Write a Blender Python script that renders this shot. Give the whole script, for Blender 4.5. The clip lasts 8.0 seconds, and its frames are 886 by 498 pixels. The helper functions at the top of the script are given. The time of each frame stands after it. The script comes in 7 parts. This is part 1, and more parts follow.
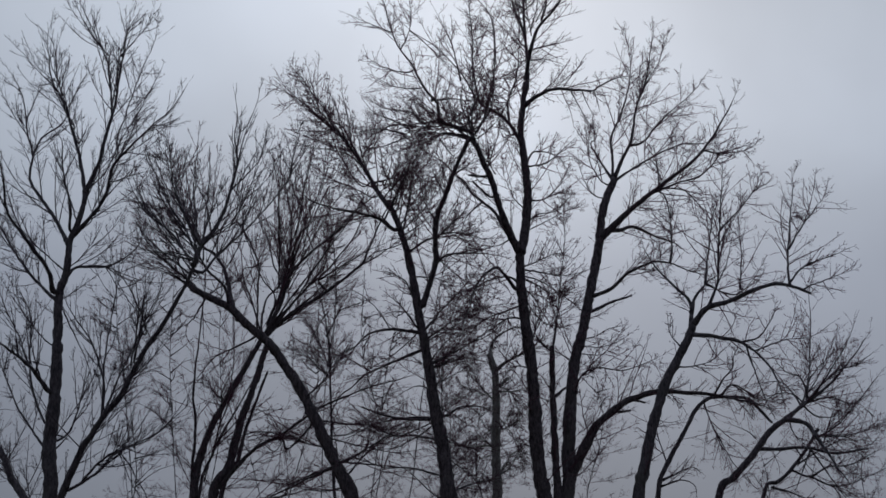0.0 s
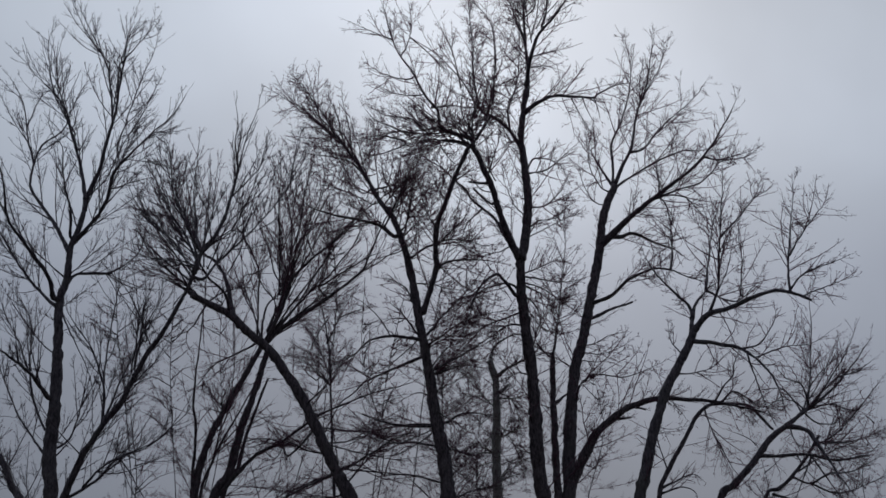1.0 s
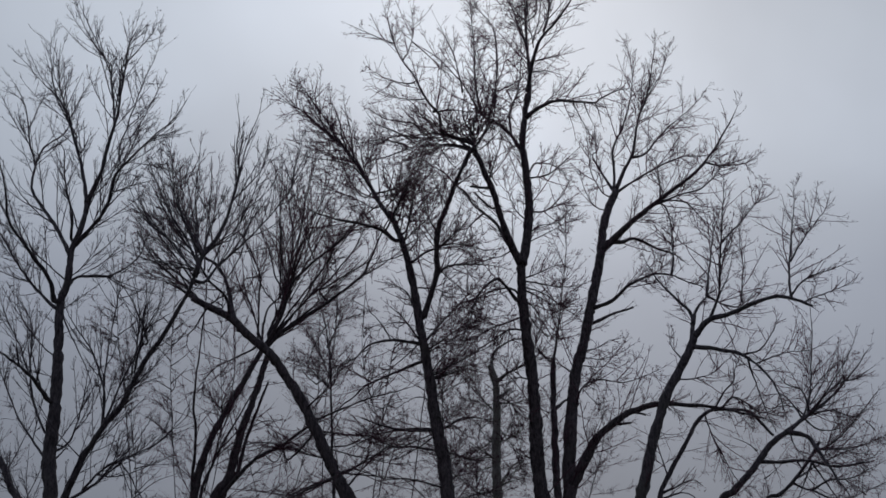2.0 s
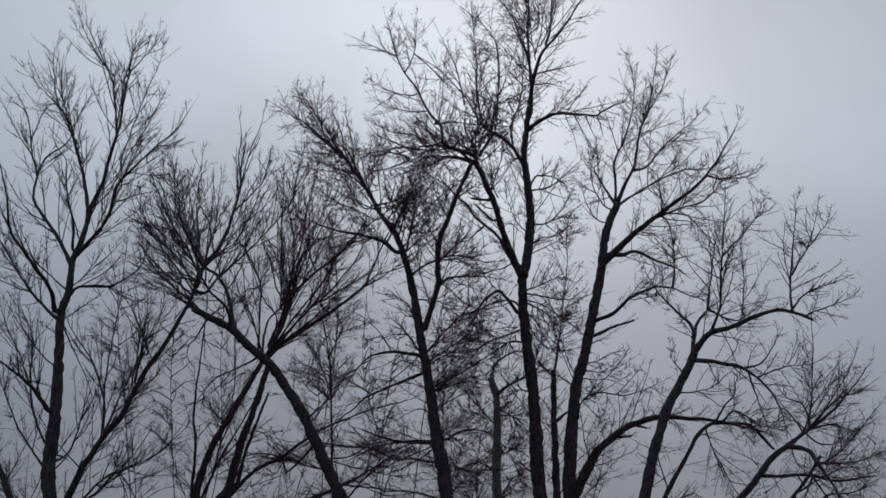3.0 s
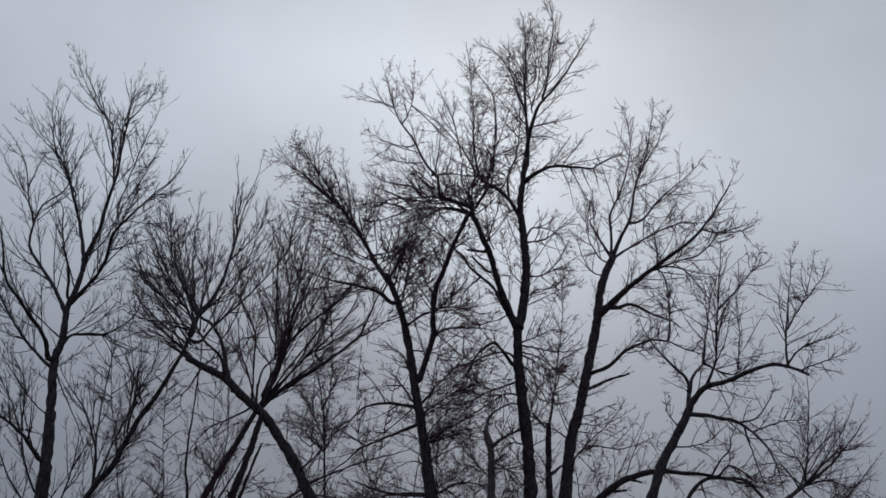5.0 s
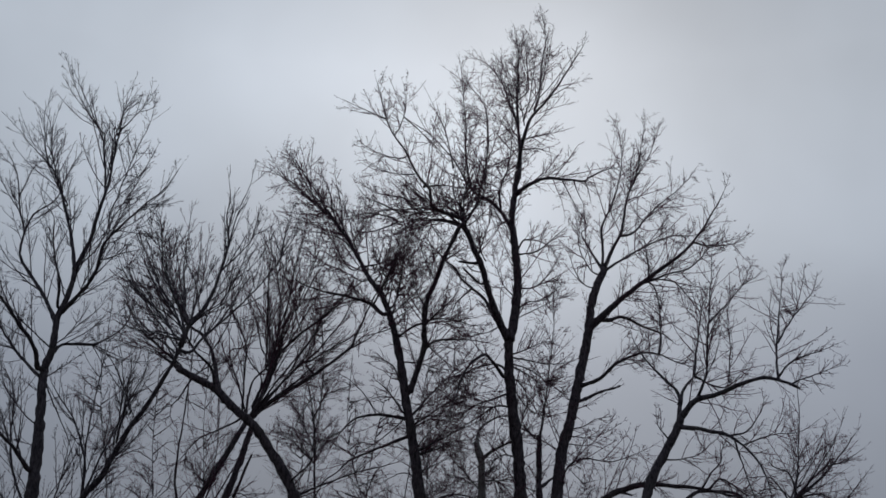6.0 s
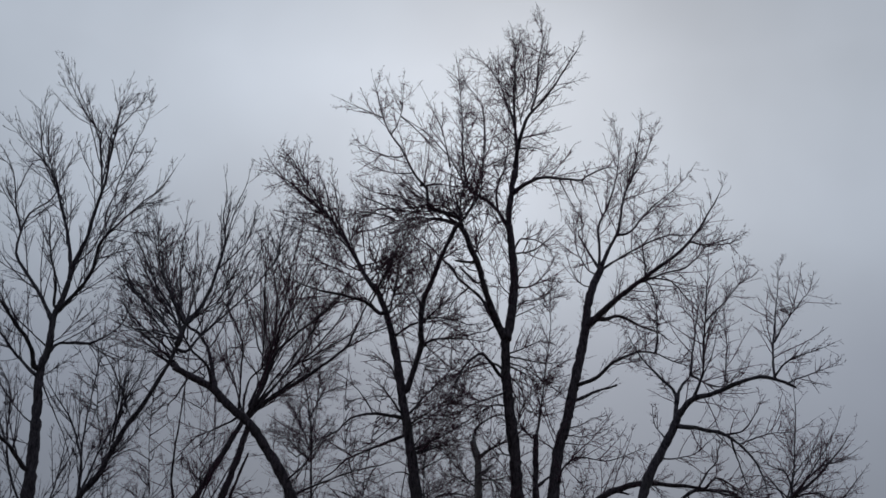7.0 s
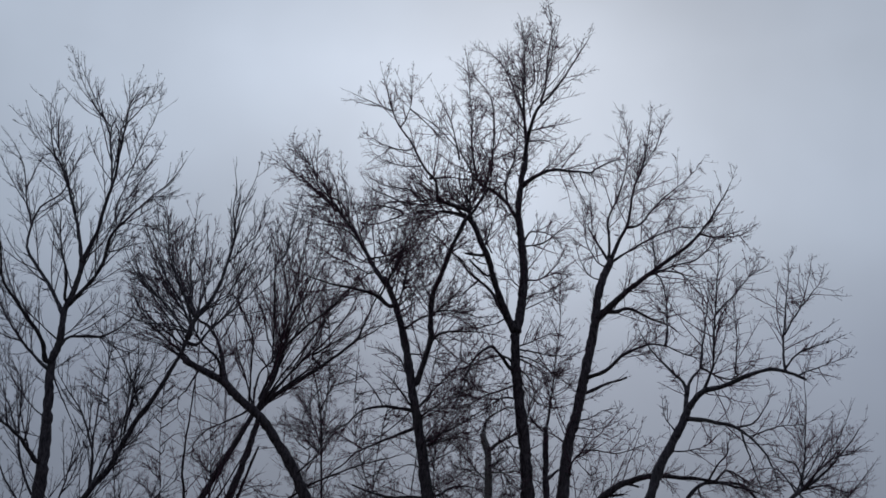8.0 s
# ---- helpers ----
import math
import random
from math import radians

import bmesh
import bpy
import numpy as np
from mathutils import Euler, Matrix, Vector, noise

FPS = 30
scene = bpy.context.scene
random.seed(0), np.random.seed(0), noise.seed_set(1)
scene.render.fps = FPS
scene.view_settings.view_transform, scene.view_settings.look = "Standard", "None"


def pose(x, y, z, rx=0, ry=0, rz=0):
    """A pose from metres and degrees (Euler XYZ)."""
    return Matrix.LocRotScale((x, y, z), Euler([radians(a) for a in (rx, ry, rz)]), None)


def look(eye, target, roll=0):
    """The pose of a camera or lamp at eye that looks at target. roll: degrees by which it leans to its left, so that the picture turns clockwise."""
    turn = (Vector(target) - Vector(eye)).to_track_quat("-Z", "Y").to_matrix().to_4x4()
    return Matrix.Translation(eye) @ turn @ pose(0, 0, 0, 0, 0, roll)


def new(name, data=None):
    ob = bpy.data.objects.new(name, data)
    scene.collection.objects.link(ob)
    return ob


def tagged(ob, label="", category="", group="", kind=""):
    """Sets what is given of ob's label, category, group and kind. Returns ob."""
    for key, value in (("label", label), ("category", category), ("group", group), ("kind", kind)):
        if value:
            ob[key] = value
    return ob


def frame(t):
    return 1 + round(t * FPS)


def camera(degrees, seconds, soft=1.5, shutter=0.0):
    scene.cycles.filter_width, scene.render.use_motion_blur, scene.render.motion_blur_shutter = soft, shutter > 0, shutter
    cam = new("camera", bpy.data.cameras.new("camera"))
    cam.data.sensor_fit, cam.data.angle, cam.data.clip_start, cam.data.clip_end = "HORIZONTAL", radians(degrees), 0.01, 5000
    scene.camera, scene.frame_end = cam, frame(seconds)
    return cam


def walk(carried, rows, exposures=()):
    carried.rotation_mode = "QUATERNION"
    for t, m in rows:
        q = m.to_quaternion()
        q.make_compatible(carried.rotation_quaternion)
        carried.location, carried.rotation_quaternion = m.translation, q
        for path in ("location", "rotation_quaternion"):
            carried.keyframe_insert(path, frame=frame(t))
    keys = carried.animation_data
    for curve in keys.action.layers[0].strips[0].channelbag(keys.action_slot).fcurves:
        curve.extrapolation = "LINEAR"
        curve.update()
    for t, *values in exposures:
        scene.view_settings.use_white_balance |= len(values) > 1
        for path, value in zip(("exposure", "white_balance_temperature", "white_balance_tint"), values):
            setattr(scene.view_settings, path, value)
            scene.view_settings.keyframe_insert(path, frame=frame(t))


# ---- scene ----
EYE_HEIGHT = 1.6

# ---- camera: stands still on the grass and tilts slowly up into the tree tops ----
cam = camera(41.0, 8.0, soft=1.6)
TURNS = [  # seconds, yaw, pitch, roll in degrees
    (0.0, 0.000, 20.000, 0.000),
    (0.5, -0.008, 20.189, -0.105),
    (1.0, 0.020, 20.327, -0.010),
    (1.5, 0.034, 20.442, 0.084),
    (3.0, 0.133, 21.111, 0.587),
    (3.5, 0.132, 21.736, 0.591),
    (4.0, 0.104, 22.302, 0.807),
    (4.5, 0.094, 23.004, 1.000),
    (6.0, -0.485, 24.152, 1.197),
    (6.5, -0.575, 24.186, 1.359),
    (7.0, -0.658, 24.110, 1.164),
    (7.5, -0.441, 23.876, 1.099),
    (8.0, -0.159, 23.756, 1.251),
]
walk(cam, [(t, pose(0, 0, EYE_HEIGHT, 0, 0, yaw) @ pose(0, 0, 0, 90 + pitch) @ pose(0, 0, 0, 0, 0, roll))
           for t, yaw, pitch, roll in TURNS],
     [(0.0, -0.1, 6300, 12), (3.0, -0.1, 6400, 12), (4.5, -0.14, 6380, 11), (6.5, -0.21, 6370, 10.5), (7.2, -0.23, 6250, 11), (8.0, -0.21, 6040, 11)])

# ---- overcast sky, the sun hidden behind the cloud ahead ----
SUN_WAY = Vector((0.065, 0.83, 0.55)).normalized()
world = bpy.data.worlds.new("overcast_sky")
scene.world = world
world.use_nodes = True
wn, wl = world.node_tree.nodes, world.node_tree.links
wn.clear()
w_out = wn.new("ShaderNodeOutputWorld")
w_bg = wn.new("ShaderNodeBackground")
w_bg.inputs["Strength"].default_value = 1.0
w_coord = wn.new("ShaderNodeTexCoord")
sky = wn.new("ShaderNodeTexSky")
sky.sky_type = "NISHITA"
sky.sun_disc = False
sky.sun_elevation = math.asin(SUN_WAY.z)
sky.sun_rotation = math.atan2(SUN_WAY.x, SUN_WAY.y)
sky.dust_density = 4.0
sky_dim = wn.new("ShaderNodeVectorMath")
sky_dim.operation = "SCALE"
sky_dim.inputs["Scale"].default_value = 0.08
wl.new(sky.outputs["Color"], sky_dim.inputs[0])
# thin bright cloud high up, thicker and greyer towards the horizon
height = wn.new("ShaderNodeSeparateXYZ")
wl.new(w_coord.outputs["Generated"], height.inputs[0])
cloud_ramp = wn.new("ShaderNodeValToRGB")
cloud_ramp.color_ramp.elements[0].position = 0.0
cloud_ramp.color_ramp.elements[0].color = (0.172, 0.199, 0.244, 1)
cloud_ramp.color_ramp.elements[1].position = 1.0
cloud_ramp.color_ramp.elements[1].color = (0.499, 0.566, 0.672, 1)
for place, shade in ((0.14, (0.215, 0.245, 0.297, 1)), (0.22, (0.265, 0.300, 0.360, 1)), (0.31, (0.350, 0.395, 0.470, 1)),
                     (0.40, (0.516, 0.580, 0.664, 1)), (0.45, (0.562, 0.628, 0.714, 1)), (0.49, (0.590, 0.658, 0.742, 1)), (0.54, (0.624, 0.692, 0.777, 1)), (0.62, (0.528, 0.592, 0.67, 1))):
    cloud_ramp.color_ramp.elements.new(place).color = shade
wl.new(height.outputs["Z"], cloud_ramp.inputs["Fac"])
# brighter towards the hidden sun, dull behind the viewer
glow = wn.new("ShaderNodeVectorMath")
glow.operation = "DOT_PRODUCT"
glow.inputs[1].default_value = SUN_WAY
wl.new(w_coord.outputs["Generated"], glow.inputs[0])
glow_amount = wn.new("ShaderNodeValToRGB")
glow_amount.color_ramp.elements[0].position = 0.0
glow_amount.color_ramp.elements[0].color = (0.35, 0.35, 0.35, 1)
glow_amount.color_ramp.elements[1].position = 1.0
glow_amount.color_ramp.elements[1].color = (1.0, 1.0, 1.0, 1)
for place, level in ((0.6, 0.6), (0.90, 0.84), (0.96, 0.93)):
    glow_amount.color_ramp.elements.new(place).color = (level, level, level, 1)
wl.new(glow.outputs["Value"], glow_amount.inputs["Fac"])
lit_cloud = wn.new("ShaderNodeMix")
lit_cloud.data_type = "RGBA"
lit_cloud.blend_type = "MULTIPLY"
lit_cloud.inputs["Factor"].default_value = 1.0
wl.new(cloud_ramp.outputs["Color"], lit_cloud.inputs["A"])
wl.new(glow_amount.outputs["Color"], lit_cloud.inputs["B"])
cloud_noise = wn.new("ShaderNodeTexNoise")
cloud_noise.inputs["Scale"].default_value = 3.6
cloud_noise.inputs["Detail"].default_value = 4.0
cloud_noise.inputs["Roughness"].default_value = 0.45
wl.new(w_coord.outputs["Generated"], cloud_noise.inputs["Vector"])
cloud_amount = wn.new("ShaderNodeMapRange")
cloud_amount.inputs["From Min"].default_value = 0.3
cloud_amount.inputs["From Max"].default_value = 0.7
cloud_amount.inputs["To Min"].default_value = 0.85
cloud_amount.inputs["To Max"].default_value = 1.15
wl.new(cloud_noise.outputs["Fac"], cloud_amount.inputs["Value"])
# heavier cloud high beside the hidden sun; low opposite, dimming painted behind the crowns
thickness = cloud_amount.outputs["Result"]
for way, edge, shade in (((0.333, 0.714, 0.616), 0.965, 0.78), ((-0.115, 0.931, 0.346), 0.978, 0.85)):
    dim_spot = wn.new("ShaderNodeVectorMath")
    dim_spot.operation = "DOT_PRODUCT"
    dim_spot.inputs[1].default_value = way
    wl.new(w_coord.outputs["Generated"], dim_spot.inputs[0])
    dim_spot_amount = wn.new("ShaderNodeMapRange")
    dim_spot_amount.interpolation_type = "SMOOTHSTEP"
    dim_spot_amount.inputs["From Min"].default_value = edge
    dim_spot_amount.inputs["From Max"].default_value = 1.0
    dim_spot_amount.inputs["To Min"].default_value = 1.0
    dim_spot_amount.inputs["To Max"].default_value = shade
    wl.new(dim_spot.outputs["Value"], dim_spot_amount.inputs["Value"])
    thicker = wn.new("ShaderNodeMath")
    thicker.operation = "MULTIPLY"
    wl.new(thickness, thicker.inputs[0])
    wl.new(dim_spot_amount.outputs["Result"], thicker.inputs[1])
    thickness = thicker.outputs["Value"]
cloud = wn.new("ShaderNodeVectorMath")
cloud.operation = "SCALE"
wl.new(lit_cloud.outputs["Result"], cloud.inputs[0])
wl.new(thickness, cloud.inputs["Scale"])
w_mix = wn.new("ShaderNodeMix")
w_mix.data_type = "RGBA"
w_mix.inputs["Factor"].default_value = 0.96
wl.new(sky_dim.outputs["Vector"], w_mix.inputs["A"])
wl.new(cloud.outputs["Vector"], w_mix.inputs["B"])
wl.new(w_mix.outputs["Result"], w_bg.inputs["Color"])
wl.new(w_bg.outputs["Background"], w_out.inputs["Surface"])

sun_data = bpy.data.lights.new("sun", "SUN")
sun_data.energy = 0.5
sun_data.angle = radians(25)
sun_data.color = (1.0, 0.96, 0.9)
sun = new("sun", sun_data)
sun.matrix_world = look(SUN_WAY * 60, (0, 0, 0))


# ---- materials ----
def bark(name, dark, pale, lichen, ridge=9.0):
    """Furrowed bark: long vertical ridges, fine grain and patches of lichen."""
    m = bpy.data.materials.new(name)
    m.use_nodes = True
    n, l = m.node_tree.nodes, m.node_tree.links
    bsdf = n["Principled BSDF"]
    bsdf.inputs["Roughness"].default_value = 0.92
    bsdf.inputs["Specular IOR Level"].default_value = 0.2
    coord = n.new("ShaderNodeTexCoord")
    stretch = n.new("ShaderNodeMapping")
    stretch.inputs["Scale"].default_value = (1.0, 1.0, 0.3)
    l.new(coord.outputs["Object"], stretch.inputs["Vector"])
    furrow = n.new("ShaderNodeTexVoronoi")
    furrow.feature = "DISTANCE_TO_EDGE"
    furrow.inputs["Scale"].default_value = ridge
    l.new(stretch.outputs["Vector"], furrow.inputs["Vector"])
    grain = n.new("ShaderNodeTexNoise")
    grain.inputs["Scale"].default_value = 38.0
    grain.inputs["Detail"].default_value = 6.0
    l.new(stretch.outputs["Vector"], grain.inputs["Vector"])
    blotch = n.new("ShaderNodeTexNoise")
    blotch.inputs["Scale"].default_value = 1.3
    blotch.inputs["Detail"].default_value = 5.0
    l.new(coord.outputs["Object"], blotch.inputs["Vector"])
    tone = n.new("ShaderNodeMix")
    tone.data_type = "RGBA"
    tone.inputs["A"].default_value = (*dark, 1)
    tone.inputs["B"].default_value = (*pale, 1)
    plates = n.new("ShaderNodeTexNoise")
    plates.inputs["Scale"].default_value = 13.0
    plates.inputs["Detail"].default_value = 3.0
    l.new(stretch.outputs["Vector"], plates.inputs["Vector"])
    both = n.new("ShaderNodeMath")
    both.operation = "MULTIPLY"
    l.new(plates.outputs["Fac"], both.inputs[0])
    l.new(grain.outputs["Fac"], both.inputs[1])
    wear = n.new("ShaderNodeMapRange")
    wear.inputs["From Min"].default_value = 0.12
    wear.inputs["From Max"].default_value = 0.38
    l.new(both.outputs["Value"], wear.inputs["Value"])
    l.new(wear.outputs["Result"], tone.inputs["Factor"])
    patch = n.new("ShaderNodeMapRange")
    patch.inputs["From Min"].default_value = 0.55
    patch.inputs["From Max"].default_value = 0.75
    patch.inputs["To Max"].default_value = 0.7
    l.new(blotch.outputs["Fac"], patch.inputs["Value"])
    grown = n.new("ShaderNodeMix")
    grown.data_type = "RGBA"
    grown.inputs["B"].default_value = (*lichen, 1)
    l.new(patch.outputs["Result"], grown.inputs["Factor"])
    l.new(tone.outputs["Result"], grown.inputs["A"])
    l.new(grown.outputs["Result"], bsdf.inputs["Base Color"])
    height = n.new("ShaderNodeMath")
    height.operation = "MULTIPLY_ADD"
    height.inputs[1].default_value = 0.35
    l.new(grain.outputs["Fac"], height.inputs[0])
    l.new(furrow.outputs["Distance"], height.inputs[2])
    bump = n.new("ShaderNodeBump")
    bump.inputs["Strength"].default_value = 0.9
    bump.inputs["Distance"].default_value = 0.03
    l.new(height.outputs["Value"], bump.inputs["Height"])
    l.new(bump.outputs["Normal"], bsdf.inputs["Normal"])
    return m


def twig_bark(name, colour, spread):
    """Smooth young bark, a little different from twig to twig."""
    m = bpy.data.materials.new(name)
    m.use_nodes = True
    n, l = m.node_tree.nodes, m.node_tree.links
    bsdf = n["Principled BSDF"]
    bsdf.inputs["Roughness"].default_value = 0.75
    bsdf.inputs["Specular IOR Level"].default_value = 0.25
    geo = n.new("ShaderNodeNewGeometry")
    mix = n.new("ShaderNodeMix")
    mix.data_type = "RGBA"
    mix.inputs["A"].default_value = (*colour, 1)
    mix.inputs["B"].default_value = (*spread, 1)
    l.new(geo.outputs["Random Per Island"], mix.inputs["Factor"])
    l.new(mix.outputs["Result"], bsdf.inputs["Base Color"])
    return m


BARK_GREY = bark("grey_bark", (0.042, 0.037, 0.047), (0.172, 0.155, 0.178), (0.108, 0.108, 0.100))
BARK_BROWN = bark("brown_bark", (0.040, 0.033, 0.041), (0.170, 0.145, 0.166), (0.104, 0.100, 0.098), 7.0)
BARK_PALE = bark("weathered_wood", (0.16, 0.155, 0.155), (0.40, 0.385, 0.38), (0.27, 0.275, 0.245), 12.0)
TWIG_GREY = twig_bark("grey_twig", (0.050, 0.040, 0.058), (0.100, 0.080, 0.105))
TWIG_BROWN = twig_bark("brown_twig", (0.082, 0.041, 0.062), (0.165, 0.085, 0.120))


def grass_material():
    m = bpy.data.materials.new("winter_grass")
    m.use_nodes = True
    n, l = m.node_tree.nodes, m.node_tree.links
    bsdf = n["Principled BSDF"]
    bsdf.inputs["Roughness"].default_value = 0.95
    coord = n.new("ShaderNodeTexCoord")
    fine = n.new("ShaderNodeTexNoise")
    fine.inputs["Scale"].default_value = 14.0
    fine.inputs["Detail"].default_value = 8.0
    wide = n.new("ShaderNodeTexNoise")
    wide.inputs["Scale"].default_value = 0.12
    wide.inputs["Detail"].default_value = 4.0
    l.new(coord.outputs["Object"], fine.inputs["Vector"])
    l.new(coord.outputs["Object"], wide.inputs["Vector"])
    a = n.new("ShaderNodeMix")
    a.data_type = "RGBA"
    a.inputs["A"].default_value = (0.030, 0.036, 0.014, 1)
    a.inputs["B"].default_value = (0.085, 0.078, 0.040, 1)
    l.new(fine.outputs["Fac"], a.inputs["Factor"])
    b = n.new("ShaderNodeMix")
    b.data_type = "RGBA"
    b.inputs["B"].default_value = (0.060, 0.045, 0.028, 1)
    l.new(wide.outputs["Fac"], b.inputs["Factor"])
    l.new(a.outputs["Result"], b.inputs["A"])
    l.new(b.outputs["Result"], bsdf.inputs["Base Color"])
    bump = n.new("ShaderNodeBump")
    bump.inputs["Distance"].default_value = 0.05
    l.new(fine.outputs["Fac"], bump.inputs["Height"])
    l.new(bump.outputs["Normal"], bsdf.inputs["Normal"])
    return m


# ---- ground: one sheet to the horizon ----
def make_ground():
    bm = bmesh.new()
    rings = [0, 6, 12, 20, 28, 36, 46, 60, 90, 150, 300, 700, 1500, 3000]
    sides = 48
    last = None
    for r in rings:
        if r == 0:
            ring = [bm.verts.new((0, 0, 0))]
        else:
            ring = []
            for k in range(sides):
                a = math.tau * k / sides
                p = Vector((r * math.cos(a), r * math.sin(a), 0))
                p.z = 0.08 * noise.noise(p * 0.09) if r < 200 else 0.0
                ring.append(bm.verts.new(p))
        if last is not None:
            for k in range(sides):
                if len(last) == 1:
                    bm.faces.new((last[0], ring[k], ring[(k + 1) % sides]))
                else:
                    bm.faces.new((last[k], ring[k], ring[(k + 1) % sides], last[(k + 1) % sides]))
        last = ring
    me = bpy.data.meshes.new("ground")
    bm.to_mesh(me)
    bm.free()
    me.materials.append(grass_material())
    return tagged(new("ground", me), "short winter grass under the bare trees", "ground", kind="structure")


make_ground()


# ---- trees: tapered limbs along curves, side branches and twigs grown from them ----
def curve_through(points, step):
    """A smooth line through a limb's bends, as evenly spaced points."""
    p = np.array(points, float)
    p = np.vstack([2 * p[0] - p[1], p, 2 * p[-1] - p[-2]])
    line = []
    for i in range(1, len(p) - 2):
        n = max(2, int(np.linalg.norm(p[i + 1] - p[i]) / step))
        u = (np.arange(n) / n)[:, None]
        a, b, c, d = p[i - 1], p[i], p[i + 1], p[i + 2]
        line.append(0.5 * (2 * b + (c - a) * u + (2 * a - 5 * b + 4 * c - d) * u ** 2 + (3 * b - a - 3 * c + d) * u ** 3))
    return np.vstack(line + [p[-2:-1]])


def resampled(line, count):
    s = np.r_[0, np.cumsum(np.linalg.norm(np.diff(line, axis=0), axis=1))]
    u = np.linspace(0, s[-1], count)
    return np.stack([np.interp(u, s, line[:, k]) for k in range(3)], 1)


def tubes(lines, radii, sides, pointed=False):
    """Vertices, quads and triangles of tapered tubes along lines (N, K, 3) of radii (N, K), open-ended or with a pointed tip."""
    n, k, _ = lines.shape
    along = np.gradient(lines, axis=1)
    along /= np.linalg.norm(along, axis=2, keepdims=True) + 1e-9
    mean = along.mean(1)
    ref = np.where(np.abs(mean[:, 2:3]) > 0.8, np.array([[0.0, 1.0, 0.0]]), np.array([[0.0, 0.0, 1.0]]))
    e1 = np.cross(along, ref[:, None, :])
    e1 /= np.linalg.norm(e1, axis=2, keepdims=True) + 1e-9
    e2 = np.cross(along, e1)
    a = np.arange(sides) * math.tau / sides
    ring = e1[:, :, None] * np.cos(a)[None, None, :, None] + e2[:, :, None] * np.sin(a)[None, None, :, None]
    rings = lines[:, :, None] + ring * radii[:, :, None, None]
    j, j2 = np.arange(sides), (np.arange(sides) + 1) % sides
    rows, size = (k - 1, (k - 1) * sides + 1) if pointed else (k, k * sides)
    first = (np.arange(n) * size)[:, None, None]
    base = first + (np.arange(rows - 1) * sides)[None, :, None]
    quads = np.stack([base + j, base + j2, base + sides + j2, base + sides + j], -1).reshape(-1, 4)
    if not pointed:
        return rings.reshape(-1, 3), quads, np.zeros((0, 3), int)
    verts = np.concatenate([rings[:, :-1].reshape(n, -1, 3), lines[:, -1:]], axis=1).reshape(-1, 3)
    top, tip = first[:, 0] + (rows - 1) * sides, first[:, 0] + size - 1
    return verts, quads, np.stack([top + j, top + j2, tip + 0 * j], -1).reshape(-1, 3)


def mesh_of(name, pieces, material, caps=()):
    """One mesh from several (vertices, quads, triangles), and end caps as lists of vertices."""
    me = bpy.data.meshes.new(name)
    verts, quads, tris, at = [], [], [], 0
    for v, q, tri in pieces:
        verts.append(v)
        quads.append(q + at)
        tris.append(tri + at)
        at += len(v)
    verts, quads, tris = np.vstack(verts), np.vstack(quads), np.vstack(tris)
    loops = [quads.ravel(), tris.ravel()]
    starts = np.r_[np.arange(len(quads)) * 4, len(quads) * 4 + np.arange(len(tris)) * 3]
    total = len(quads) * 4 + len(tris) * 3
    for cap in caps:
        loops.append(np.array(cap))
        starts = np.r_[starts, total]
        total += len(cap)
    loops = np.concatenate(loops)
    me.vertices.add(len(verts))
    me.vertices.foreach_set("co", verts.ravel())
    me.loops.add(len(loops))
    me.loops.foreach_set("vertex_index", loops.astype(np.int32))
    me.polygons.add(len(starts))
    me.polygons.foreach_set("loop_start", starts.astype(np.int32))
    me.polygons.foreach_set("use_smooth", np.ones(len(starts), bool))
    me.update(calc_edges=True)
    me.materials.append(material)
    return me


def offshoots(rng, lines, radii, per_metre, length, angle, lift, curl, count, first, thick, tip):
    """Side shoots along lines: spacing, length, angle from the line, pull upwards, crookedness."""
    n, k, _ = lines.shape
    span = np.linalg.norm(np.diff(lines, axis=1), axis=2).sum(1)
    number = rng.poisson(per_metre * span * (1 - first))
    who = np.repeat(np.arange(n), number)
    m = len(who)
    if m == 0:
        return np.zeros((0, count, 3)), np.zeros((0, count))
    u = first + (1 - first) * rng.random(m) ** 0.85
    f = np.minimum(u * (k - 1), k - 1.001)
    i = f.astype(int)
    w = (f - i)[:, None]
    at = lines[who, i] * (1 - w) + lines[who, i + 1] * w
    along = lines[who, i + 1] - lines[who, i]
    along /= np.linalg.norm(along, axis=1, keepdims=True) + 1e-9
    r_at = radii[who, i] * (1 - w[:, 0]) + radii[who, i + 1] * w[:, 0]
    side = np.cross(along, rng.normal(size=(m, 3)))
    side /= np.linalg.norm(side, axis=1, keepdims=True) + 1e-9
    turn = np.radians(rng.normal(angle, 11, m))[:, None]
    way = along * np.cos(turn) + side * np.sin(turn)
    far = length * (0.3 + 1.0 * rng.random(m) ** 1.4) * (1.28 - 1.04 * u) * np.clip(span[who] / (2.2 * length), 0.35, 1.0)
    out = np.empty((m, count, 3))
    out[:, 0] = at
    for s in range(1, count):
        way = way + rng.normal(size=(m, 3)) * curl
        way[:, 2] += lift
        way /= np.linalg.norm(way, axis=1, keepdims=True)
        out[:, s] = out[:, s - 1] + way * (far / (count - 1))[:, None]
    r0 = np.minimum(r_at * 0.7, thick * np.sqrt(far / length))
    r0 = np.maximum(r0, tip)
    rad = r0[:, None] * (1 - np.linspace(0, 1, count)) + tip * np.linspace(0, 1, count)
    return out, rad


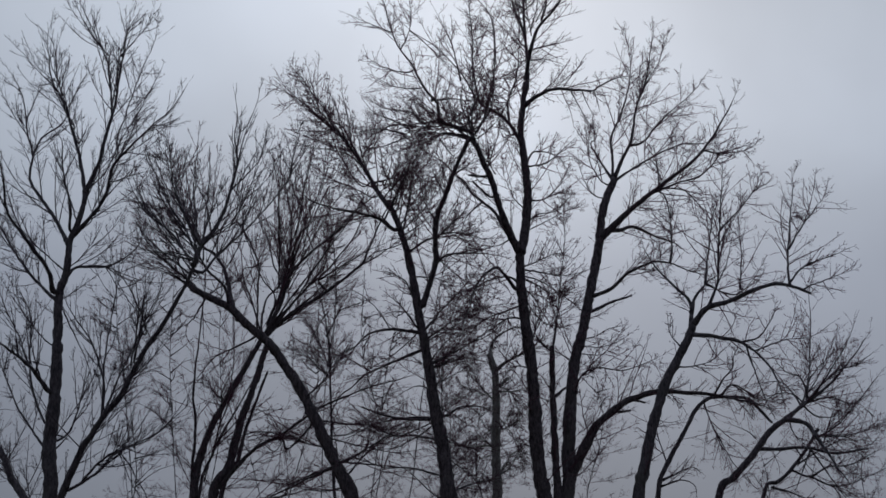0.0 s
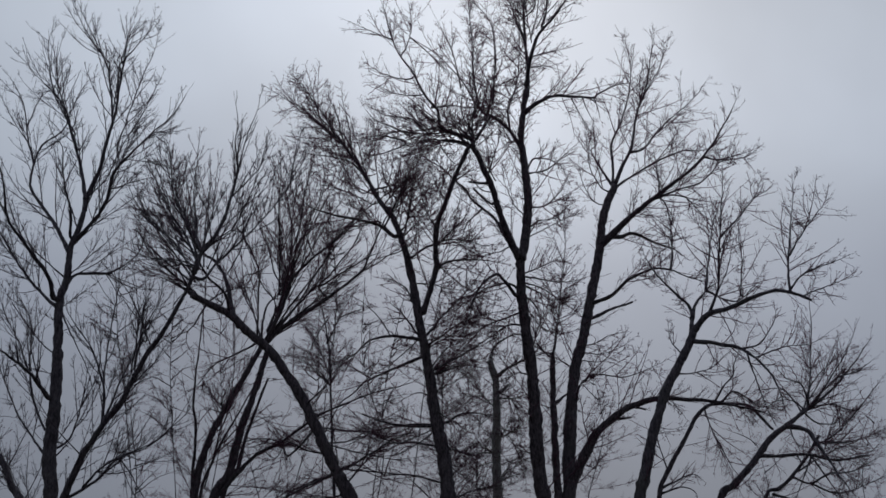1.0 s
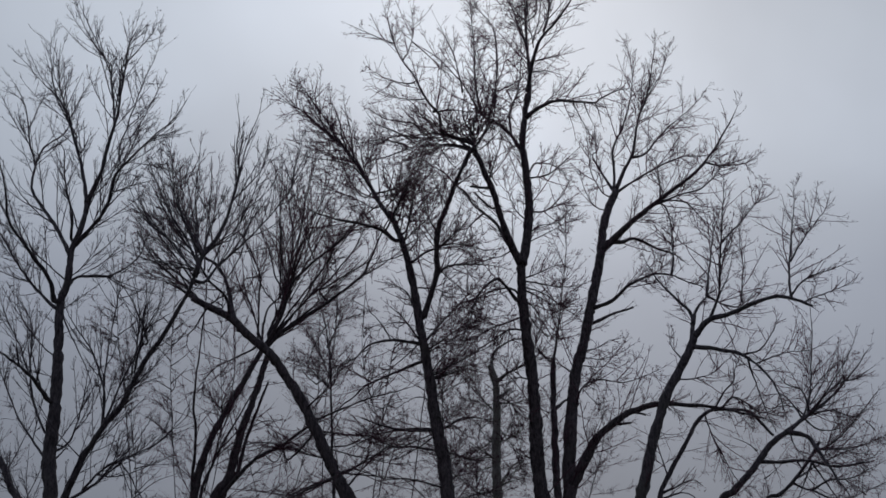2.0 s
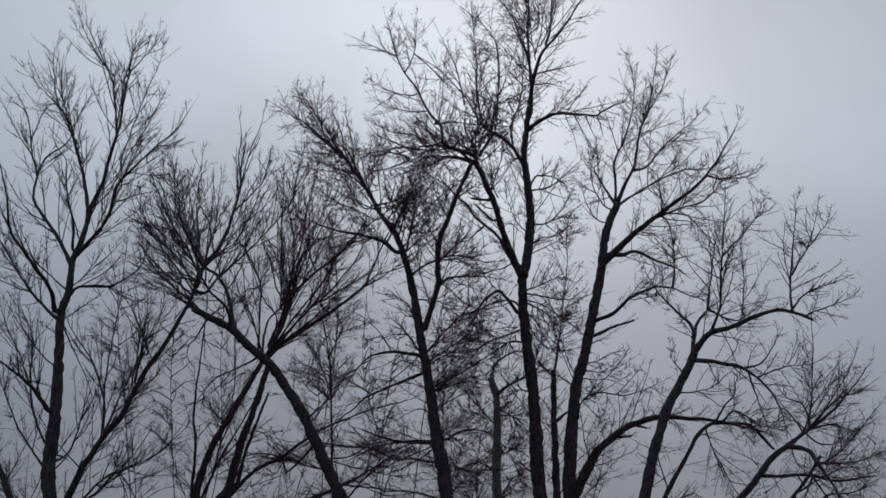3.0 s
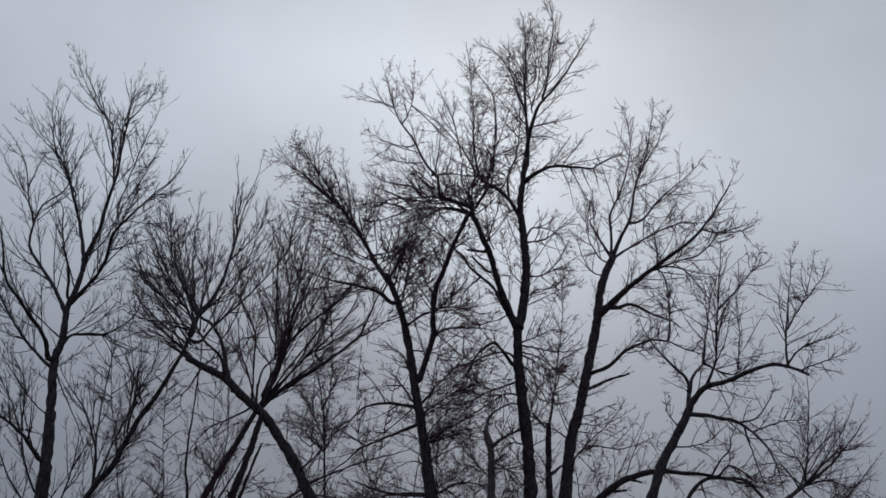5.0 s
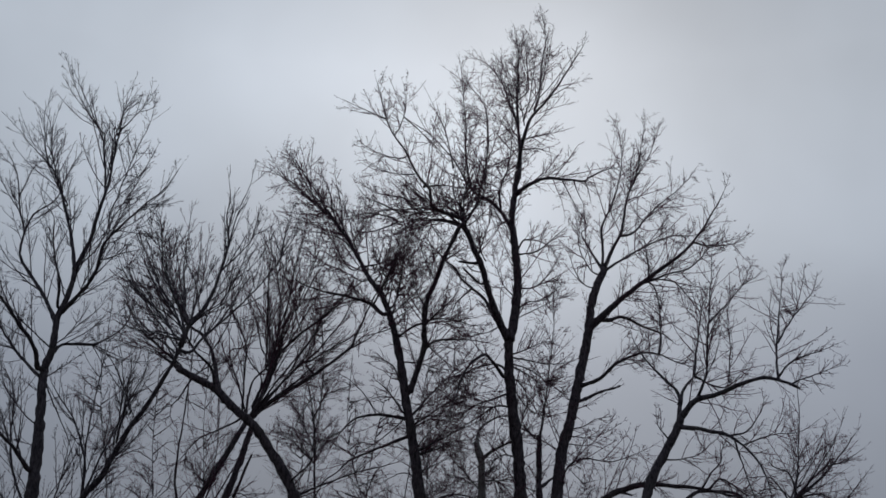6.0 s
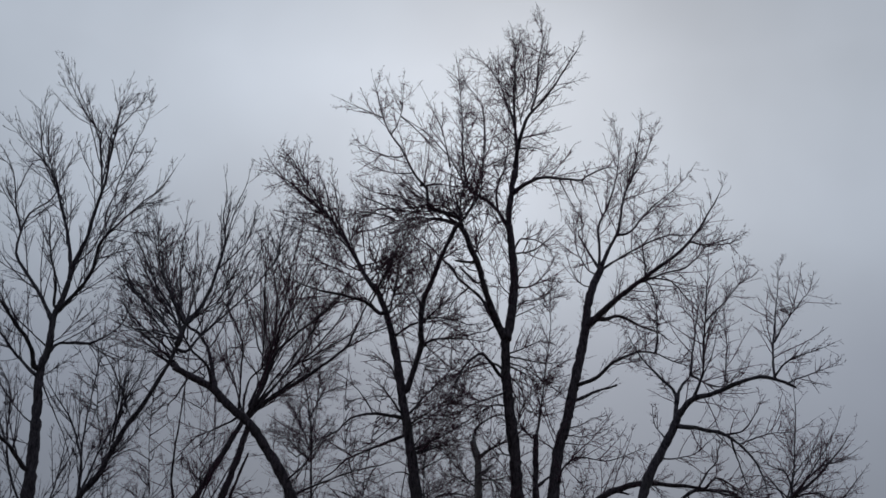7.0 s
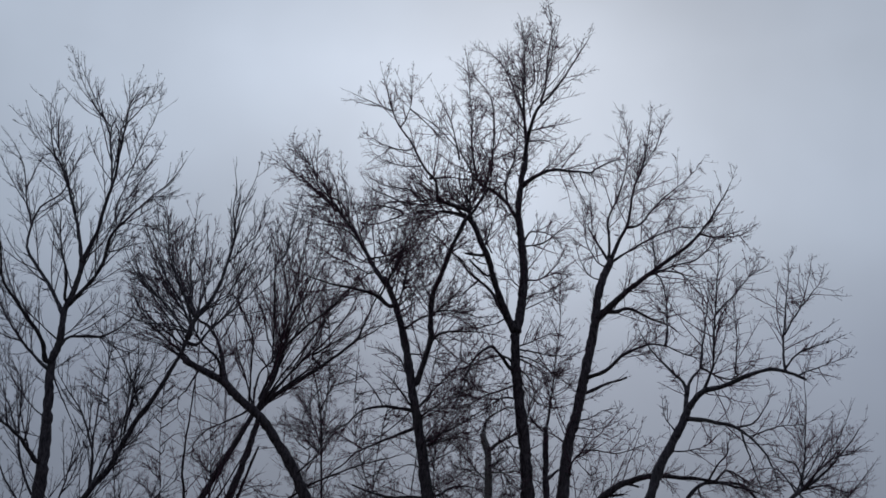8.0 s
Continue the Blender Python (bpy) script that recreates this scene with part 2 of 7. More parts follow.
def buds(rng, ends, size):
    """Small plump winter buds and shrivelled leaves at twig ends: short spindles."""
    m = len(ends)
    way = rng.normal(size=(m, 3))
    way[:, 2] += 0.4
    way /= np.linalg.norm(way, axis=1, keepdims=True)
    r = size * (0.5 + rng.random(m))
    lines = ends[:, None] + way[:, None] * (np.array([0.0, 1.5, 3.8])[None, :, None] * r[:, None, None])
    return lines, r[:, None] * np.array([0.3, 1.0, 0.15])[None]


class Habit:
    """How a tree's twigs grow."""

    def __init__(self, root, seed, wood, twig, lift=0.05, curl=0.10, dense=1.0, long=1.0, angle=42, bud=0.45, low=6.0, fine=1.0, mist=0.6):
        self.root, self.rng, self.wood, self.twig = root, np.random.default_rng(seed), wood, twig
        self.lift, self.curl, self.dense, self.long, self.angle, self.bud, self.low, self.fine, self.mist = lift, curl, dense, long, angle, bud, low, fine, mist


def tree(seed, label, wood, twig, **habit):
    root = new("bare_tree")
    tagged(root, label, "tree", "row of bare winter trees")
    return Habit(root, seed, wood, twig, **habit)


def limb(h, name, r0, r1, bushy, bends, slim=1.0):
    """A tapered, slightly crooked limb along its bends, with its branches and twigs (slim: their thickness)."""
    rng, stout = h.rng, h.fine * slim
    line = curve_through(bends, 0.13 if r0 < 0.12 else 0.12)
    s = np.r_[0, np.cumsum(np.linalg.norm(np.diff(line, axis=0), axis=1))]
    span = s[-1]
    u = s / span
    rooted = bends[0][2] < 0.2
    if rooted and h.root.location.length == 0:
        h.root.location = (bends[0][0], bends[0][1], 0)
    place = np.array(h.root.location)
    sway = np.array([[noise.noise(Vector((p[0] * 1.7, p[1] * 1.7 + k * 9.1, p[2] * 1.7))) for k in range(3)] for p in line])
    kink = np.array([[noise.noise(Vector((p[0] * 4.3 + k * 7.7, p[1] * 4.3, p[2] * 4.3))) for k in range(3)] for p in line])
    line = line + (sway * (0.012 + 0.003 * min(span, 4)) + kink * (0.012 if rooted else 0.02)) * np.minimum(1, 6 * u)[:, None]
    slender = bushy >= 0.4 and r1 < 0.036
    rad = r0 + ((0.38 * r1 if slender else r1) - r0) * u ** 0.8
    if rooted:
        rad = rad * (1 + 0.55 * np.exp(-np.maximum(line[:, 2], 0) / 0.5))
    if slender:
        rad = rad * np.clip((1.02 - u) / 0.10, 0.45, 1.0)
    if not rooted:
        rad = rad * (1 + 0.18 * np.exp(-s / (2.5 * r0)))
    knots = np.array([noise.noise(Vector(p) * 3.1) + 0.6 * noise.noise(Vector(p) * 8.3) for p in line])
    rad = rad * (1 + 0.14 * knots)
    sides = 12 if r0 > 0.15 else 9 if r0 > 0.06 else 6
    v, q, none = tubes(line[None], rad[None], sides)
    v = v + np.array([noise.noise(Vector(p) * 6.0) for p in v])[:, None] * (v - np.repeat(line, sides, 0)) * 0.28 - place
    last = len(v) - sides
    ob = new(name, mesh_of(name, [(v, q, none)], h.wood, [list(range(last, last + sides)), list(range(sides))[::-1]]))
    ob.parent = h.root
    if bushy <= 0:
        return ob
    # side branches, twigs and the finest shoots
    main, main_r = resampled(line, 40)[None], np.interp(np.linspace(0, span, 40), s, rad)[None]
    first = min(0.85, max(0.12, h.low / max(line[-1, 2], 7.0))) if rooted else 0.10
    reach = h.long * min(1.9, 0.55 + 0.28 * span)
    angle, lift = (h.angle, h.lift) if name == "limb" else (62, h.lift * 0.4)
    if name == "trunk":
        reach *= 1.25
    b_l, b_r = offshoots(rng, main, main_r, 6.9 * bushy * h.dense, reach * 1.1, angle, lift, h.curl * 0.7, 7, first, 0.016 * stout, 0.0050 * stout)
    # the limb's own end goes on as a fine shoot
    ahead = line[-1] - line[max(0, len(line) - 4)]
    ahead /= np.linalg.norm(ahead)
    if r1 < 0.05:
        steps = np.linspace(0, 1, 7)[:, None]
        bend = rng.normal(size=3) * 0.12
        end = line[-1] + (ahead * steps + (bend + np.array([0, 0, h.lift * 2])) * steps ** 2) * 0.15 * h.long
        b_l, b_r = np.concatenate([b_l, end[None]]), np.concatenate([b_r, np.linspace(r1 * 0.2, 0.003, 7)[None]])
    t_l, t_r = offshoots(rng, b_l, b_r, 6.0 * h.dense, 0.80 * h.long, h.angle, h.lift, h.curl * 0.9, 4, 0.10, 0.0088 * stout, 0.0040 * stout)
    # the finest shoots, and buds and spurs all along
    u_l, u_r = offshoots(rng, t_l, t_r, 4.4 * h.dense, 0.36 * h.long, h.angle + 4, h.lift, h.curl * 1.3, 3, 0.12, 0.0058 * stout, 0.0030 * stout)
    f_l, f_r = offshoots(rng, t_l, t_r, 3.6 * h.dense, 0.06, h.angle + 12, h.lift, h.curl * 1.6, 2, 0.1, 0.0095 * stout, 0.0095 * stout)
    g_l, g_r = offshoots(rng, b_l, b_r, 5.0 * h.dense, 0.07, h.angle + 14, h.lift, h.curl * 1.6, 2, 0.1, 0.0105 * stout, 0.0105 * stout)
    # hair-thin last growth, which blurs the crowns
    m_l, m_r = offshoots(rng, t_l, t_r, 10.5 * h.mist, 0.36, h.angle + 10, h.lift, h.curl, 2, 0.05, 0.0048, 0.0048)
    f_l, f_r = np.concatenate([f_l, g_l, m_l]), np.concatenate([f_r, g_r, m_r])
    own = np.argsort(-np.linalg.norm(b_l[:, -1] - b_l[:, 0], axis=1))[:5] if len(b_l) else []
    for k in own:
        branch = new("branch", mesh_of("branch", [tubes(b_l[k:k + 1] - place, b_r[k:k + 1], 5)], h.twig))
        branch.parent = ob
    rest = np.setdiff1d(np.arange(len(b_l)), own)
    pieces = []
    for lines, radii in ((b_l[rest], b_r[rest]), (t_l, t_r), (u_l, u_r), (f_l, f_r)):
        if len(lines):
            pieces.append(tubes(lines - place, radii, 3, pointed=True))
    if h.bud > 0 and len(t_l):
        ends = t_l[:, -1]
        ends = ends[rng.random(len(ends)) < h.bud]
        if len(ends):
            pieces.append(tubes(*[a - place if a.ndim == 3 else a for a in buds(rng, ends, 0.0105)], 3, pointed=True))
    if pieces:
        fine = new("twig_spray", mesh_of("twig_spray", pieces, h.twig))
        fine.parent = ob
        tagged(fine, "fine leafless twigs", kind="stuff")
    return ob



a = tree(11, "tall leafless tree with steep forked grey limbs", BARK_GREY, TWIG_GREY, lift=0.09, angle=34, long=0.95, dense=0.98, fine=1.05, curl=0.08, mist=0.9)
limb(a, 'trunk', 0.343, 0.067, 0.5, [(-10.04, 31.00, -0.15), (-10.07, 31.00, 2.71), (-10.15, 31.00, 6.02), (-10.34, 31.00, 7.32), (-10.35, 31.00, 8.77), (-10.41, 31.00, 10.00), (-10.53, 31.00, 11.45), (-10.41, 31.00, 12.19), (-10.42, 31.00, 13.08), (-10.24, 31.00, 13.65), (-10.13, 31.00, 14.23)])
limb(a, 'limb', 0.070, 0.019, 0.85, [(-10.13, 31.00, 14.23), (-10.18, 31.10, 14.67), (-10.44, 31.31, 15.55), (-10.73, 31.50, 16.35), (-11.12, 31.73, 17.29), (-11.51, 31.94, 18.14), (-11.85, 32.07, 18.64), (-12.13, 32.27, 19.52), (-12.34, 32.49, 20.54), (-12.31, 32.63, 21.20)])
limb(a, 'limb', 0.074, 0.018, 0.85, [(-10.17, 31.09, 14.61), (-9.79, 30.83, 15.44), (-9.62, 30.62, 16.14), (-9.43, 30.43, 16.75), (-9.27, 30.19, 17.54), (-9.15, 29.94, 18.33), (-9.02, 29.72, 19.03), (-8.65, 29.50, 19.63)])
limb(a, 'limb', 0.036, 0.014, 0.85, [(-9.43, 30.43, 16.75), (-9.65, 30.58, 17.95), (-9.79, 30.68, 18.74), (-9.82, 30.69, 18.82), (-10.44, 30.81, 19.64), (-10.93, 30.93, 20.47), (-11.43, 31.07, 21.58)])
limb(a, 'limb', 0.065, 0.016, 0.85, [(-10.34, 31.00, 13.33), (-10.28, 30.97, 13.31), (-9.61, 30.44, 13.81), (-9.24, 30.06, 14.23), (-9.04, 29.64, 14.71), (-8.53, 29.21, 15.09), (-7.83, 28.66, 15.49), (-7.25, 28.22, 15.74), (-6.95, 27.93, 15.97), (-6.55, 27.48, 16.34)])
limb(a, 'limb', 0.028, 0.015, 0.85, [(-10.16, 31.08, 14.65), (-9.80, 31.54, 15.45), (-9.62, 32.18, 16.77), (-9.33, 32.85, 18.17), (-9.04, 33.60, 19.80)])
limb(a, 'limb', 0.029, 0.016, 0.85, [(-9.68, 31.99, 16.37), (-9.75, 32.29, 17.04), (-9.71, 32.80, 18.15), (-9.62, 33.50, 19.74), (-9.47, 34.11, 21.13), (-9.49, 34.63, 22.40)])
limb(a, 'limb', 0.065, 0.021, 0.85, [(-10.43, 31.00, 12.98), (-10.96, 31.40, 13.81), (-11.40, 31.70, 14.42), (-12.11, 32.15, 15.31), (-12.29, 32.36, 15.81), (-12.35, 32.62, 16.45), (-12.29, 32.93, 17.18), (-11.82, 33.35, 17.98), (-11.76, 33.68, 18.82), (-11.60, 34.14, 19.97), (-11.17, 34.44, 20.49)])
limb(a, 'limb', 0.039, 0.015, 0.85, [(-12.35, 32.62, 16.45), (-12.81, 33.01, 17.60), (-13.14, 33.34, 18.64), (-13.52, 33.60, 19.40), (-14.07, 33.88, 20.18)])
limb(a, 'limb', 0.046, 0.013, 0.85, [(-10.31, 31.00, 13.41), (-10.43, 30.91, 13.43), (-10.33, 30.50, 13.93), (-10.38, 30.19, 14.28), (-10.42, 29.70, 14.83), (-10.34, 29.22, 15.38), (-10.53, 28.91, 15.61), (-10.64, 28.44, 16.04)])
limb(a, 'limb', 0.028, 0.011, 0.85, [(-10.71, 31.50, 16.35), (-11.16, 31.33, 17.51), (-11.41, 31.20, 18.39), (-11.63, 31.05, 19.48), (-12.18, 30.93, 20.07)])
limb(a, 'limb', 0.074, 0.023, 0.85, [(-10.50, 31.00, 11.62), (-10.66, 30.83, 11.60), (-10.66, 30.41, 11.95), (-10.78, 30.02, 12.22), (-10.91, 29.70, 12.40), (-11.14, 29.10, 12.73), (-11.32, 28.52, 13.04), (-11.20, 27.87, 13.49), (-11.16, 27.29, 13.85), (-11.14, 26.25, 14.41)])
limb(a, 'limb', 0.055, 0.020, 0.85, [(-10.53, 31.00, 11.39), (-10.59, 31.03, 11.39), (-11.18, 31.40, 11.90), (-12.05, 31.96, 12.80), (-12.72, 32.47, 13.72), (-13.41, 32.95, 14.60), (-14.08, 33.48, 15.64)])
limb(a, 'limb', 0.074, 0.025, 0.85, [(-10.35, 31.00, 8.87), (-10.48, 30.81, 8.81), (-10.69, 30.02, 9.22), (-10.97, 29.30, 9.46), (-11.15, 28.83, 9.58), (-11.50, 28.01, 9.68)])
limb(a, 'limb', 0.037, 0.020, 0.85, [(-10.34, 31.00, 8.00), (-10.55, 31.07, 8.01), (-11.06, 31.42, 8.87), (-11.36, 31.71, 9.65), (-12.04, 32.18, 10.88), (-12.56, 32.48, 11.63), (-13.16, 32.88, 12.73)])
limb(a, 'limb', 0.037, 0.020, 0.85, [(-10.34, 31.00, 7.32), (-10.48, 31.09, 7.34), (-11.65, 32.12, 8.58), (-12.41, 32.90, 9.67), (-12.80, 33.30, 10.24), (-13.81, 34.27, 11.68)])
limb(a, 'limb', 0.055, 0.020, 1, [(-10.42, 31.00, 12.10), (-10.38, 31.04, 12.11), (-10.22, 31.23, 12.42), (-9.57, 31.71, 12.62), (-9.21, 31.99, 12.91), (-8.88, 32.32, 13.42), (-8.81, 32.59, 13.97), (-8.67, 32.96, 14.72)])
limb(a, 'limb', 0.107, 0.047, 0.85, [(-10.15, 31.00, 5.19), (-10.03, 30.96, 5.19), (-9.79, 30.69, 5.98), (-9.54, 30.48, 6.57), (-9.21, 30.24, 7.18), (-8.72, 29.96, 7.87), (-8.21, 29.69, 8.47), (-7.63, 29.29, 9.45), (-7.05, 28.95, 10.20), (-6.55, 28.59, 11.02), (-6.34, 28.40, 11.47), (-6.22, 28.30, 11.69)])
limb(a, 'limb', 0.076, 0.017, 0.85, [(-6.34, 28.40, 11.47), (-6.19, 28.49, 12.08), (-5.92, 28.55, 12.49), (-5.69, 28.64, 13.07), (-5.57, 28.73, 13.73), (-5.48, 28.82, 14.40), (-5.51, 28.91, 15.08), (-5.46, 28.97, 15.56), (-5.47, 29.04, 16.13)])
limb(a, 'limb', 0.034, 0.013, 0.77, [(-6.25, 28.45, 11.84), (-6.31, 28.48, 11.86), (-6.79, 28.86, 12.79), (-7.24, 29.13, 13.39), (-7.86, 29.61, 14.62), (-8.34, 30.00, 15.65)])
limb(a, 'limb', 0.034, 0.012, 0.68, [(-6.21, 28.48, 12.04), (-6.57, 28.06, 12.72), (-6.82, 27.71, 13.30), (-6.85, 27.49, 13.69), (-6.91, 27.15, 14.26), (-7.10, 26.87, 14.67)])
limb(a, 'limb', 0.025, 0.011, 0.68, [(-6.24, 28.45, 12.09), (-6.50, 28.90, 12.93), (-6.78, 29.74, 14.61), (-7.08, 30.17, 15.47)])
limb(a, 'limb', 0.025, 0.011, 0.68, [(-6.23, 28.46, 11.91), (-6.26, 28.48, 11.92), (-7.12, 29.51, 13.80), (-7.71, 30.14, 14.99), (-8.06, 30.58, 15.86)])
limb(a, 'limb', 0.025, 0.009, 0.68, [(-6.19, 28.48, 12.06), (-6.15, 28.46, 12.04), (-5.71, 28.09, 12.32), (-5.22, 27.73, 12.53), (-4.64, 26.87, 13.36), (-4.24, 26.02, 14.14)])
limb(a, 'limb', 0.042, 0.018, 0.68, [(-6.37, 28.43, 11.40), (-6.12, 28.56, 11.36), (-5.90, 28.75, 11.78), (-5.34, 29.14, 12.59), (-4.90, 29.46, 13.28), (-4.41, 29.85, 14.21), (-4.22, 30.04, 14.68), (-4.15, 30.26, 15.31)])
limb(a, 'limb', 0.025, 0.010, 0.77, [(-6.29, 28.43, 11.67), (-6.72, 28.07, 11.72), (-7.31, 27.59, 11.60), (-7.62, 27.28, 11.72)])
limb(a, 'limb', 0.025, 0.011, 0.77, [(-6.29, 28.37, 11.53), (-7.40, 29.47, 12.91), (-8.17, 30.19, 13.83), (-8.84, 30.73, 14.44)])
limb(a, 'limb', 0.045, 0.018, 0.85, [(-8.69, 29.95, 7.89), (-8.72, 29.94, 7.90), (-8.73, 29.83, 8.75), (-8.98, 29.70, 9.57), (-9.25, 29.62, 10.06), (-9.75, 29.51, 10.71), (-9.90, 29.44, 11.13)])
limb(a, 'limb', 0.036, 0.014, 0.85, [(-8.72, 29.92, 8.10), (-8.65, 29.95, 8.11), (-8.46, 30.38, 9.23), (-8.32, 30.61, 9.81), (-8.20, 30.91, 10.60), (-8.17, 31.20, 11.42), (-8.49, 31.69, 12.81)])
limb(a, 'limb', 0.035, 0.013, 0.85, [(-7.79, 29.40, 9.19), (-7.87, 29.35, 9.22), (-7.60, 28.92, 10.11), (-7.17, 28.53, 10.83), (-7.07, 28.19, 11.48)])
limb(a, 'limb', 0.046, 0.020, 0.85, [(-9.69, 30.60, 6.21), (-9.60, 30.67, 6.19), (-9.09, 31.14, 6.68), (-8.68, 31.61, 7.35), (-7.93, 32.20, 7.89), (-7.39, 32.72, 8.62), (-7.00, 33.18, 9.37)])
limb(a, 'limb', 0.037, 0.017, 0.85, [(-9.32, 30.93, 6.46), (-9.33, 30.91, 6.48), (-8.40, 30.27, 7.11), (-7.73, 29.79, 6.46), (-7.25, 29.35, 5.79), (-6.89, 28.99, 5.26)])
limb(a, 'limb', 0.126, 0.066, 0.85, [(-10.15, 31.00, 4.71), (-11.15, 31.89, 6.15), (-11.63, 32.24, 6.68), (-12.27, 32.75, 7.56), (-13.46, 33.58, 8.90), (-14.35, 34.37, 10.42)])
limb(a, 'limb', 0.037, 0.015, 0.85, [(-10.34, 31.00, 7.49), (-10.24, 31.07, 7.50), (-9.97, 31.33, 7.81), (-9.91, 31.81, 8.69), (-9.99, 32.34, 9.72), (-10.08, 32.71, 10.46)])
limb(a, 'limb', 0.027, 0.014, 0.68, [(-5.55, 28.73, 13.73), (-5.18, 29.00, 14.31), (-4.90, 29.25, 14.92), (-4.80, 29.61, 15.94)])
limb(a, 'limb', 0.027, 0.014, 0.77, [(-6.48, 28.27, 11.70), (-7.01, 28.60, 12.44), (-7.80, 28.99, 13.17), (-8.36, 29.35, 14.02), (-8.74, 29.65, 14.82), (-9.05, 29.91, 15.50)])
limb(a, 'limb', 0.024, 0.013, 0.68, [(-6.21, 28.48, 12.03), (-6.20, 28.99, 13.01), (-6.11, 29.35, 13.69), (-6.02, 29.71, 14.40)])
limb(a, 'limb', 0.025, 0.012, 0.68, [(-9.14, 29.86, 14.46), (-9.02, 29.79, 14.40), (-8.42, 29.46, 14.45), (-7.75, 29.08, 14.43)])
limb(a, 'limb', 0.027, 0.013, 0.68, [(-6.43, 28.52, 11.70), (-6.45, 28.50, 11.68), (-6.90, 28.13, 11.70), (-7.29, 27.81, 11.64), (-7.67, 27.50, 11.48)])
limb(a, 'limb', 0.029, 0.015, 1.1, [(-4.32, 29.94, 14.42), (-4.30, 29.95, 14.42), (-4.21, 30.09, 14.79), (-4.19, 30.35, 15.53), (-4.10, 30.64, 16.38), (-4.00, 30.81, 16.88)])
limb(a, 'limb', 0.037, 0.022, 0.68, [(-10.34, 31.00, 7.29), (-10.16, 31.08, 7.34), (-10.00, 31.21, 7.62), (-9.88, 31.30, 7.80)])
limb(a, 'limb', 0.037, 0.022, 0.42, [(-10.34, 31.00, 7.66), (-10.20, 31.10, 7.68), (-10.02, 31.25, 7.65), (-9.95, 31.32, 7.59)])
limb(a, 'limb', 0.030, 0.016, 0.77, [(-11.15, 31.49, 9.06), (-11.39, 31.75, 9.75), (-11.65, 32.21, 11.08), (-12.06, 32.52, 11.93), (-12.51, 32.73, 12.39)])
limb(a, 'limb', 0.032, 0.015, 0.59, [(-8.73, 29.93, 7.97), (-8.81, 30.15, 8.54), (-9.00, 30.63, 9.85), (-9.04, 31.09, 11.12), (-9.16, 31.48, 12.23), (-9.43, 31.76, 13.01), (-9.64, 31.97, 13.60), (-9.72, 32.17, 14.20)])
limb(a, 'limb', 0.025, 0.013, 0.85, [(-7.85, 29.44, 9.09), (-7.95, 29.39, 9.12), (-7.81, 29.08, 9.76), (-7.72, 28.76, 10.41), (-7.77, 28.37, 11.18), (-7.91, 28.09, 11.69)])
limb(a, 'limb', 0.030, 0.016, 0.68, [(-10.96, 31.64, 16.92), (-10.89, 31.68, 16.96), (-11.29, 31.91, 17.60), (-11.95, 32.30, 18.66), (-12.68, 32.64, 19.50), (-13.28, 32.92, 20.22), (-13.57, 33.05, 20.51)])
limb(a, 'limb', 0.027, 0.015, 0.77, [(-11.19, 31.86, 17.45), (-11.15, 31.84, 17.46), (-11.44, 31.39, 18.29), (-11.63, 31.07, 18.87), (-11.54, 30.72, 19.54)])
limb(a, 'limb', 0.029, 0.015, 0.77, [(-9.47, 30.47, 17.02), (-9.58, 30.98, 18.56), (-9.60, 31.20, 19.23), (-9.55, 31.47, 20.06), (-9.61, 31.83, 21.19)])
limb(a, 'limb', 0.026, 0.014, 0.77, [(-9.58, 31.13, 19.03), (-8.90, 30.74, 19.59), (-8.56, 30.51, 19.96), (-8.52, 30.33, 20.29)])
limb(a, 'limb', 0.024, 0.014, 0.68, [(-5.49, 28.84, 14.59), (-5.46, 28.85, 14.59), (-5.37, 29.23, 15.63), (-5.23, 29.53, 16.47), (-5.12, 29.88, 17.47)])
limb(a, 'limb', 0.024, 0.013, 0.68, [(-5.46, 28.85, 14.59), (-5.53, 28.52, 15.19), (-5.43, 28.23, 15.71), (-5.52, 27.91, 16.26)])
limb(a, 'limb', 0.022, 0.015, 0.85, [(-10.42, 31.00, 12.14), (-10.50, 31.03, 12.16), (-9.96, 31.43, 13.06), (-9.47, 31.76, 13.78), (-9.25, 32.03, 14.50)])
limb(a, 'limb', 0.021, 0.013, 0.85, [(-7.66, 29.02, 9.91), (-7.51, 28.96, 9.87), (-7.82, 28.47, 10.76), (-8.21, 28.13, 11.25), (-8.53, 27.87, 11.61)])
limb(a, 'limb', 0.026, 0.010, 0.3, [(-10.54, 31.00, 11.45), (-10.37, 31.57, 10.91), (-10.08, 32.37, 10.15), (-9.95, 33.00, 9.49)], 0.9)
limb(a, 'limb', 0.026, 0.010, 0.48, [(-10.42, 31.00, 12.20), (-11.09, 30.15, 12.72), (-11.42, 29.59, 13.17), (-11.56, 29.00, 13.74)], 0.9)
limb(a, 'limb', 0.024, 0.010, 0.48, [(-10.43, 31.00, 13.09), (-10.13, 31.74, 14.00), (-10.00, 32.41, 14.98), (-9.72, 33.00, 15.78)], 0.9)
limb(a, 'limb', 0.024, 0.010, 0.48, [(-10.26, 31.00, 13.66), (-10.76, 31.40, 14.74), (-11.27, 31.71, 15.59), (-11.54, 32.00, 16.44)], 0.9)
limb(a, 'limb', 0.024, 0.010, 0.48, [(-10.14, 31.00, 14.24), (-9.74, 30.67, 14.95), (-9.43, 30.35, 15.67), (-8.85, 30.00, 16.29)], 0.9)
limb(a, 'limb', 0.024, 0.010, 0.42, [(-10.42, 31.00, 10.01), (-11.13, 31.52, 10.57), (-11.91, 32.16, 11.42), (-12.76, 33.00, 12.72)], 0.9)

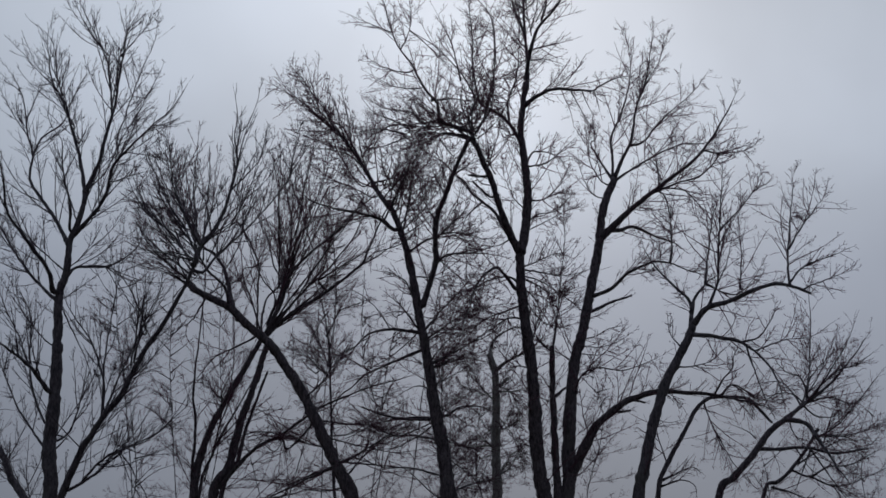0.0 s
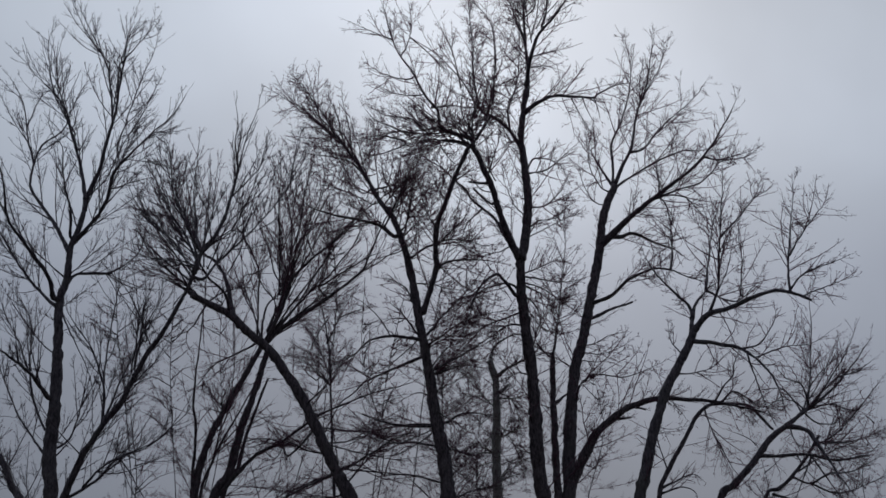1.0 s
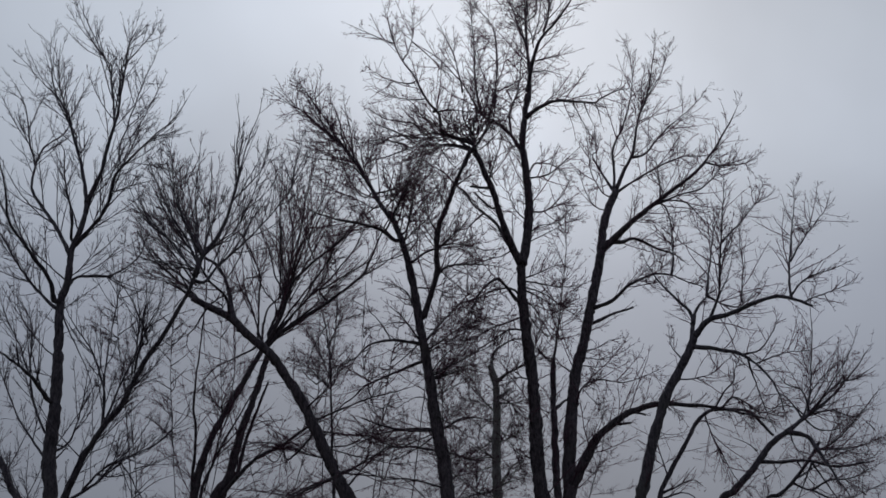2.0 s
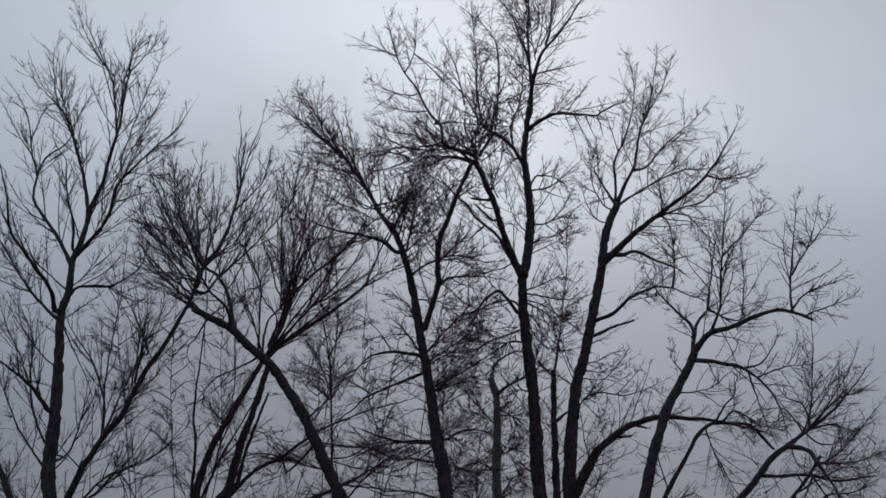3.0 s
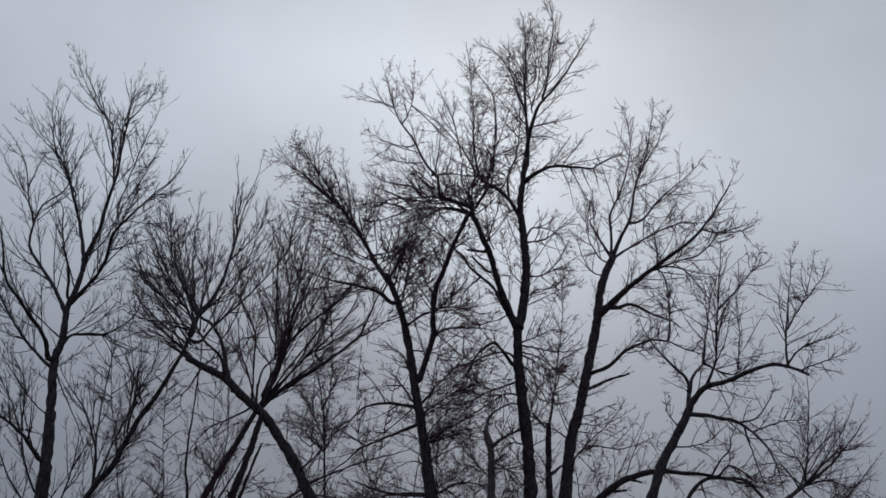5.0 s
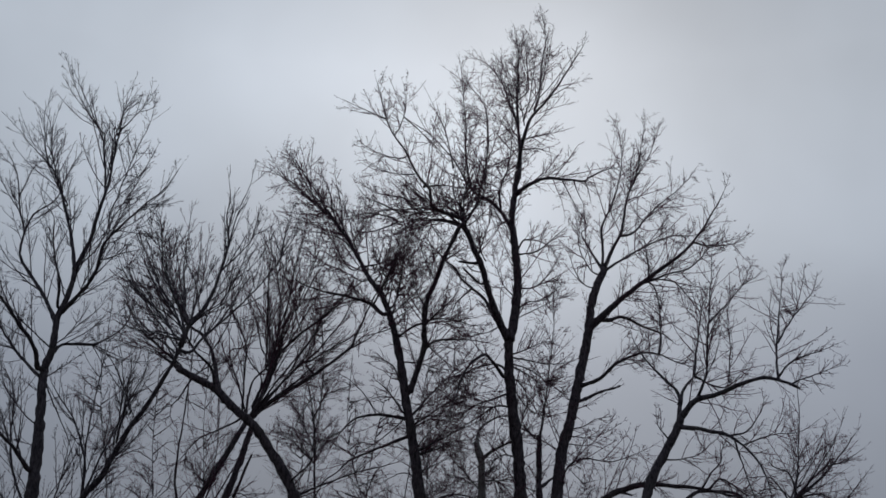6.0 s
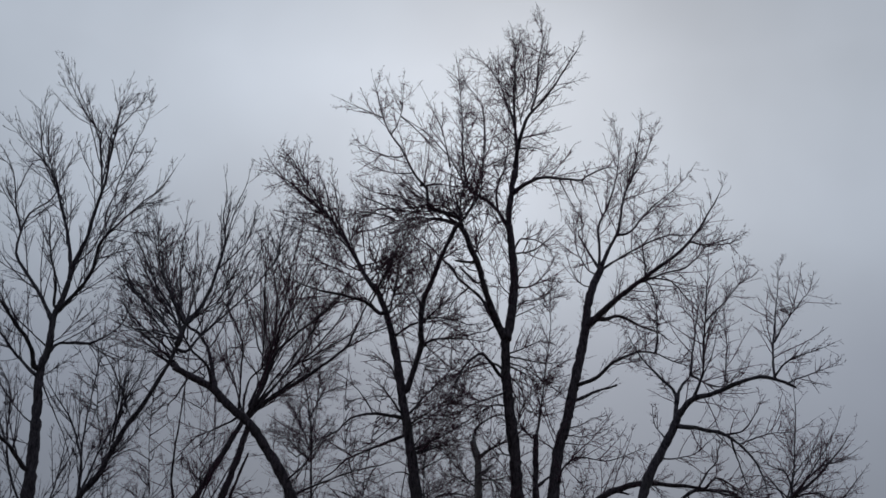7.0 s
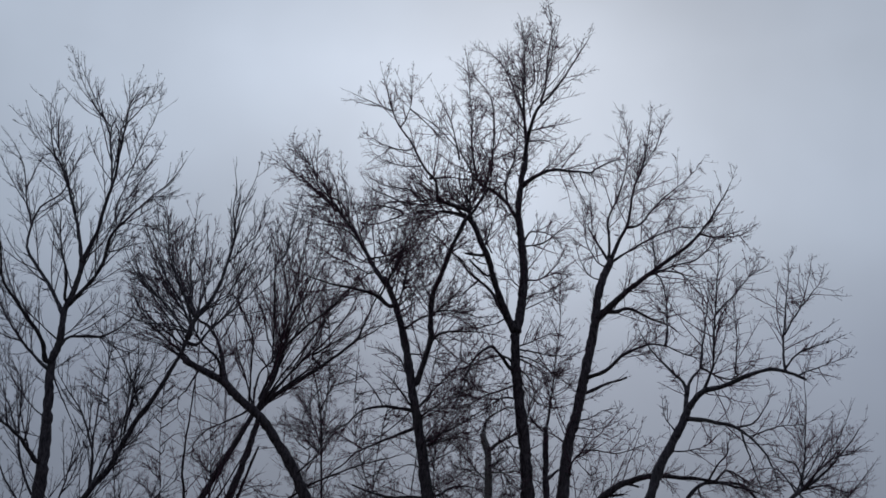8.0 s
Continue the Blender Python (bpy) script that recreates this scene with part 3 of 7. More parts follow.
b = tree(12, "clump of slender bare stems fanning out upwards", BARK_BROWN, TWIG_BROWN, lift=0.06, angle=27, long=1.25, dense=0.92, fine=1.05, curl=0.1, mist=1.3)
limb(b, 'trunk', 0.212, 0.079, 0.5, [(-7.76, 37.00, -0.15), (-7.74, 37.00, 3.10), (-7.71, 37.00, 6.88), (-7.49, 37.00, 8.51), (-6.94, 37.00, 9.86), (-6.35, 37.00, 10.98), (-5.90, 37.00, 11.92), (-5.90, 37.00, 12.14)])
limb(b, 'trunk', 0.254, 0.090, 0.5, [(-7.21, 37.00, -0.15), (-7.19, 37.00, 3.10), (-7.12, 37.00, 6.88), (-6.71, 37.14, 7.85), (-6.54, 37.26, 8.83), (-6.34, 37.38, 9.76), (-6.04, 37.52, 10.85), (-5.80, 37.66, 11.91), (-5.68, 37.69, 12.11)])
limb(b, 'trunk', 0.141, 0.035, 0.5, [(-7.53, 37.00, -0.15), (-7.54, 37.00, 3.10), (-7.55, 37.00, 6.88), (-7.18, 36.82, 8.20), (-6.62, 36.65, 9.32), (-6.01, 36.48, 10.45), (-5.78, 36.40, 11.00)])
limb(b, 'trunk', 0.169, 0.036, 0.5, [(-7.00, 37.00, -0.15), (-6.96, 37.00, 3.10), (-6.86, 37.00, 6.88), (-6.47, 37.22, 7.97), (-6.30, 37.42, 9.02), (-6.03, 37.63, 10.10), (-5.73, 37.82, 11.10)])
limb(b, 'trunk', 0.113, 0.021, 0.5, [(-7.49, 37.00, -0.15), (-7.57, 37.00, 3.17), (-7.78, 37.00, 7.04), (-7.69, 36.43, 9.12), (-7.78, 36.19, 9.97), (-7.65, 35.81, 11.30), (-7.51, 35.44, 12.54), (-7.43, 35.16, 13.50), (-7.39, 34.86, 14.46)])
limb(b, 'limb', 0.076, 0.024, 0.6, [(-6.96, 37.05, 7.27), (-6.91, 37.03, 7.24), (-6.40, 36.74, 7.79), (-5.78, 36.42, 8.32), (-4.97, 36.08, 8.65), (-4.20, 35.72, 9.12), (-3.94, 35.59, 9.29), (-3.24, 35.28, 9.57), (-2.25, 34.86, 9.86), (-1.48, 34.53, 9.98), (-0.61, 34.15, 10.17)])
limb(b, 'limb', 0.056, 0.024, 0.6, [(-7.55, 37.00, 6.46), (-7.36, 37.08, 6.47), (-5.14, 38.01, 7.09), (-4.94, 38.15, 7.41), (-3.99, 38.58, 7.99), (-3.09, 38.94, 8.37), (-2.49, 39.22, 8.84), (-1.66, 39.56, 9.33), (-0.92, 39.84, 9.50)])
limb(b, 'limb', 0.088, 0.028, 0.6, [(-5.90, 37.00, 12.00), (-5.80, 37.02, 12.01), (-5.30, 37.17, 12.59), (-4.60, 37.34, 13.16), (-4.13, 37.45, 13.52), (-3.48, 37.61, 14.10), (-2.81, 37.79, 14.76), (-2.57, 37.89, 15.28), (-2.28, 38.04, 16.09), (-2.04, 38.17, 16.76), (-1.60, 38.35, 17.69), (-1.28, 38.48, 18.32)])
limb(b, 'limb', 0.036, 0.019, 0.75, [(-2.81, 37.79, 14.76), (-2.33, 38.12, 15.15), (-1.65, 38.63, 15.86), (-1.07, 39.00, 16.24)])
limb(b, 'limb', 0.040, 0.017, 0.75, [(-3.87, 37.52, 13.76), (-4.13, 37.23, 14.04), (-3.93, 37.10, 14.13), (-3.35, 36.71, 14.36), (-2.58, 36.18, 14.63), (-1.70, 35.60, 14.83)])
limb(b, 'limb', 0.062, 0.027, 0.6, [(-5.90, 37.00, 11.97), (-5.86, 37.01, 11.98), (-5.08, 37.17, 13.05), (-4.50, 37.29, 13.80), (-3.97, 37.39, 14.36), (-3.43, 37.50, 15.07), (-2.95, 37.62, 15.86), (-2.72, 37.69, 16.44), (-2.34, 37.77, 16.88)])
limb(b, 'limb', 0.031, 0.019, 0.75, [(-4.41, 37.31, 13.90), (-4.45, 37.34, 13.95), (-4.13, 37.69, 14.53), (-3.91, 38.31, 15.77), (-3.84, 38.68, 16.54), (-3.68, 38.95, 17.07)])
limb(b, 'limb', 0.071, 0.026, 0.6, [(-5.90, 37.00, 12.07), (-5.80, 36.99, 12.07), (-5.28, 36.84, 13.07), (-5.00, 36.70, 14.06), (-4.52, 36.60, 14.61), (-4.09, 36.52, 14.98), (-3.42, 36.40, 15.53), (-2.93, 36.30, 16.09), (-2.25, 36.18, 16.64), (-1.63, 36.07, 17.14), (-1.14, 35.99, 17.51)])
limb(b, 'limb', 0.053, 0.020, 0.75, [(-5.62, 36.93, 12.43), (-5.70, 36.96, 12.47), (-5.31, 37.29, 13.80), (-5.19, 37.52, 14.74), (-5.17, 37.66, 15.33), (-4.94, 37.94, 16.53), (-4.88, 38.19, 17.62), (-4.80, 38.38, 18.42), (-4.60, 38.62, 19.48), (-4.51, 38.81, 20.32)])
limb(b, 'limb', 0.036, 0.017, 0.75, [(-5.25, 37.42, 14.31), (-5.19, 37.39, 14.30), (-4.77, 36.95, 15.20), (-4.44, 36.50, 16.10), (-4.12, 36.18, 16.71), (-3.93, 35.87, 17.32), (-3.86, 35.53, 17.98), (-3.79, 35.30, 18.42)])
limb(b, 'limb', 0.040, 0.018, 0.75, [(-5.31, 37.29, 13.79), (-5.34, 37.29, 13.80), (-5.15, 37.48, 15.26), (-5.18, 37.62, 16.41), (-5.37, 37.73, 17.36), (-5.46, 37.78, 17.73), (-5.75, 37.90, 18.71), (-5.75, 37.98, 19.33)])
limb(b, 'limb', 0.031, 0.016, 0.75, [(-5.34, 37.30, 13.85), (-5.43, 37.24, 13.85), (-5.35, 36.45, 14.89), (-5.34, 35.72, 15.79), (-5.19, 34.72, 16.95), (-5.20, 34.08, 17.64)])
limb(b, 'limb', 0.031, 0.018, 0.75, [(-4.70, 36.63, 14.43), (-4.24, 37.11, 15.66), (-3.97, 37.38, 16.38), (-3.52, 37.76, 17.37), (-3.05, 38.12, 18.31), (-2.81, 38.34, 18.91)])
limb(b, 'limb', 0.030, 0.018, 0.75, [(-4.23, 36.55, 14.86), (-4.28, 36.59, 14.94), (-4.63, 37.10, 15.93), (-5.36, 38.19, 18.12), (-5.47, 38.41, 18.58)])
limb(b, 'limb', 0.031, 0.017, 0.75, [(-4.91, 36.68, 14.16), (-4.94, 36.67, 14.18), (-4.79, 36.52, 15.31), (-4.36, 36.43, 15.74), (-3.94, 36.29, 16.69), (-3.52, 36.18, 17.39), (-3.47, 36.11, 17.90)])
limb(b, 'limb', 0.044, 0.019, 0.75, [(-5.92, 37.00, 12.04), (-5.92, 37.73, 13.48), (-5.56, 38.13, 14.14), (-5.54, 38.48, 14.87), (-5.82, 39.25, 16.47), (-6.29, 39.59, 17.04), (-6.51, 39.93, 17.76)])
limb(b, 'limb', 0.040, 0.017, 0.75, [(-5.90, 37.00, 12.14), (-6.01, 36.95, 12.15), (-5.96, 36.34, 13.49), (-5.90, 36.07, 14.04), (-6.06, 35.79, 14.58), (-6.41, 35.46, 15.17), (-6.75, 35.14, 15.69), (-6.91, 34.85, 16.22)])
limb(b, 'limb', 0.035, 0.019, 0.75, [(-5.90, 37.00, 12.04), (-5.87, 37.02, 12.04), (-6.23, 37.41, 13.12), (-6.57, 37.70, 13.93), (-6.78, 37.97, 14.69), (-6.31, 38.17, 14.97), (-6.92, 38.66, 16.32), (-7.20, 39.11, 17.72), (-7.24, 39.41, 18.65)])
limb(b, 'limb', 0.035, 0.018, 0.75, [(-5.64, 37.05, 12.24), (-5.04, 37.50, 12.76), (-4.63, 37.98, 13.56), (-3.75, 38.59, 14.22)])
limb(b, 'limb', 0.026, 0.015, 0.6, [(-7.17, 37.00, 9.29), (-7.05, 37.09, 9.26), (-6.89, 37.61, 10.20), (-7.00, 38.55, 12.05), (-7.20, 39.07, 13.09), (-7.28, 39.72, 14.45)])
limb(b, 'limb', 0.026, 0.013, 0.5, [(-7.39, 36.93, 7.42), (-6.80, 35.82, 8.99), (-6.65, 35.14, 9.93), (-5.70, 34.28, 10.79)])
limb(b, 'limb', 0.026, 0.015, 0.5, [(-6.88, 36.73, 8.79), (-6.86, 36.75, 8.78), (-6.02, 37.51, 9.76), (-5.07, 38.30, 9.09), (-4.52, 38.81, 8.55)])
limb(b, 'limb', 0.020, 0.008, 0.45, [(-5.12, 37.00, 13.65), (-5.36, 37.34, 14.76), (-5.53, 37.67, 15.89), (-5.58, 38.00, 17.06)], 0.6)
limb(b, 'limb', 0.020, 0.008, 0.45, [(-5.15, 37.00, 13.56), (-4.98, 36.68, 14.33), (-4.69, 36.32, 15.18), (-4.59, 36.00, 15.95)], 0.6)
limb(b, 'limb', 0.020, 0.008, 0.45, [(-5.08, 37.00, 13.75), (-4.92, 37.16, 14.69), (-4.49, 37.36, 15.77), (-4.07, 37.50, 16.44)], 0.6)
limb(b, 'limb', 0.020, 0.008, 0.45, [(-5.04, 37.00, 13.65), (-4.62, 36.81, 14.37), (-4.16, 36.65, 14.91), (-3.60, 36.50, 15.25)], 0.6)
limb(b, 'limb', 0.039, 0.010, 0.22, [(-5.74, 37.00, 12.08), (-5.27, 37.00, 13.58), (-5.66, 37.44, 14.65), (-6.01, 37.88, 15.76), (-6.52, 38.33, 16.93), (-6.94, 38.77, 18.14)], 0.9)
limb(b, 'limb', 0.024, 0.010, 0.22, [(-5.74, 37.00, 12.08), (-5.18, 37.00, 13.91), (-5.22, 36.66, 14.87), (-5.38, 36.32, 15.82), (-5.44, 35.98, 16.78), (-5.59, 35.64, 17.73)], 0.9)
limb(b, 'limb', 0.035, 0.010, 0.22, [(-5.74, 37.00, 12.08), (-5.10, 37.00, 13.90), (-5.11, 37.48, 15.15), (-5.23, 37.96, 16.44), (-5.22, 38.45, 17.79), (-5.30, 38.93, 19.18)], 0.9)
limb(b, 'limb', 0.032, 0.010, 0.22, [(-5.74, 37.00, 12.08), (-5.22, 37.00, 13.72), (-4.92, 36.50, 14.67), (-4.70, 36.01, 15.61), (-4.50, 35.51, 16.55), (-4.23, 35.01, 17.49)], 0.9)
limb(b, 'limb', 0.024, 0.010, 0.22, [(-5.74, 37.00, 12.08), (-5.04, 37.00, 13.86), (-4.60, 36.56, 14.73), (-4.37, 36.11, 15.60), (-4.02, 35.67, 16.47), (-3.69, 35.23, 17.35)], 0.9)
limb(b, 'limb', 0.037, 0.010, 0.22, [(-5.74, 37.00, 12.08), (-4.87, 37.00, 13.23), (-4.34, 36.85, 14.10), (-3.78, 36.71, 15.01), (-3.39, 36.56, 15.95), (-2.90, 36.42, 16.92)], 0.9)
limb(b, 'limb', 0.039, 0.010, 0.22, [(-5.74, 37.00, 12.08), (-5.07, 37.00, 13.22), (-4.37, 36.59, 14.03), (-3.67, 36.18, 14.87), (-2.95, 35.77, 15.74), (-2.39, 35.36, 16.63)], 0.9)
limb(b, 'limb', 0.031, 0.010, 0.22, [(-5.74, 37.00, 12.08), (-5.50, 37.00, 13.31), (-5.88, 36.91, 13.91), (-6.19, 36.81, 14.53), (-6.43, 36.72, 15.16), (-6.72, 36.62, 15.81)], 0.9)
limb(b, 'limb', 0.035, 0.010, 0.22, [(-5.74, 37.00, 12.08), (-5.10, 37.00, 12.75), (-4.47, 36.99, 13.24), (-3.99, 36.99, 13.76), (-3.43, 36.98, 14.33), (-2.86, 36.97, 14.93)], 0.9)

c = tree(13, "thick bare trunk leaning over into the clump", BARK_BROWN, TWIG_BROWN, lift=0.07, angle=30, dense=0.92, fine=1.05, curl=0.11, long=1.2, mist=1.3)
limb(c, 'trunk', 0.326, 0.100, 0.35, [(-1.11, 35.00, -0.15), (-1.55, 35.00, 2.97), (-2.66, 35.00, 6.59), (-3.21, 35.00, 7.69), (-3.67, 35.00, 8.63), (-4.02, 35.00, 9.33), (-4.58, 35.00, 10.29), (-5.35, 35.00, 11.32), (-6.06, 35.00, 11.90), (-6.58, 35.00, 12.41), (-7.30, 35.00, 12.77), (-7.81, 35.00, 13.05)])
limb(c, 'limb', 0.083, 0.021, 0.98, [(-7.71, 35.00, 13.01), (-8.24, 35.23, 13.42), (-8.77, 35.46, 13.82)])
limb(c, 'limb', 0.081, 0.029, 0.75, [(-6.25, 35.00, 12.09), (-6.33, 35.05, 12.04), (-6.60, 35.41, 12.72), (-7.02, 36.04, 13.95), (-7.50, 36.46, 14.70), (-7.94, 36.74, 15.10), (-8.39, 37.21, 16.03), (-9.33, 37.97, 17.47), (-10.15, 38.40, 17.98)])
limb(c, 'limb', 0.054, 0.019, 0.9, [(-6.61, 35.00, 12.45), (-6.71, 34.60, 12.96), (-7.13, 34.17, 13.31), (-7.35, 33.85, 13.62), (-7.74, 33.25, 14.21), (-8.18, 32.67, 14.69), (-8.94, 32.04, 14.71)])
limb(c, 'limb', 0.036, 0.016, 1.1, [(-7.77, 35.00, 13.03), (-7.75, 35.04, 13.10), (-8.24, 35.33, 13.41), (-8.74, 35.61, 13.73), (-9.43, 36.00, 14.16)])
limb(c, 'limb', 0.036, 0.015, 0.75, [(-7.31, 35.00, 12.78), (-7.36, 34.92, 12.63), (-7.57, 34.54, 11.95), (-7.72, 34.37, 11.70), (-7.71, 34.16, 11.29), (-7.94, 33.88, 10.88)])
limb(c, 'limb', 0.036, 0.016, 0.75, [(-5.73, 35.00, 11.52), (-5.89, 35.08, 11.42), (-6.45, 35.31, 11.20), (-7.02, 35.55, 10.99), (-7.59, 35.86, 10.44), (-8.01, 36.06, 10.14)])
limb(c, 'limb', 0.027, 0.013, 1.1, [(-7.31, 35.00, 12.80), (-6.87, 35.38, 13.28), (-6.32, 35.75, 13.55), (-5.75, 36.15, 13.46)])
limb(c, 'limb', 0.045, 0.022, 1.2, [(-3.82, 35.00, 8.85), (-3.86, 35.03, 8.83), (-4.67, 35.66, 8.18), (-4.95, 35.93, 8.62), (-5.81, 36.39, 8.81), (-6.88, 36.97, 8.63)])
limb(c, 'limb', 0.036, 0.015, 1.2, [(-4.27, 35.00, 9.50), (-3.56, 34.47, 9.96), (-3.31, 34.15, 10.37), (-3.16, 33.95, 10.61), (-2.57, 33.56, 10.79)])
limb(c, 'limb', 0.036, 0.016, 1.2, [(-3.36, 35.00, 8.06), (-4.07, 35.41, 8.28), (-4.71, 35.78, 8.59), (-5.15, 36.15, 8.17), (-5.84, 36.61, 8.75)])
limb(c, 'limb', 0.036, 0.016, 1.2, [(-2.95, 35.00, 7.23), (-2.78, 35.08, 7.32), (-2.25, 35.42, 8.04), (-1.51, 35.80, 8.69), (-0.64, 36.15, 8.96)])
limb(c, 'limb', 0.025, 0.016, 1.1, [(-7.77, 35.00, 13.03), (-7.73, 35.08, 13.17), (-8.73, 35.72, 14.04), (-9.65, 36.35, 15.05), (-10.17, 36.86, 16.04)])
limb(c, 'limb', 0.025, 0.014, 1.1, [(-7.92, 35.20, 13.33), (-7.93, 35.17, 13.29), (-8.69, 34.41, 13.87), (-9.21, 33.99, 13.99), (-9.72, 33.57, 14.11)])
limb(c, 'limb', 0.025, 0.016, 1.1, [(-8.01, 35.10, 13.36), (-8.65, 35.56, 14.56), (-9.06, 35.89, 15.46), (-9.30, 36.20, 16.38)])
limb(c, 'limb', 0.032, 0.017, 0.52, [(-7.53, 33.57, 13.90), (-7.49, 33.59, 13.94), (-7.81, 33.95, 14.90), (-8.08, 34.20, 15.57), (-8.61, 34.63, 16.71), (-8.88, 35.04, 17.89), (-9.36, 35.47, 19.12)])
limb(c, 'limb', 0.032, 0.015, 0.52, [(-7.59, 33.49, 13.97), (-7.56, 33.48, 13.99), (-7.95, 33.18, 14.42), (-8.26, 32.76, 15.16), (-8.56, 32.40, 15.74), (-8.94, 31.98, 16.38)])
limb(c, 'limb', 0.032, 0.016, 0.45, [(-7.49, 33.59, 13.94), (-7.52, 33.71, 14.80), (-7.71, 33.83, 15.79), (-7.74, 33.99, 17.01), (-7.78, 34.15, 18.27)])
limb(c, 'limb', 0.024, 0.016, 0.52, [(-7.56, 33.48, 13.99), (-8.27, 33.32, 14.84), (-8.48, 33.19, 15.71), (-8.85, 33.09, 16.23), (-9.15, 32.97, 17.02)])
limb(c, 'limb', 0.024, 0.017, 0.52, [(-7.49, 33.60, 13.99), (-7.42, 33.65, 14.01), (-7.97, 34.25, 15.11), (-8.42, 34.92, 16.44), (-8.75, 35.41, 17.45)])
limb(c, 'limb', 0.028, 0.015, 0.52, [(-7.49, 33.62, 13.86), (-8.00, 33.10, 14.20), (-8.44, 32.72, 14.33), (-8.91, 32.09, 14.79), (-9.17, 31.71, 15.08)])
limb(c, 'limb', 0.026, 0.018, 0.45, [(-7.96, 36.77, 15.16), (-7.95, 37.14, 15.94), (-7.88, 37.49, 16.70), (-7.97, 38.08, 18.00), (-8.07, 38.68, 19.36)])
limb(c, 'limb', 0.026, 0.017, 0.45, [(-7.96, 36.79, 15.21), (-7.93, 36.78, 15.21), (-7.15, 36.45, 15.58), (-6.47, 36.12, 16.05), (-6.08, 35.67, 16.96), (-5.60, 35.31, 17.61)])
limb(c, 'limb', 0.026, 0.018, 0.45, [(-7.07, 36.08, 14.02), (-7.00, 36.12, 14.09), (-6.66, 36.49, 15.10), (-6.70, 36.88, 16.25), (-6.99, 37.20, 17.21), (-7.10, 37.52, 18.18)])
limb(c, 'limb', 0.050, 0.026, 0.7, [(-3.10, 35.00, 7.56), (-3.15, 35.02, 7.54), (-3.75, 35.27, 7.33), (-4.44, 35.56, 7.04), (-5.14, 35.85, 6.75), (-5.84, 36.16, 6.37)])
limb(c, 'limb', 0.033, 0.017, 0.7, [(-2.83, 35.00, 6.97), (-3.05, 35.09, 6.89), (-3.74, 35.36, 6.85), (-4.45, 35.63, 7.05)])
limb(c, 'limb', 0.033, 0.017, 0.45, [(-3.90, 35.00, 8.95), (-3.92, 35.01, 8.93), (-2.97, 35.41, 8.88), (-2.13, 35.74, 8.91), (-1.62, 35.97, 8.73), (-0.94, 36.24, 8.73), (-0.42, 36.44, 8.65)])
limb(c, 'limb', 0.042, 0.020, 0.45, [(-3.12, 35.00, 7.58), (-2.22, 34.61, 7.96), (-1.46, 34.25, 8.39), (-0.72, 33.93, 8.57)])
limb(c, 'limb', 0.029, 0.018, 0.45, [(-3.56, 35.00, 8.44), (-3.60, 35.02, 8.43), (-2.96, 35.43, 8.54), (-2.32, 35.87, 8.98), (-1.82, 36.24, 9.40), (-0.97, 36.83, 10.08)])
limb(c, 'limb', 0.029, 0.016, 0.45, [(-3.50, 35.00, 8.33), (-3.42, 34.97, 8.36), (-2.38, 34.55, 8.03), (-1.37, 34.14, 7.79), (-0.39, 33.74, 7.80)])
limb(c, 'limb', 0.033, 0.017, 0.45, [(-2.91, 34.91, 7.67), (-2.89, 34.93, 7.64), (-1.75, 35.40, 7.60), (-0.75, 35.80, 7.58), (-0.15, 36.05, 7.37)])
limb(c, 'limb', 0.018, 0.008, 0.52, [(-7.99, 35.00, 13.38), (-8.56, 34.29, 13.69), (-8.94, 33.71, 14.03), (-9.19, 33.00, 14.58)], 0.65)
limb(c, 'limb', 0.018, 0.008, 0.52, [(-7.89, 35.00, 13.29), (-8.81, 35.39, 13.79), (-9.64, 35.74, 14.20), (-10.31, 36.00, 14.45)], 0.65)
limb(c, 'limb', 0.018, 0.008, 0.52, [(-7.99, 35.00, 13.42), (-8.59, 35.00, 14.32), (-8.93, 35.00, 15.17), (-9.39, 35.00, 15.75)], 0.65)
limb(c, 'limb', 0.018, 0.008, 0.52, [(-8.55, 35.00, 13.85), (-9.05, 34.63, 14.09), (-9.52, 34.25, 14.42), (-9.87, 34.00, 14.55)], 0.65)
limb(c, 'limb', 0.032, 0.010, 0.22, [(-7.86, 35.00, 13.47), (-8.25, 34.65, 13.74), (-8.71, 34.30, 14.05), (-9.11, 33.95, 14.39), (-9.37, 33.60, 14.76)], 0.9)
limb(c, 'limb', 0.032, 0.010, 0.22, [(-7.73, 35.00, 13.46), (-8.34, 35.00, 14.25), (-8.97, 35.00, 15.08), (-9.54, 35.00, 15.95), (-9.99, 35.00, 16.86)], 0.9)
limb(c, 'limb', 0.024, 0.010, 0.22, [(-7.80, 35.00, 13.65), (-8.35, 35.19, 14.69), (-8.86, 35.39, 15.77), (-9.42, 35.58, 16.90), (-9.90, 35.78, 18.08)], 0.9)
limb(c, 'limb', 0.030, 0.010, 0.22, [(-7.68, 35.00, 13.86), (-7.94, 35.32, 14.95), (-8.17, 35.63, 16.08), (-8.48, 35.95, 17.24), (-8.72, 36.27, 18.44)], 0.9)
limb(c, 'limb', 0.027, 0.010, 0.22, [(-7.51, 35.00, 13.97), (-7.63, 35.37, 15.07), (-7.68, 35.74, 16.20), (-7.75, 36.11, 17.37), (-7.89, 36.48, 18.58)], 0.9)
limb(c, 'limb', 0.022, 0.010, 0.22, [(-7.39, 35.00, 13.90), (-7.12, 35.12, 14.74), (-6.88, 35.25, 15.61), (-6.66, 35.37, 16.50), (-6.57, 35.49, 17.42)], 0.9)
limb(c, 'limb', 0.021, 0.010, 0.22, [(-7.36, 35.00, 13.75), (-7.03, 35.19, 14.42), (-6.84, 35.37, 15.13), (-6.59, 35.56, 15.86), (-6.42, 35.74, 16.63)], 0.9)

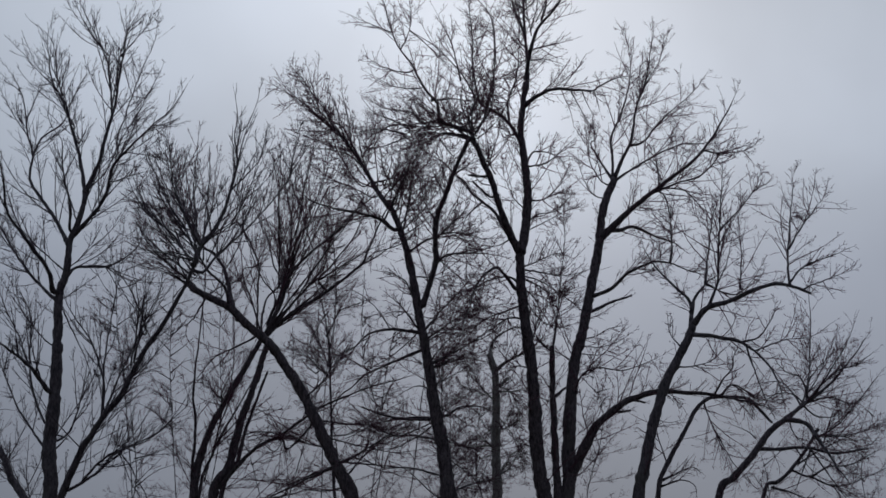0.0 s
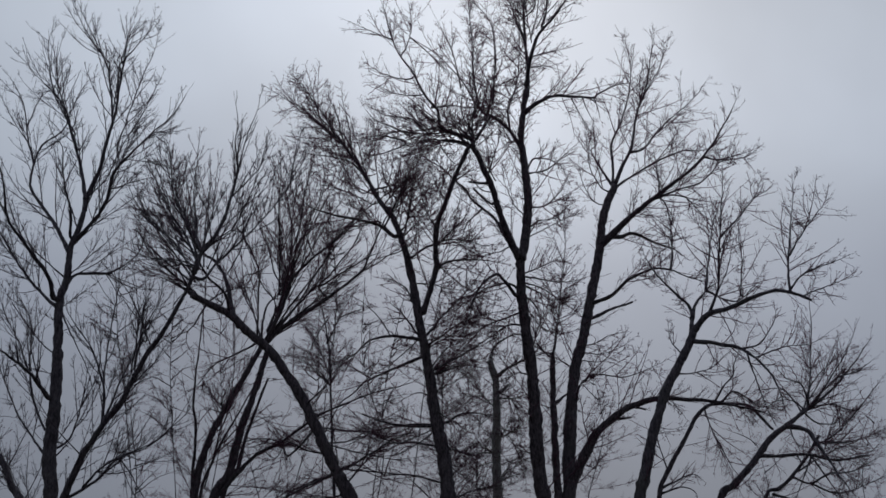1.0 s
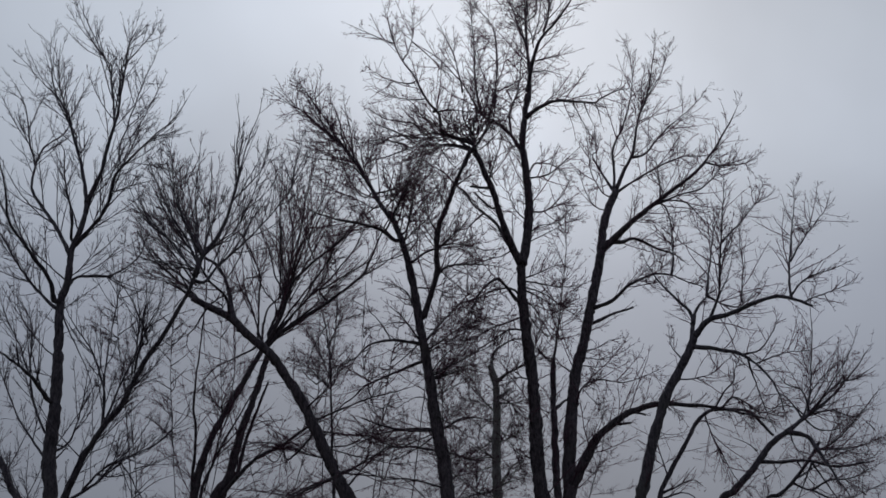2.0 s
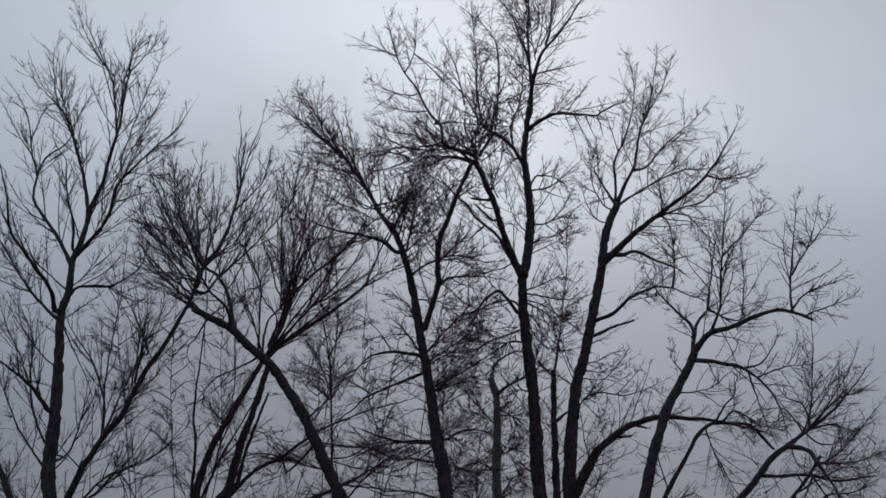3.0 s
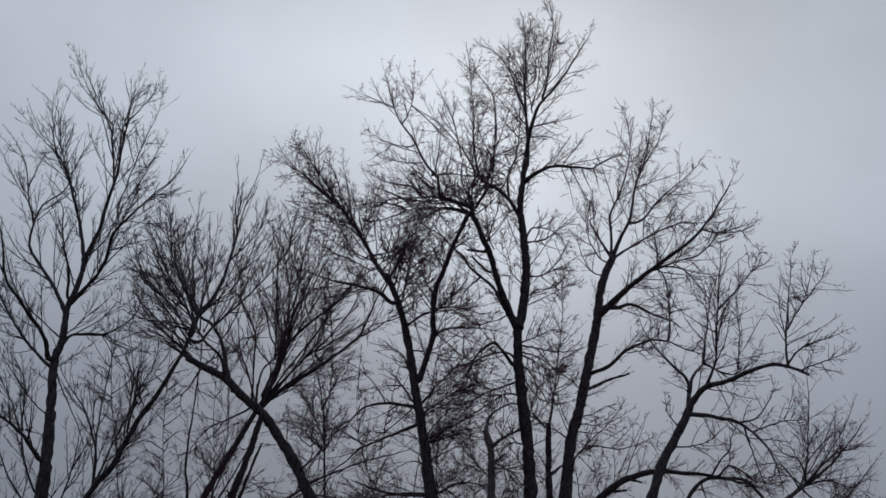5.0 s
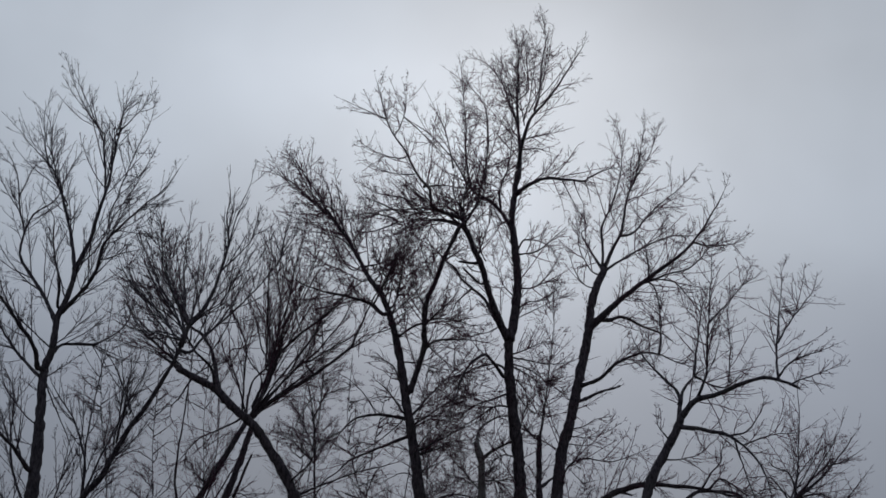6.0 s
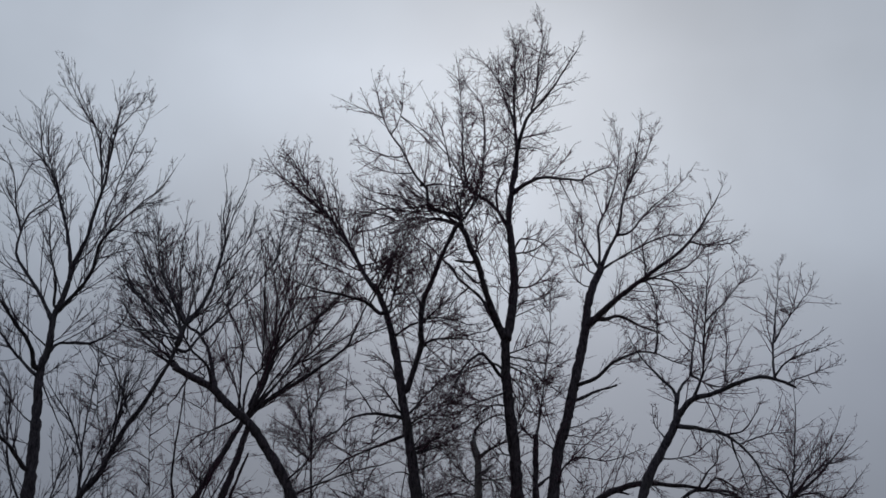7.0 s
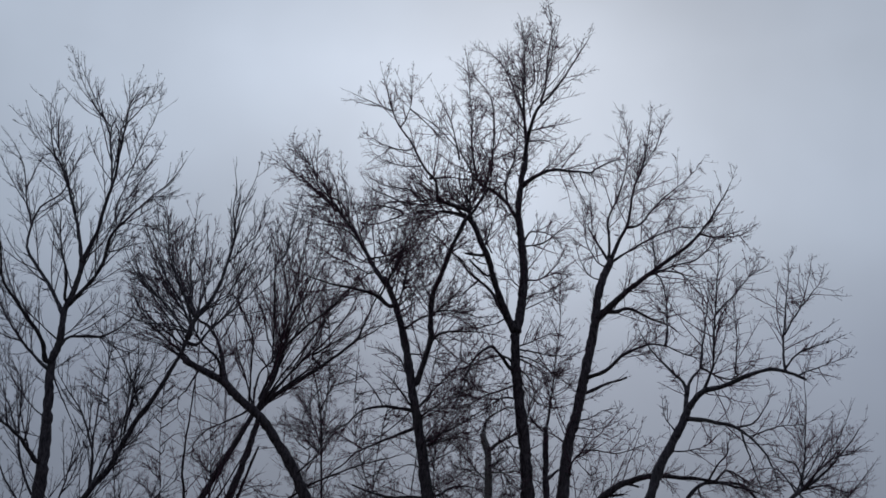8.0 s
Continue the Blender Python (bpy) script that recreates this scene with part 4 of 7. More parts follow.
k = tree(14, "thin bare sapling behind the larger trunks", BARK_GREY, TWIG_BROWN, lift=0.05, fine=1.0, dense=1.2)
limb(k, 'trunk', 0.109, 0.029, 0.5, [(-3.39, 41.00, -0.15), (-3.56, 41.00, 5.07), (-3.98, 41.00, 11.26), (-4.04, 41.00, 12.51), (-4.33, 41.00, 14.22), (-4.60, 41.00, 15.06), (-4.96, 41.00, 15.99), (-5.16, 41.00, 17.02)])
limb(k, 'limb', 0.032, 0.015, 1, [(-4.02, 41.00, 12.03), (-4.61, 41.74, 13.36), (-5.19, 42.28, 14.28), (-5.58, 42.60, 14.80)])
limb(k, 'limb', 0.032, 0.014, 1.5, [(-4.18, 41.00, 13.16), (-3.72, 40.41, 13.88), (-3.28, 40.11, 14.03), (-2.43, 39.58, 14.19)])
limb(k, 'limb', 0.032, 0.014, 1, [(-4.00, 41.00, 11.71), (-4.09, 40.95, 11.69), (-4.74, 40.33, 12.25), (-5.52, 39.75, 12.49)])

d = tree(15, "dark leafless tree with a curving trunk", BARK_BROWN, TWIG_BROWN, lift=0.04, angle=42, dense=1.08, long=1.1, curl=0.11, fine=1.1, mist=2.0)
limb(d, 'trunk', 0.350, 0.081, 0.35, [(0.96, 34.00, -0.15), (0.74, 34.00, 2.90), (0.18, 34.00, 6.45), (0.03, 34.00, 7.69), (-0.25, 34.00, 9.19), (-0.52, 34.00, 10.82), (-0.74, 34.00, 12.01), (-0.92, 34.00, 13.11), (-1.17, 34.00, 14.14), (-1.38, 34.00, 14.82), (-1.73, 34.00, 15.56)])
limb(d, 'limb', 0.081, 0.022, 1.3, [(-1.65, 34.00, 15.35), (-2.05, 34.33, 16.02), (-2.50, 34.76, 16.98), (-3.20, 35.35, 18.27), (-4.02, 35.88, 19.35), (-4.43, 36.31, 20.41), (-4.95, 36.72, 21.36), (-5.33, 36.94, 21.79)])
limb(d, 'limb', 0.070, 0.019, 1.3, [(-1.33, 34.00, 14.67), (-1.52, 33.88, 14.56), (-1.89, 33.58, 14.76), (-2.45, 33.20, 14.82), (-3.36, 32.59, 14.78), (-3.98, 32.12, 14.89), (-4.49, 31.59, 15.27)])
limb(d, 'limb', 0.097, 0.060, 1, [(-0.71, 34.00, 12.18), (-0.60, 33.96, 12.19), (-0.33, 33.58, 12.97), (-0.19, 33.32, 13.49), (-0.24, 33.22, 13.70), (-0.19, 32.84, 14.47), (0.05, 32.53, 15.06), (0.33, 32.16, 15.73), (0.70, 31.74, 16.46), (0.89, 31.61, 16.63)])
limb(d, 'limb', 0.052, 0.021, 1, [(-0.24, 33.40, 13.32), (-0.19, 33.43, 13.32), (0.14, 33.69, 13.67), (1.13, 34.27, 13.93), (1.94, 34.74, 13.99)])
limb(d, 'limb', 0.044, 0.019, 1, [(-1.11, 34.00, 13.90), (-0.97, 33.92, 13.90), (-0.53, 33.59, 14.09), (0.14, 33.15, 14.18), (0.71, 32.80, 14.00), (1.26, 32.44, 13.71), (1.62, 32.17, 13.81)])
limb(d, 'limb', 0.044, 0.016, 1, [(-0.60, 34.00, 11.44), (-0.51, 34.08, 11.48), (-0.05, 34.65, 12.20), (0.55, 35.31, 13.03), (1.17, 35.80, 13.40), (1.59, 36.20, 13.86)])
limb(d, 'limb', 0.061, 0.024, 0.5, [(-0.59, 34.00, 11.34), (-0.73, 33.91, 11.30), (-1.08, 33.69, 11.31), (-1.72, 33.29, 11.20), (-2.17, 32.99, 10.97), (-2.50, 32.69, 10.55), (-2.96, 32.31, 10.08), (-3.06, 32.06, 9.65)])
limb(d, 'limb', 0.053, 0.022, 0.5, [(-0.52, 34.00, 10.82), (-0.57, 34.03, 10.82), (-1.49, 34.61, 10.58), (-2.38, 35.17, 10.33), (-2.78, 35.48, 10.01), (-3.19, 35.76, 9.77), (-3.81, 36.51, 8.74)])
limb(d, 'limb', 0.044, 0.015, 1, [(-0.61, 34.00, 11.52), (-0.76, 33.91, 11.48), (-0.90, 33.76, 11.63), (-1.27, 33.38, 12.01), (-1.73, 33.00, 12.28)])
limb(d, 'limb', 0.044, 0.016, 1, [(-0.77, 34.00, 12.43), (-0.90, 34.08, 12.43), (-1.12, 34.41, 13.04), (-1.53, 34.69, 13.40), (-2.04, 34.99, 13.60)])
limb(d, 'limb', 0.053, 0.034, 1, [(-0.25, 34.00, 8.76), (-0.00, 34.20, 8.85), (0.62, 34.73, 9.25), (1.10, 35.11, 9.33), (1.55, 35.45, 9.31)])
limb(d, 'limb', 0.035, 0.016, 0.6, [(-0.14, 34.00, 8.17), (-0.23, 34.06, 8.16), (-0.98, 34.50, 8.34), (-1.46, 34.78, 8.40), (-2.15, 35.21, 8.77), (-3.26, 35.82, 8.94), (-4.84, 36.65, 9.11)])
limb(d, 'limb', 0.035, 0.014, 0.6, [(0.06, 34.00, 7.13), (-0.09, 33.91, 7.08), (-0.94, 33.37, 7.22), (-1.64, 32.93, 7.15), (-2.48, 32.36, 7.31), (-3.05, 31.94, 6.98)])
limb(d, 'limb', 0.044, 0.016, 0.6, [(-0.25, 34.00, 8.77), (-0.33, 34.05, 8.77), (-0.99, 34.44, 8.85), (-1.95, 35.00, 8.82), (-2.74, 35.49, 8.54), (-3.24, 35.78, 8.40)])
limb(d, 'limb', 0.035, 0.016, 1.4, [(-1.38, 34.00, 14.83), (-1.19, 34.13, 14.98), (-1.01, 34.72, 16.19), (-0.99, 35.24, 17.30), (-0.95, 35.70, 18.32), (-1.18, 36.06, 19.08)])
limb(d, 'limb', 0.036, 0.015, 1.1, [(-2.30, 34.57, 16.55), (-2.28, 34.55, 16.55), (-2.86, 33.96, 17.06), (-3.52, 33.52, 17.08), (-4.16, 33.09, 16.99), (-4.70, 32.70, 17.02)])
limb(d, 'limb', 0.045, 0.017, 1, [(-2.50, 34.76, 16.98), (-2.99, 35.35, 18.15), (-3.35, 35.73, 18.92), (-3.82, 36.05, 19.43), (-4.73, 36.87, 21.07), (-5.25, 37.25, 21.77)])
limb(d, 'limb', 0.026, 0.012, 1, [(-1.73, 34.00, 15.56), (-1.83, 33.91, 15.63), (-1.22, 33.34, 16.14), (-0.83, 32.93, 16.49), (-0.43, 32.23, 17.22)])
limb(d, 'limb', 0.027, 0.012, 1, [(-2.96, 35.15, 17.83), (-3.04, 34.54, 18.57), (-3.22, 33.98, 19.20), (-3.26, 33.71, 19.51)])
limb(d, 'limb', 0.026, 0.013, 1.2, [(-0.14, 34.00, 8.21), (0.05, 34.12, 8.27), (0.70, 34.56, 7.98), (1.46, 35.00, 8.06)])
limb(d, 'limb', 0.035, 0.016, 1.2, [(0.14, 34.00, 6.60), (0.87, 34.47, 6.94), (1.44, 34.80, 7.14), (2.03, 35.19, 7.53)])
limb(d, 'limb', 0.035, 0.016, 1.4, [(-0.45, 34.00, 10.23), (-0.42, 34.02, 10.24), (0.53, 34.63, 10.79), (1.12, 34.97, 10.98), (1.52, 35.20, 11.09)])
limb(d, 'limb', 0.033, 0.017, 1, [(-2.22, 34.50, 16.39), (-1.70, 34.82, 16.66), (-1.11, 35.24, 17.24), (-0.75, 35.50, 17.63)])
limb(d, 'limb', 0.036, 0.016, 1.3, [(-1.84, 33.62, 14.73), (-1.76, 33.57, 14.81), (-1.32, 33.13, 15.62), (-1.15, 32.96, 15.92), (-1.04, 32.73, 16.38)])
limb(d, 'limb', 0.032, 0.017, 0.7, [(-1.64, 34.00, 15.37), (-1.67, 34.02, 15.37), (-1.59, 34.08, 15.46), (-1.21, 34.67, 16.60), (-0.99, 35.11, 17.52)])
limb(d, 'limb', 0.034, 0.018, 0.64, [(-3.64, 35.64, 18.84), (-3.69, 35.66, 18.81), (-4.68, 36.16, 19.99), (-5.54, 36.52, 20.71), (-6.29, 36.84, 21.36)])
limb(d, 'limb', 0.025, 0.016, 1.4, [(-2.26, 34.52, 16.45), (-2.59, 34.74, 16.37), (-3.20, 35.30, 17.41), (-3.65, 35.82, 18.46), (-3.91, 36.26, 19.40)])
limb(d, 'limb', 0.024, 0.014, 1.7, [(-1.39, 33.19, 15.50), (-1.44, 33.16, 15.51), (-1.77, 32.65, 16.03), (-1.89, 32.17, 16.56)])
limb(d, 'limb', 0.025, 0.015, 1.4, [(-2.00, 34.28, 15.93), (-2.20, 34.38, 15.83), (-2.94, 34.70, 16.35), (-3.89, 35.08, 16.81), (-4.48, 35.32, 17.21)])
limb(d, 'limb', 0.024, 0.014, 1.7, [(-1.65, 34.00, 15.40), (-1.47, 33.92, 15.45), (-1.29, 33.61, 16.08), (-1.11, 33.37, 16.54), (-1.02, 33.17, 16.92)])
limb(d, 'limb', 0.032, 0.021, 0.8, [(-1.25, 34.00, 14.36), (-1.13, 34.38, 15.45), (-1.01, 34.68, 16.34), (-0.89, 35.00, 17.27)])
limb(d, 'limb', 0.024, 0.016, 0.7, [(-1.31, 34.00, 14.61), (-1.20, 33.95, 14.62), (-0.67, 33.65, 15.06), (-0.24, 33.36, 15.50), (0.10, 33.12, 15.87)])
limb(d, 'limb', 0.024, 0.017, 0.7, [(-1.26, 34.00, 14.42), (-1.15, 34.05, 14.47), (-0.68, 34.29, 14.94), (-0.16, 34.54, 15.42), (0.28, 34.75, 15.21)])
limb(d, 'limb', 0.041, 0.024, 0.35, [(-0.25, 34.00, 8.75), (-0.39, 33.94, 8.71), (-1.04, 33.68, 8.65), (-1.68, 33.41, 8.71), (-2.31, 33.13, 8.90)])
limb(d, 'limb', 0.028, 0.017, 0.4, [(0.16, 34.00, 6.54), (-0.14, 34.13, 6.50), (-0.72, 34.42, 7.03), (-1.22, 34.67, 7.48), (-1.73, 34.88, 7.68)])
limb(d, 'limb', 0.041, 0.021, 0.9, [(-0.25, 34.13, 10.34), (-0.23, 34.15, 10.31), (0.61, 34.49, 10.66), (1.30, 34.76, 10.64)])
limb(d, 'limb', 0.032, 0.016, 0.9, [(-0.46, 34.00, 10.34), (-0.32, 33.94, 10.34), (0.76, 33.44, 10.81), (1.41, 33.14, 11.06), (1.89, 32.84, 11.49)])
limb(d, 'limb', 0.032, 0.017, 0.9, [(-0.55, 34.00, 11.04), (-0.49, 34.04, 11.06), (0.27, 34.56, 11.65), (0.80, 34.93, 12.11), (1.16, 35.31, 12.78)])
limb(d, 'limb', 0.028, 0.017, 0.8, [(-0.91, 34.00, 13.05), (-0.75, 34.06, 13.10), (-0.24, 34.27, 13.14), (0.10, 34.42, 13.04), (0.80, 34.69, 13.08)])
limb(d, 'limb', 0.024, 0.016, 0.8, [(-0.20, 33.35, 13.44), (-0.15, 33.37, 13.44), (0.27, 33.60, 13.13), (0.70, 33.82, 12.84), (0.95, 33.93, 12.79)])
limb(d, 'limb', 0.020, 0.016, 0.6, [(0.70, 33.82, 12.84), (0.72, 34.11, 13.67), (0.67, 34.41, 14.52)])
limb(d, 'limb', 0.024, 0.016, 1, [(-1.64, 33.78, 14.63), (-1.62, 33.79, 14.65), (-1.99, 34.00, 15.11), (-2.52, 34.22, 15.01), (-3.06, 34.44, 14.90)])
limb(d, 'limb', 0.024, 0.016, 1, [(-1.19, 34.00, 14.18), (-1.61, 33.81, 13.93), (-2.11, 33.59, 13.66), (-2.43, 33.40, 13.23)])
limb(d, 'limb', 0.025, 0.017, 0.8, [(-1.92, 34.68, 16.55), (-1.87, 34.77, 16.38), (-1.71, 35.01, 17.07), (-1.64, 35.24, 17.78)])
limb(d, 'limb', 0.030, 0.010, 1.5, [(-0.45, 34.00, 11.15), (0.27, 33.35, 11.50), (0.76, 32.94, 11.63), (1.39, 32.43, 11.68), (1.93, 32.00, 11.59)])
limb(d, 'limb', 0.028, 0.010, 1.5, [(-0.30, 34.00, 9.71), (0.35, 34.83, 10.25), (0.89, 35.49, 10.74), (1.37, 36.00, 10.91)])
limb(d, 'limb', 0.030, 0.010, 0.7, [(-0.07, 34.00, 8.05), (0.34, 34.43, 8.10), (0.79, 34.91, 8.05), (1.38, 35.50, 8.11)])
limb(d, 'limb', 0.026, 0.010, 0.4, [(-0.33, 34.00, 9.54), (-0.69, 33.72, 9.64), (-1.11, 33.39, 9.40), (-1.51, 33.00, 8.99)])
limb(d, 'limb', 0.024, 0.010, 1, [(-0.61, 34.00, 11.26), (-0.15, 34.62, 11.57), (0.28, 35.18, 11.77), (0.68, 36.00, 12.56)])
limb(d, 'limb', 0.024, 0.010, 1, [(-0.47, 34.00, 10.31), (0.10, 33.58, 10.93), (0.51, 33.36, 11.07), (0.92, 33.00, 11.65)])
limb(d, 'limb', 0.022, 0.009, 0.6, [(-3.45, 34.00, 11.96), (-3.81, 34.31, 11.53), (-4.08, 34.69, 10.93), (-3.97, 35.00, 10.39)], 0.9)
limb(d, 'limb', 0.022, 0.009, 0.3, [(-1.58, 34.00, 11.43), (-1.93, 34.62, 12.15), (-2.55, 35.40, 12.94), (-3.14, 36.00, 13.42)], 0.9)
limb(d, 'limb', 0.022, 0.009, 0.6, [(-1.08, 34.00, 11.96), (-1.57, 33.65, 11.85), (-2.05, 33.26, 11.48), (-2.36, 33.00, 11.57)], 0.9)
limb(d, 'limb', 0.022, 0.009, 0.3, [(-0.66, 34.00, 11.43), (-1.17, 34.37, 11.01), (-1.60, 34.65, 10.74), (-2.21, 35.00, 10.48)], 0.9)
limb(d, 'limb', 0.022, 0.009, 0.3, [(-0.32, 34.00, 8.62), (-1.04, 33.63, 8.22), (-1.51, 33.40, 8.10), (-2.29, 33.00, 8.31)], 0.9)
limb(d, 'limb', 0.022, 0.009, 0.3, [(-0.30, 34.00, 8.54), (-0.73, 34.48, 8.31), (-1.42, 35.13, 8.10), (-2.48, 36.00, 8.17)], 0.9)
limb(d, 'limb', 0.022, 0.010, 0.48, [(-2.60, 34.80, 17.13), (-2.96, 35.20, 17.79), (-3.23, 35.61, 18.49), (-3.51, 36.01, 19.22), (-3.75, 36.41, 19.97)], 0.9)
limb(d, 'limb', 0.025, 0.010, 0.48, [(-2.32, 34.80, 16.73), (-2.58, 34.67, 17.33), (-2.72, 34.55, 17.93), (-2.94, 34.42, 18.54), (-3.05, 34.30, 19.17)], 0.9)
limb(d, 'limb', 0.025, 0.010, 0.48, [(-2.08, 34.80, 16.24), (-2.14, 35.26, 17.12), (-2.27, 35.72, 18.03), (-2.31, 36.17, 18.96), (-2.39, 36.63, 19.93)], 0.9)
limb(d, 'limb', 0.025, 0.010, 0.48, [(-1.68, 34.80, 15.72), (-1.63, 34.90, 16.31), (-1.51, 34.99, 16.92), (-1.40, 35.09, 17.53), (-1.36, 35.18, 18.16)], 0.9)
limb(d, 'limb', 0.029, 0.010, 0.48, [(-2.98, 34.80, 17.72), (-3.33, 34.30, 17.97), (-3.57, 33.80, 18.22), (-3.75, 33.30, 18.49), (-3.99, 32.80, 18.76)], 0.9)
limb(d, 'limb', 0.025, 0.010, 0.6, [(-1.40, 34.80, 15.18), (-1.31, 34.68, 15.73), (-1.26, 34.55, 16.30), (-1.22, 34.43, 16.86), (-1.06, 34.30, 17.43)], 0.9)
limb(d, 'limb', 0.026, 0.010, 0.48, [(-3.36, 34.80, 18.33), (-3.79, 35.21, 18.96), (-4.26, 35.63, 19.65), (-4.57, 36.04, 20.39), (-4.93, 36.45, 21.17)], 0.9)
limb(d, 'limb', 0.029, 0.010, 0.6, [(-1.49, 34.80, 15.46), (-1.39, 35.28, 16.14), (-1.34, 35.77, 16.83), (-1.26, 36.25, 17.55), (-1.26, 36.74, 18.29)], 0.9)
limb(d, 'limb', 0.024, 0.010, 0.48, [(-3.17, 34.80, 18.02), (-3.31, 34.59, 18.47), (-3.42, 34.39, 18.92), (-3.65, 34.18, 19.37), (-3.77, 33.97, 19.83)], 0.9)
limb(d, 'limb', 0.026, 0.010, 1.2, [(-0.18, 33.20, 14.55), (-0.51, 33.72, 15.27), (-0.72, 34.38, 16.35), (-0.87, 35.00, 17.41)], 0.9)
limb(d, 'limb', 0.024, 0.010, 1.2, [(0.06, 32.80, 15.27), (-0.23, 33.25, 16.05), (-0.45, 33.71, 16.92), (-0.56, 34.00, 17.50)], 0.9)
limb(d, 'limb', 0.026, 0.010, 1.1, [(-0.20, 33.40, 14.08), (0.27, 32.86, 14.38), (0.64, 32.41, 14.63), (0.80, 32.00, 14.97)], 0.9)
limb(d, 'limb', 0.022, 0.010, 0.96, [(0.31, 32.60, 15.88), (0.71, 33.02, 15.67), (1.08, 33.59, 15.22), (1.19, 34.00, 14.82)], 0.9)
limb(d, 'limb', 0.026, 0.010, 1.2, [(-1.17, 34.00, 14.12), (-0.86, 34.64, 14.92), (-0.76, 35.34, 15.93), (-0.44, 36.00, 16.84)], 0.9)
limb(d, 'limb', 0.028, 0.010, 1.3, [(0.01, 34.00, 7.80), (0.42, 34.73, 7.52), (0.93, 35.48, 7.31), (1.37, 36.00, 7.36)], 0.9)
limb(d, 'limb', 0.028, 0.010, 1.3, [(-0.25, 34.00, 9.21), (0.25, 33.29, 8.72), (0.72, 32.59, 8.25), (1.16, 32.00, 8.05)], 0.9)
limb(d, 'limb', 0.026, 0.010, 1.4, [(-0.43, 34.00, 10.36), (0.02, 34.58, 10.71), (0.48, 35.15, 10.65), (1.07, 36.00, 10.36)], 0.9)

e = tree(16, "dead weathered trunk with a broken top", BARK_PALE, TWIG_BROWN, lift=0.02, curl=0.12, dense=1.2, fine=1.1, mist=1.8)
limb(e, 'trunk', 0.261, 0.109, 0.35, [(1.72, 38.00, -0.15), (1.72, 38.00, 3.16), (1.72, 38.00, 7.02), (1.69, 38.00, 8.61), (1.73, 38.00, 9.86), (1.73, 38.00, 11.03), (1.61, 38.00, 11.44), (1.51, 38.00, 11.74)])
limb(e, 'limb', 0.069, 0.029, 1, [(1.55, 38.00, 11.63), (1.65, 38.30, 12.20), (1.99, 38.58, 12.61), (2.50, 38.89, 12.90), (3.01, 39.18, 12.90)])
limb(e, 'limb', 0.078, 0.022, 1, [(1.70, 38.00, 11.13), (1.73, 37.98, 11.14), (2.04, 37.72, 11.37), (2.54, 37.35, 11.56), (3.23, 36.87, 11.70)])
limb(e, 'limb', 0.069, 0.046, 0.3, [(1.73, 38.00, 10.60), (1.78, 38.03, 10.61), (2.17, 38.32, 11.00)])
limb(e, 'limb', 0.039, 0.018, 0.91, [(1.71, 38.00, 7.79), (1.78, 38.05, 7.80), (2.23, 38.49, 8.50), (2.67, 38.77, 8.76), (3.35, 39.22, 9.27)])
limb(e, 'limb', 0.029, 0.014, 0.91, [(1.71, 38.00, 9.03), (1.75, 38.03, 9.03), (2.27, 38.61, 9.99), (2.52, 39.01, 10.73)])
limb(e, 'limb', 0.029, 0.013, 0.91, [(1.69, 38.00, 8.61), (1.07, 37.56, 8.94), (0.56, 37.16, 9.27)])
limb(e, 'limb', 0.036, 0.023, 0.56, [(1.71, 38.00, 7.60), (1.52, 38.08, 7.61), (1.02, 38.28, 7.55), (0.29, 38.59, 7.32)])
limb(e, 'limb', 0.036, 0.018, 0.56, [(1.69, 38.00, 8.67), (1.52, 37.93, 8.67), (0.83, 37.66, 8.61), (0.11, 37.36, 8.65)])
limb(e, 'limb', 0.032, 0.018, 0.56, [(1.71, 38.00, 7.86), (1.83, 38.05, 7.87), (2.49, 38.38, 8.47), (2.87, 38.53, 8.59)])
limb(e, 'limb', 0.032, 0.012, 1.6, [(1.73, 38.00, 10.47), (2.22, 37.74, 10.41), (2.75, 37.44, 10.49), (3.53, 37.00, 10.51)])
limb(e, 'limb', 0.028, 0.010, 1.8, [(1.81, 38.00, 10.66), (2.22, 37.90, 10.41), (2.44, 37.77, 9.77), (2.47, 37.62, 9.00), (2.29, 37.50, 8.44)])
limb(e, 'limb', 0.032, 0.012, 1.1, [(1.72, 38.00, 7.81), (2.39, 38.56, 8.08), (2.93, 39.00, 8.36)])
limb(e, 'limb', 0.030, 0.012, 1.1, [(1.72, 38.00, 7.72), (2.07, 37.75, 7.89), (2.51, 37.27, 8.49), (2.87, 37.00, 8.68)])
limb(e, 'limb', 0.032, 0.012, 1.1, [(1.72, 38.00, 7.72), (1.15, 37.10, 7.37), (0.52, 36.00, 6.89)])
limb(e, 'limb', 0.026, 0.010, 1.8, [(1.73, 38.00, 10.10), (1.21, 37.64, 10.58), (0.93, 37.35, 11.07), (0.98, 37.00, 11.73)])
limb(e, 'limb', 0.026, 0.010, 1.3, [(1.71, 38.00, 9.35), (1.21, 38.34, 9.05), (0.77, 38.59, 8.92), (0.29, 39.00, 8.40)])
limb(e, 'limb', 0.026, 0.010, 1.5, [(1.71, 38.00, 9.17), (2.18, 37.50, 9.25), (2.60, 36.94, 9.50), (2.84, 36.50, 9.76)], 0.9)
limb(e, 'limb', 0.026, 0.010, 1.5, [(1.73, 38.00, 8.44), (1.20, 38.31, 8.31), (0.65, 38.69, 7.92), (0.29, 39.00, 7.52)], 0.9)
limb(e, 'limb', 0.024, 0.010, 1.6, [(1.73, 38.00, 10.47), (1.20, 37.68, 10.31), (0.65, 37.31, 10.50), (0.29, 37.00, 10.79)], 0.9)
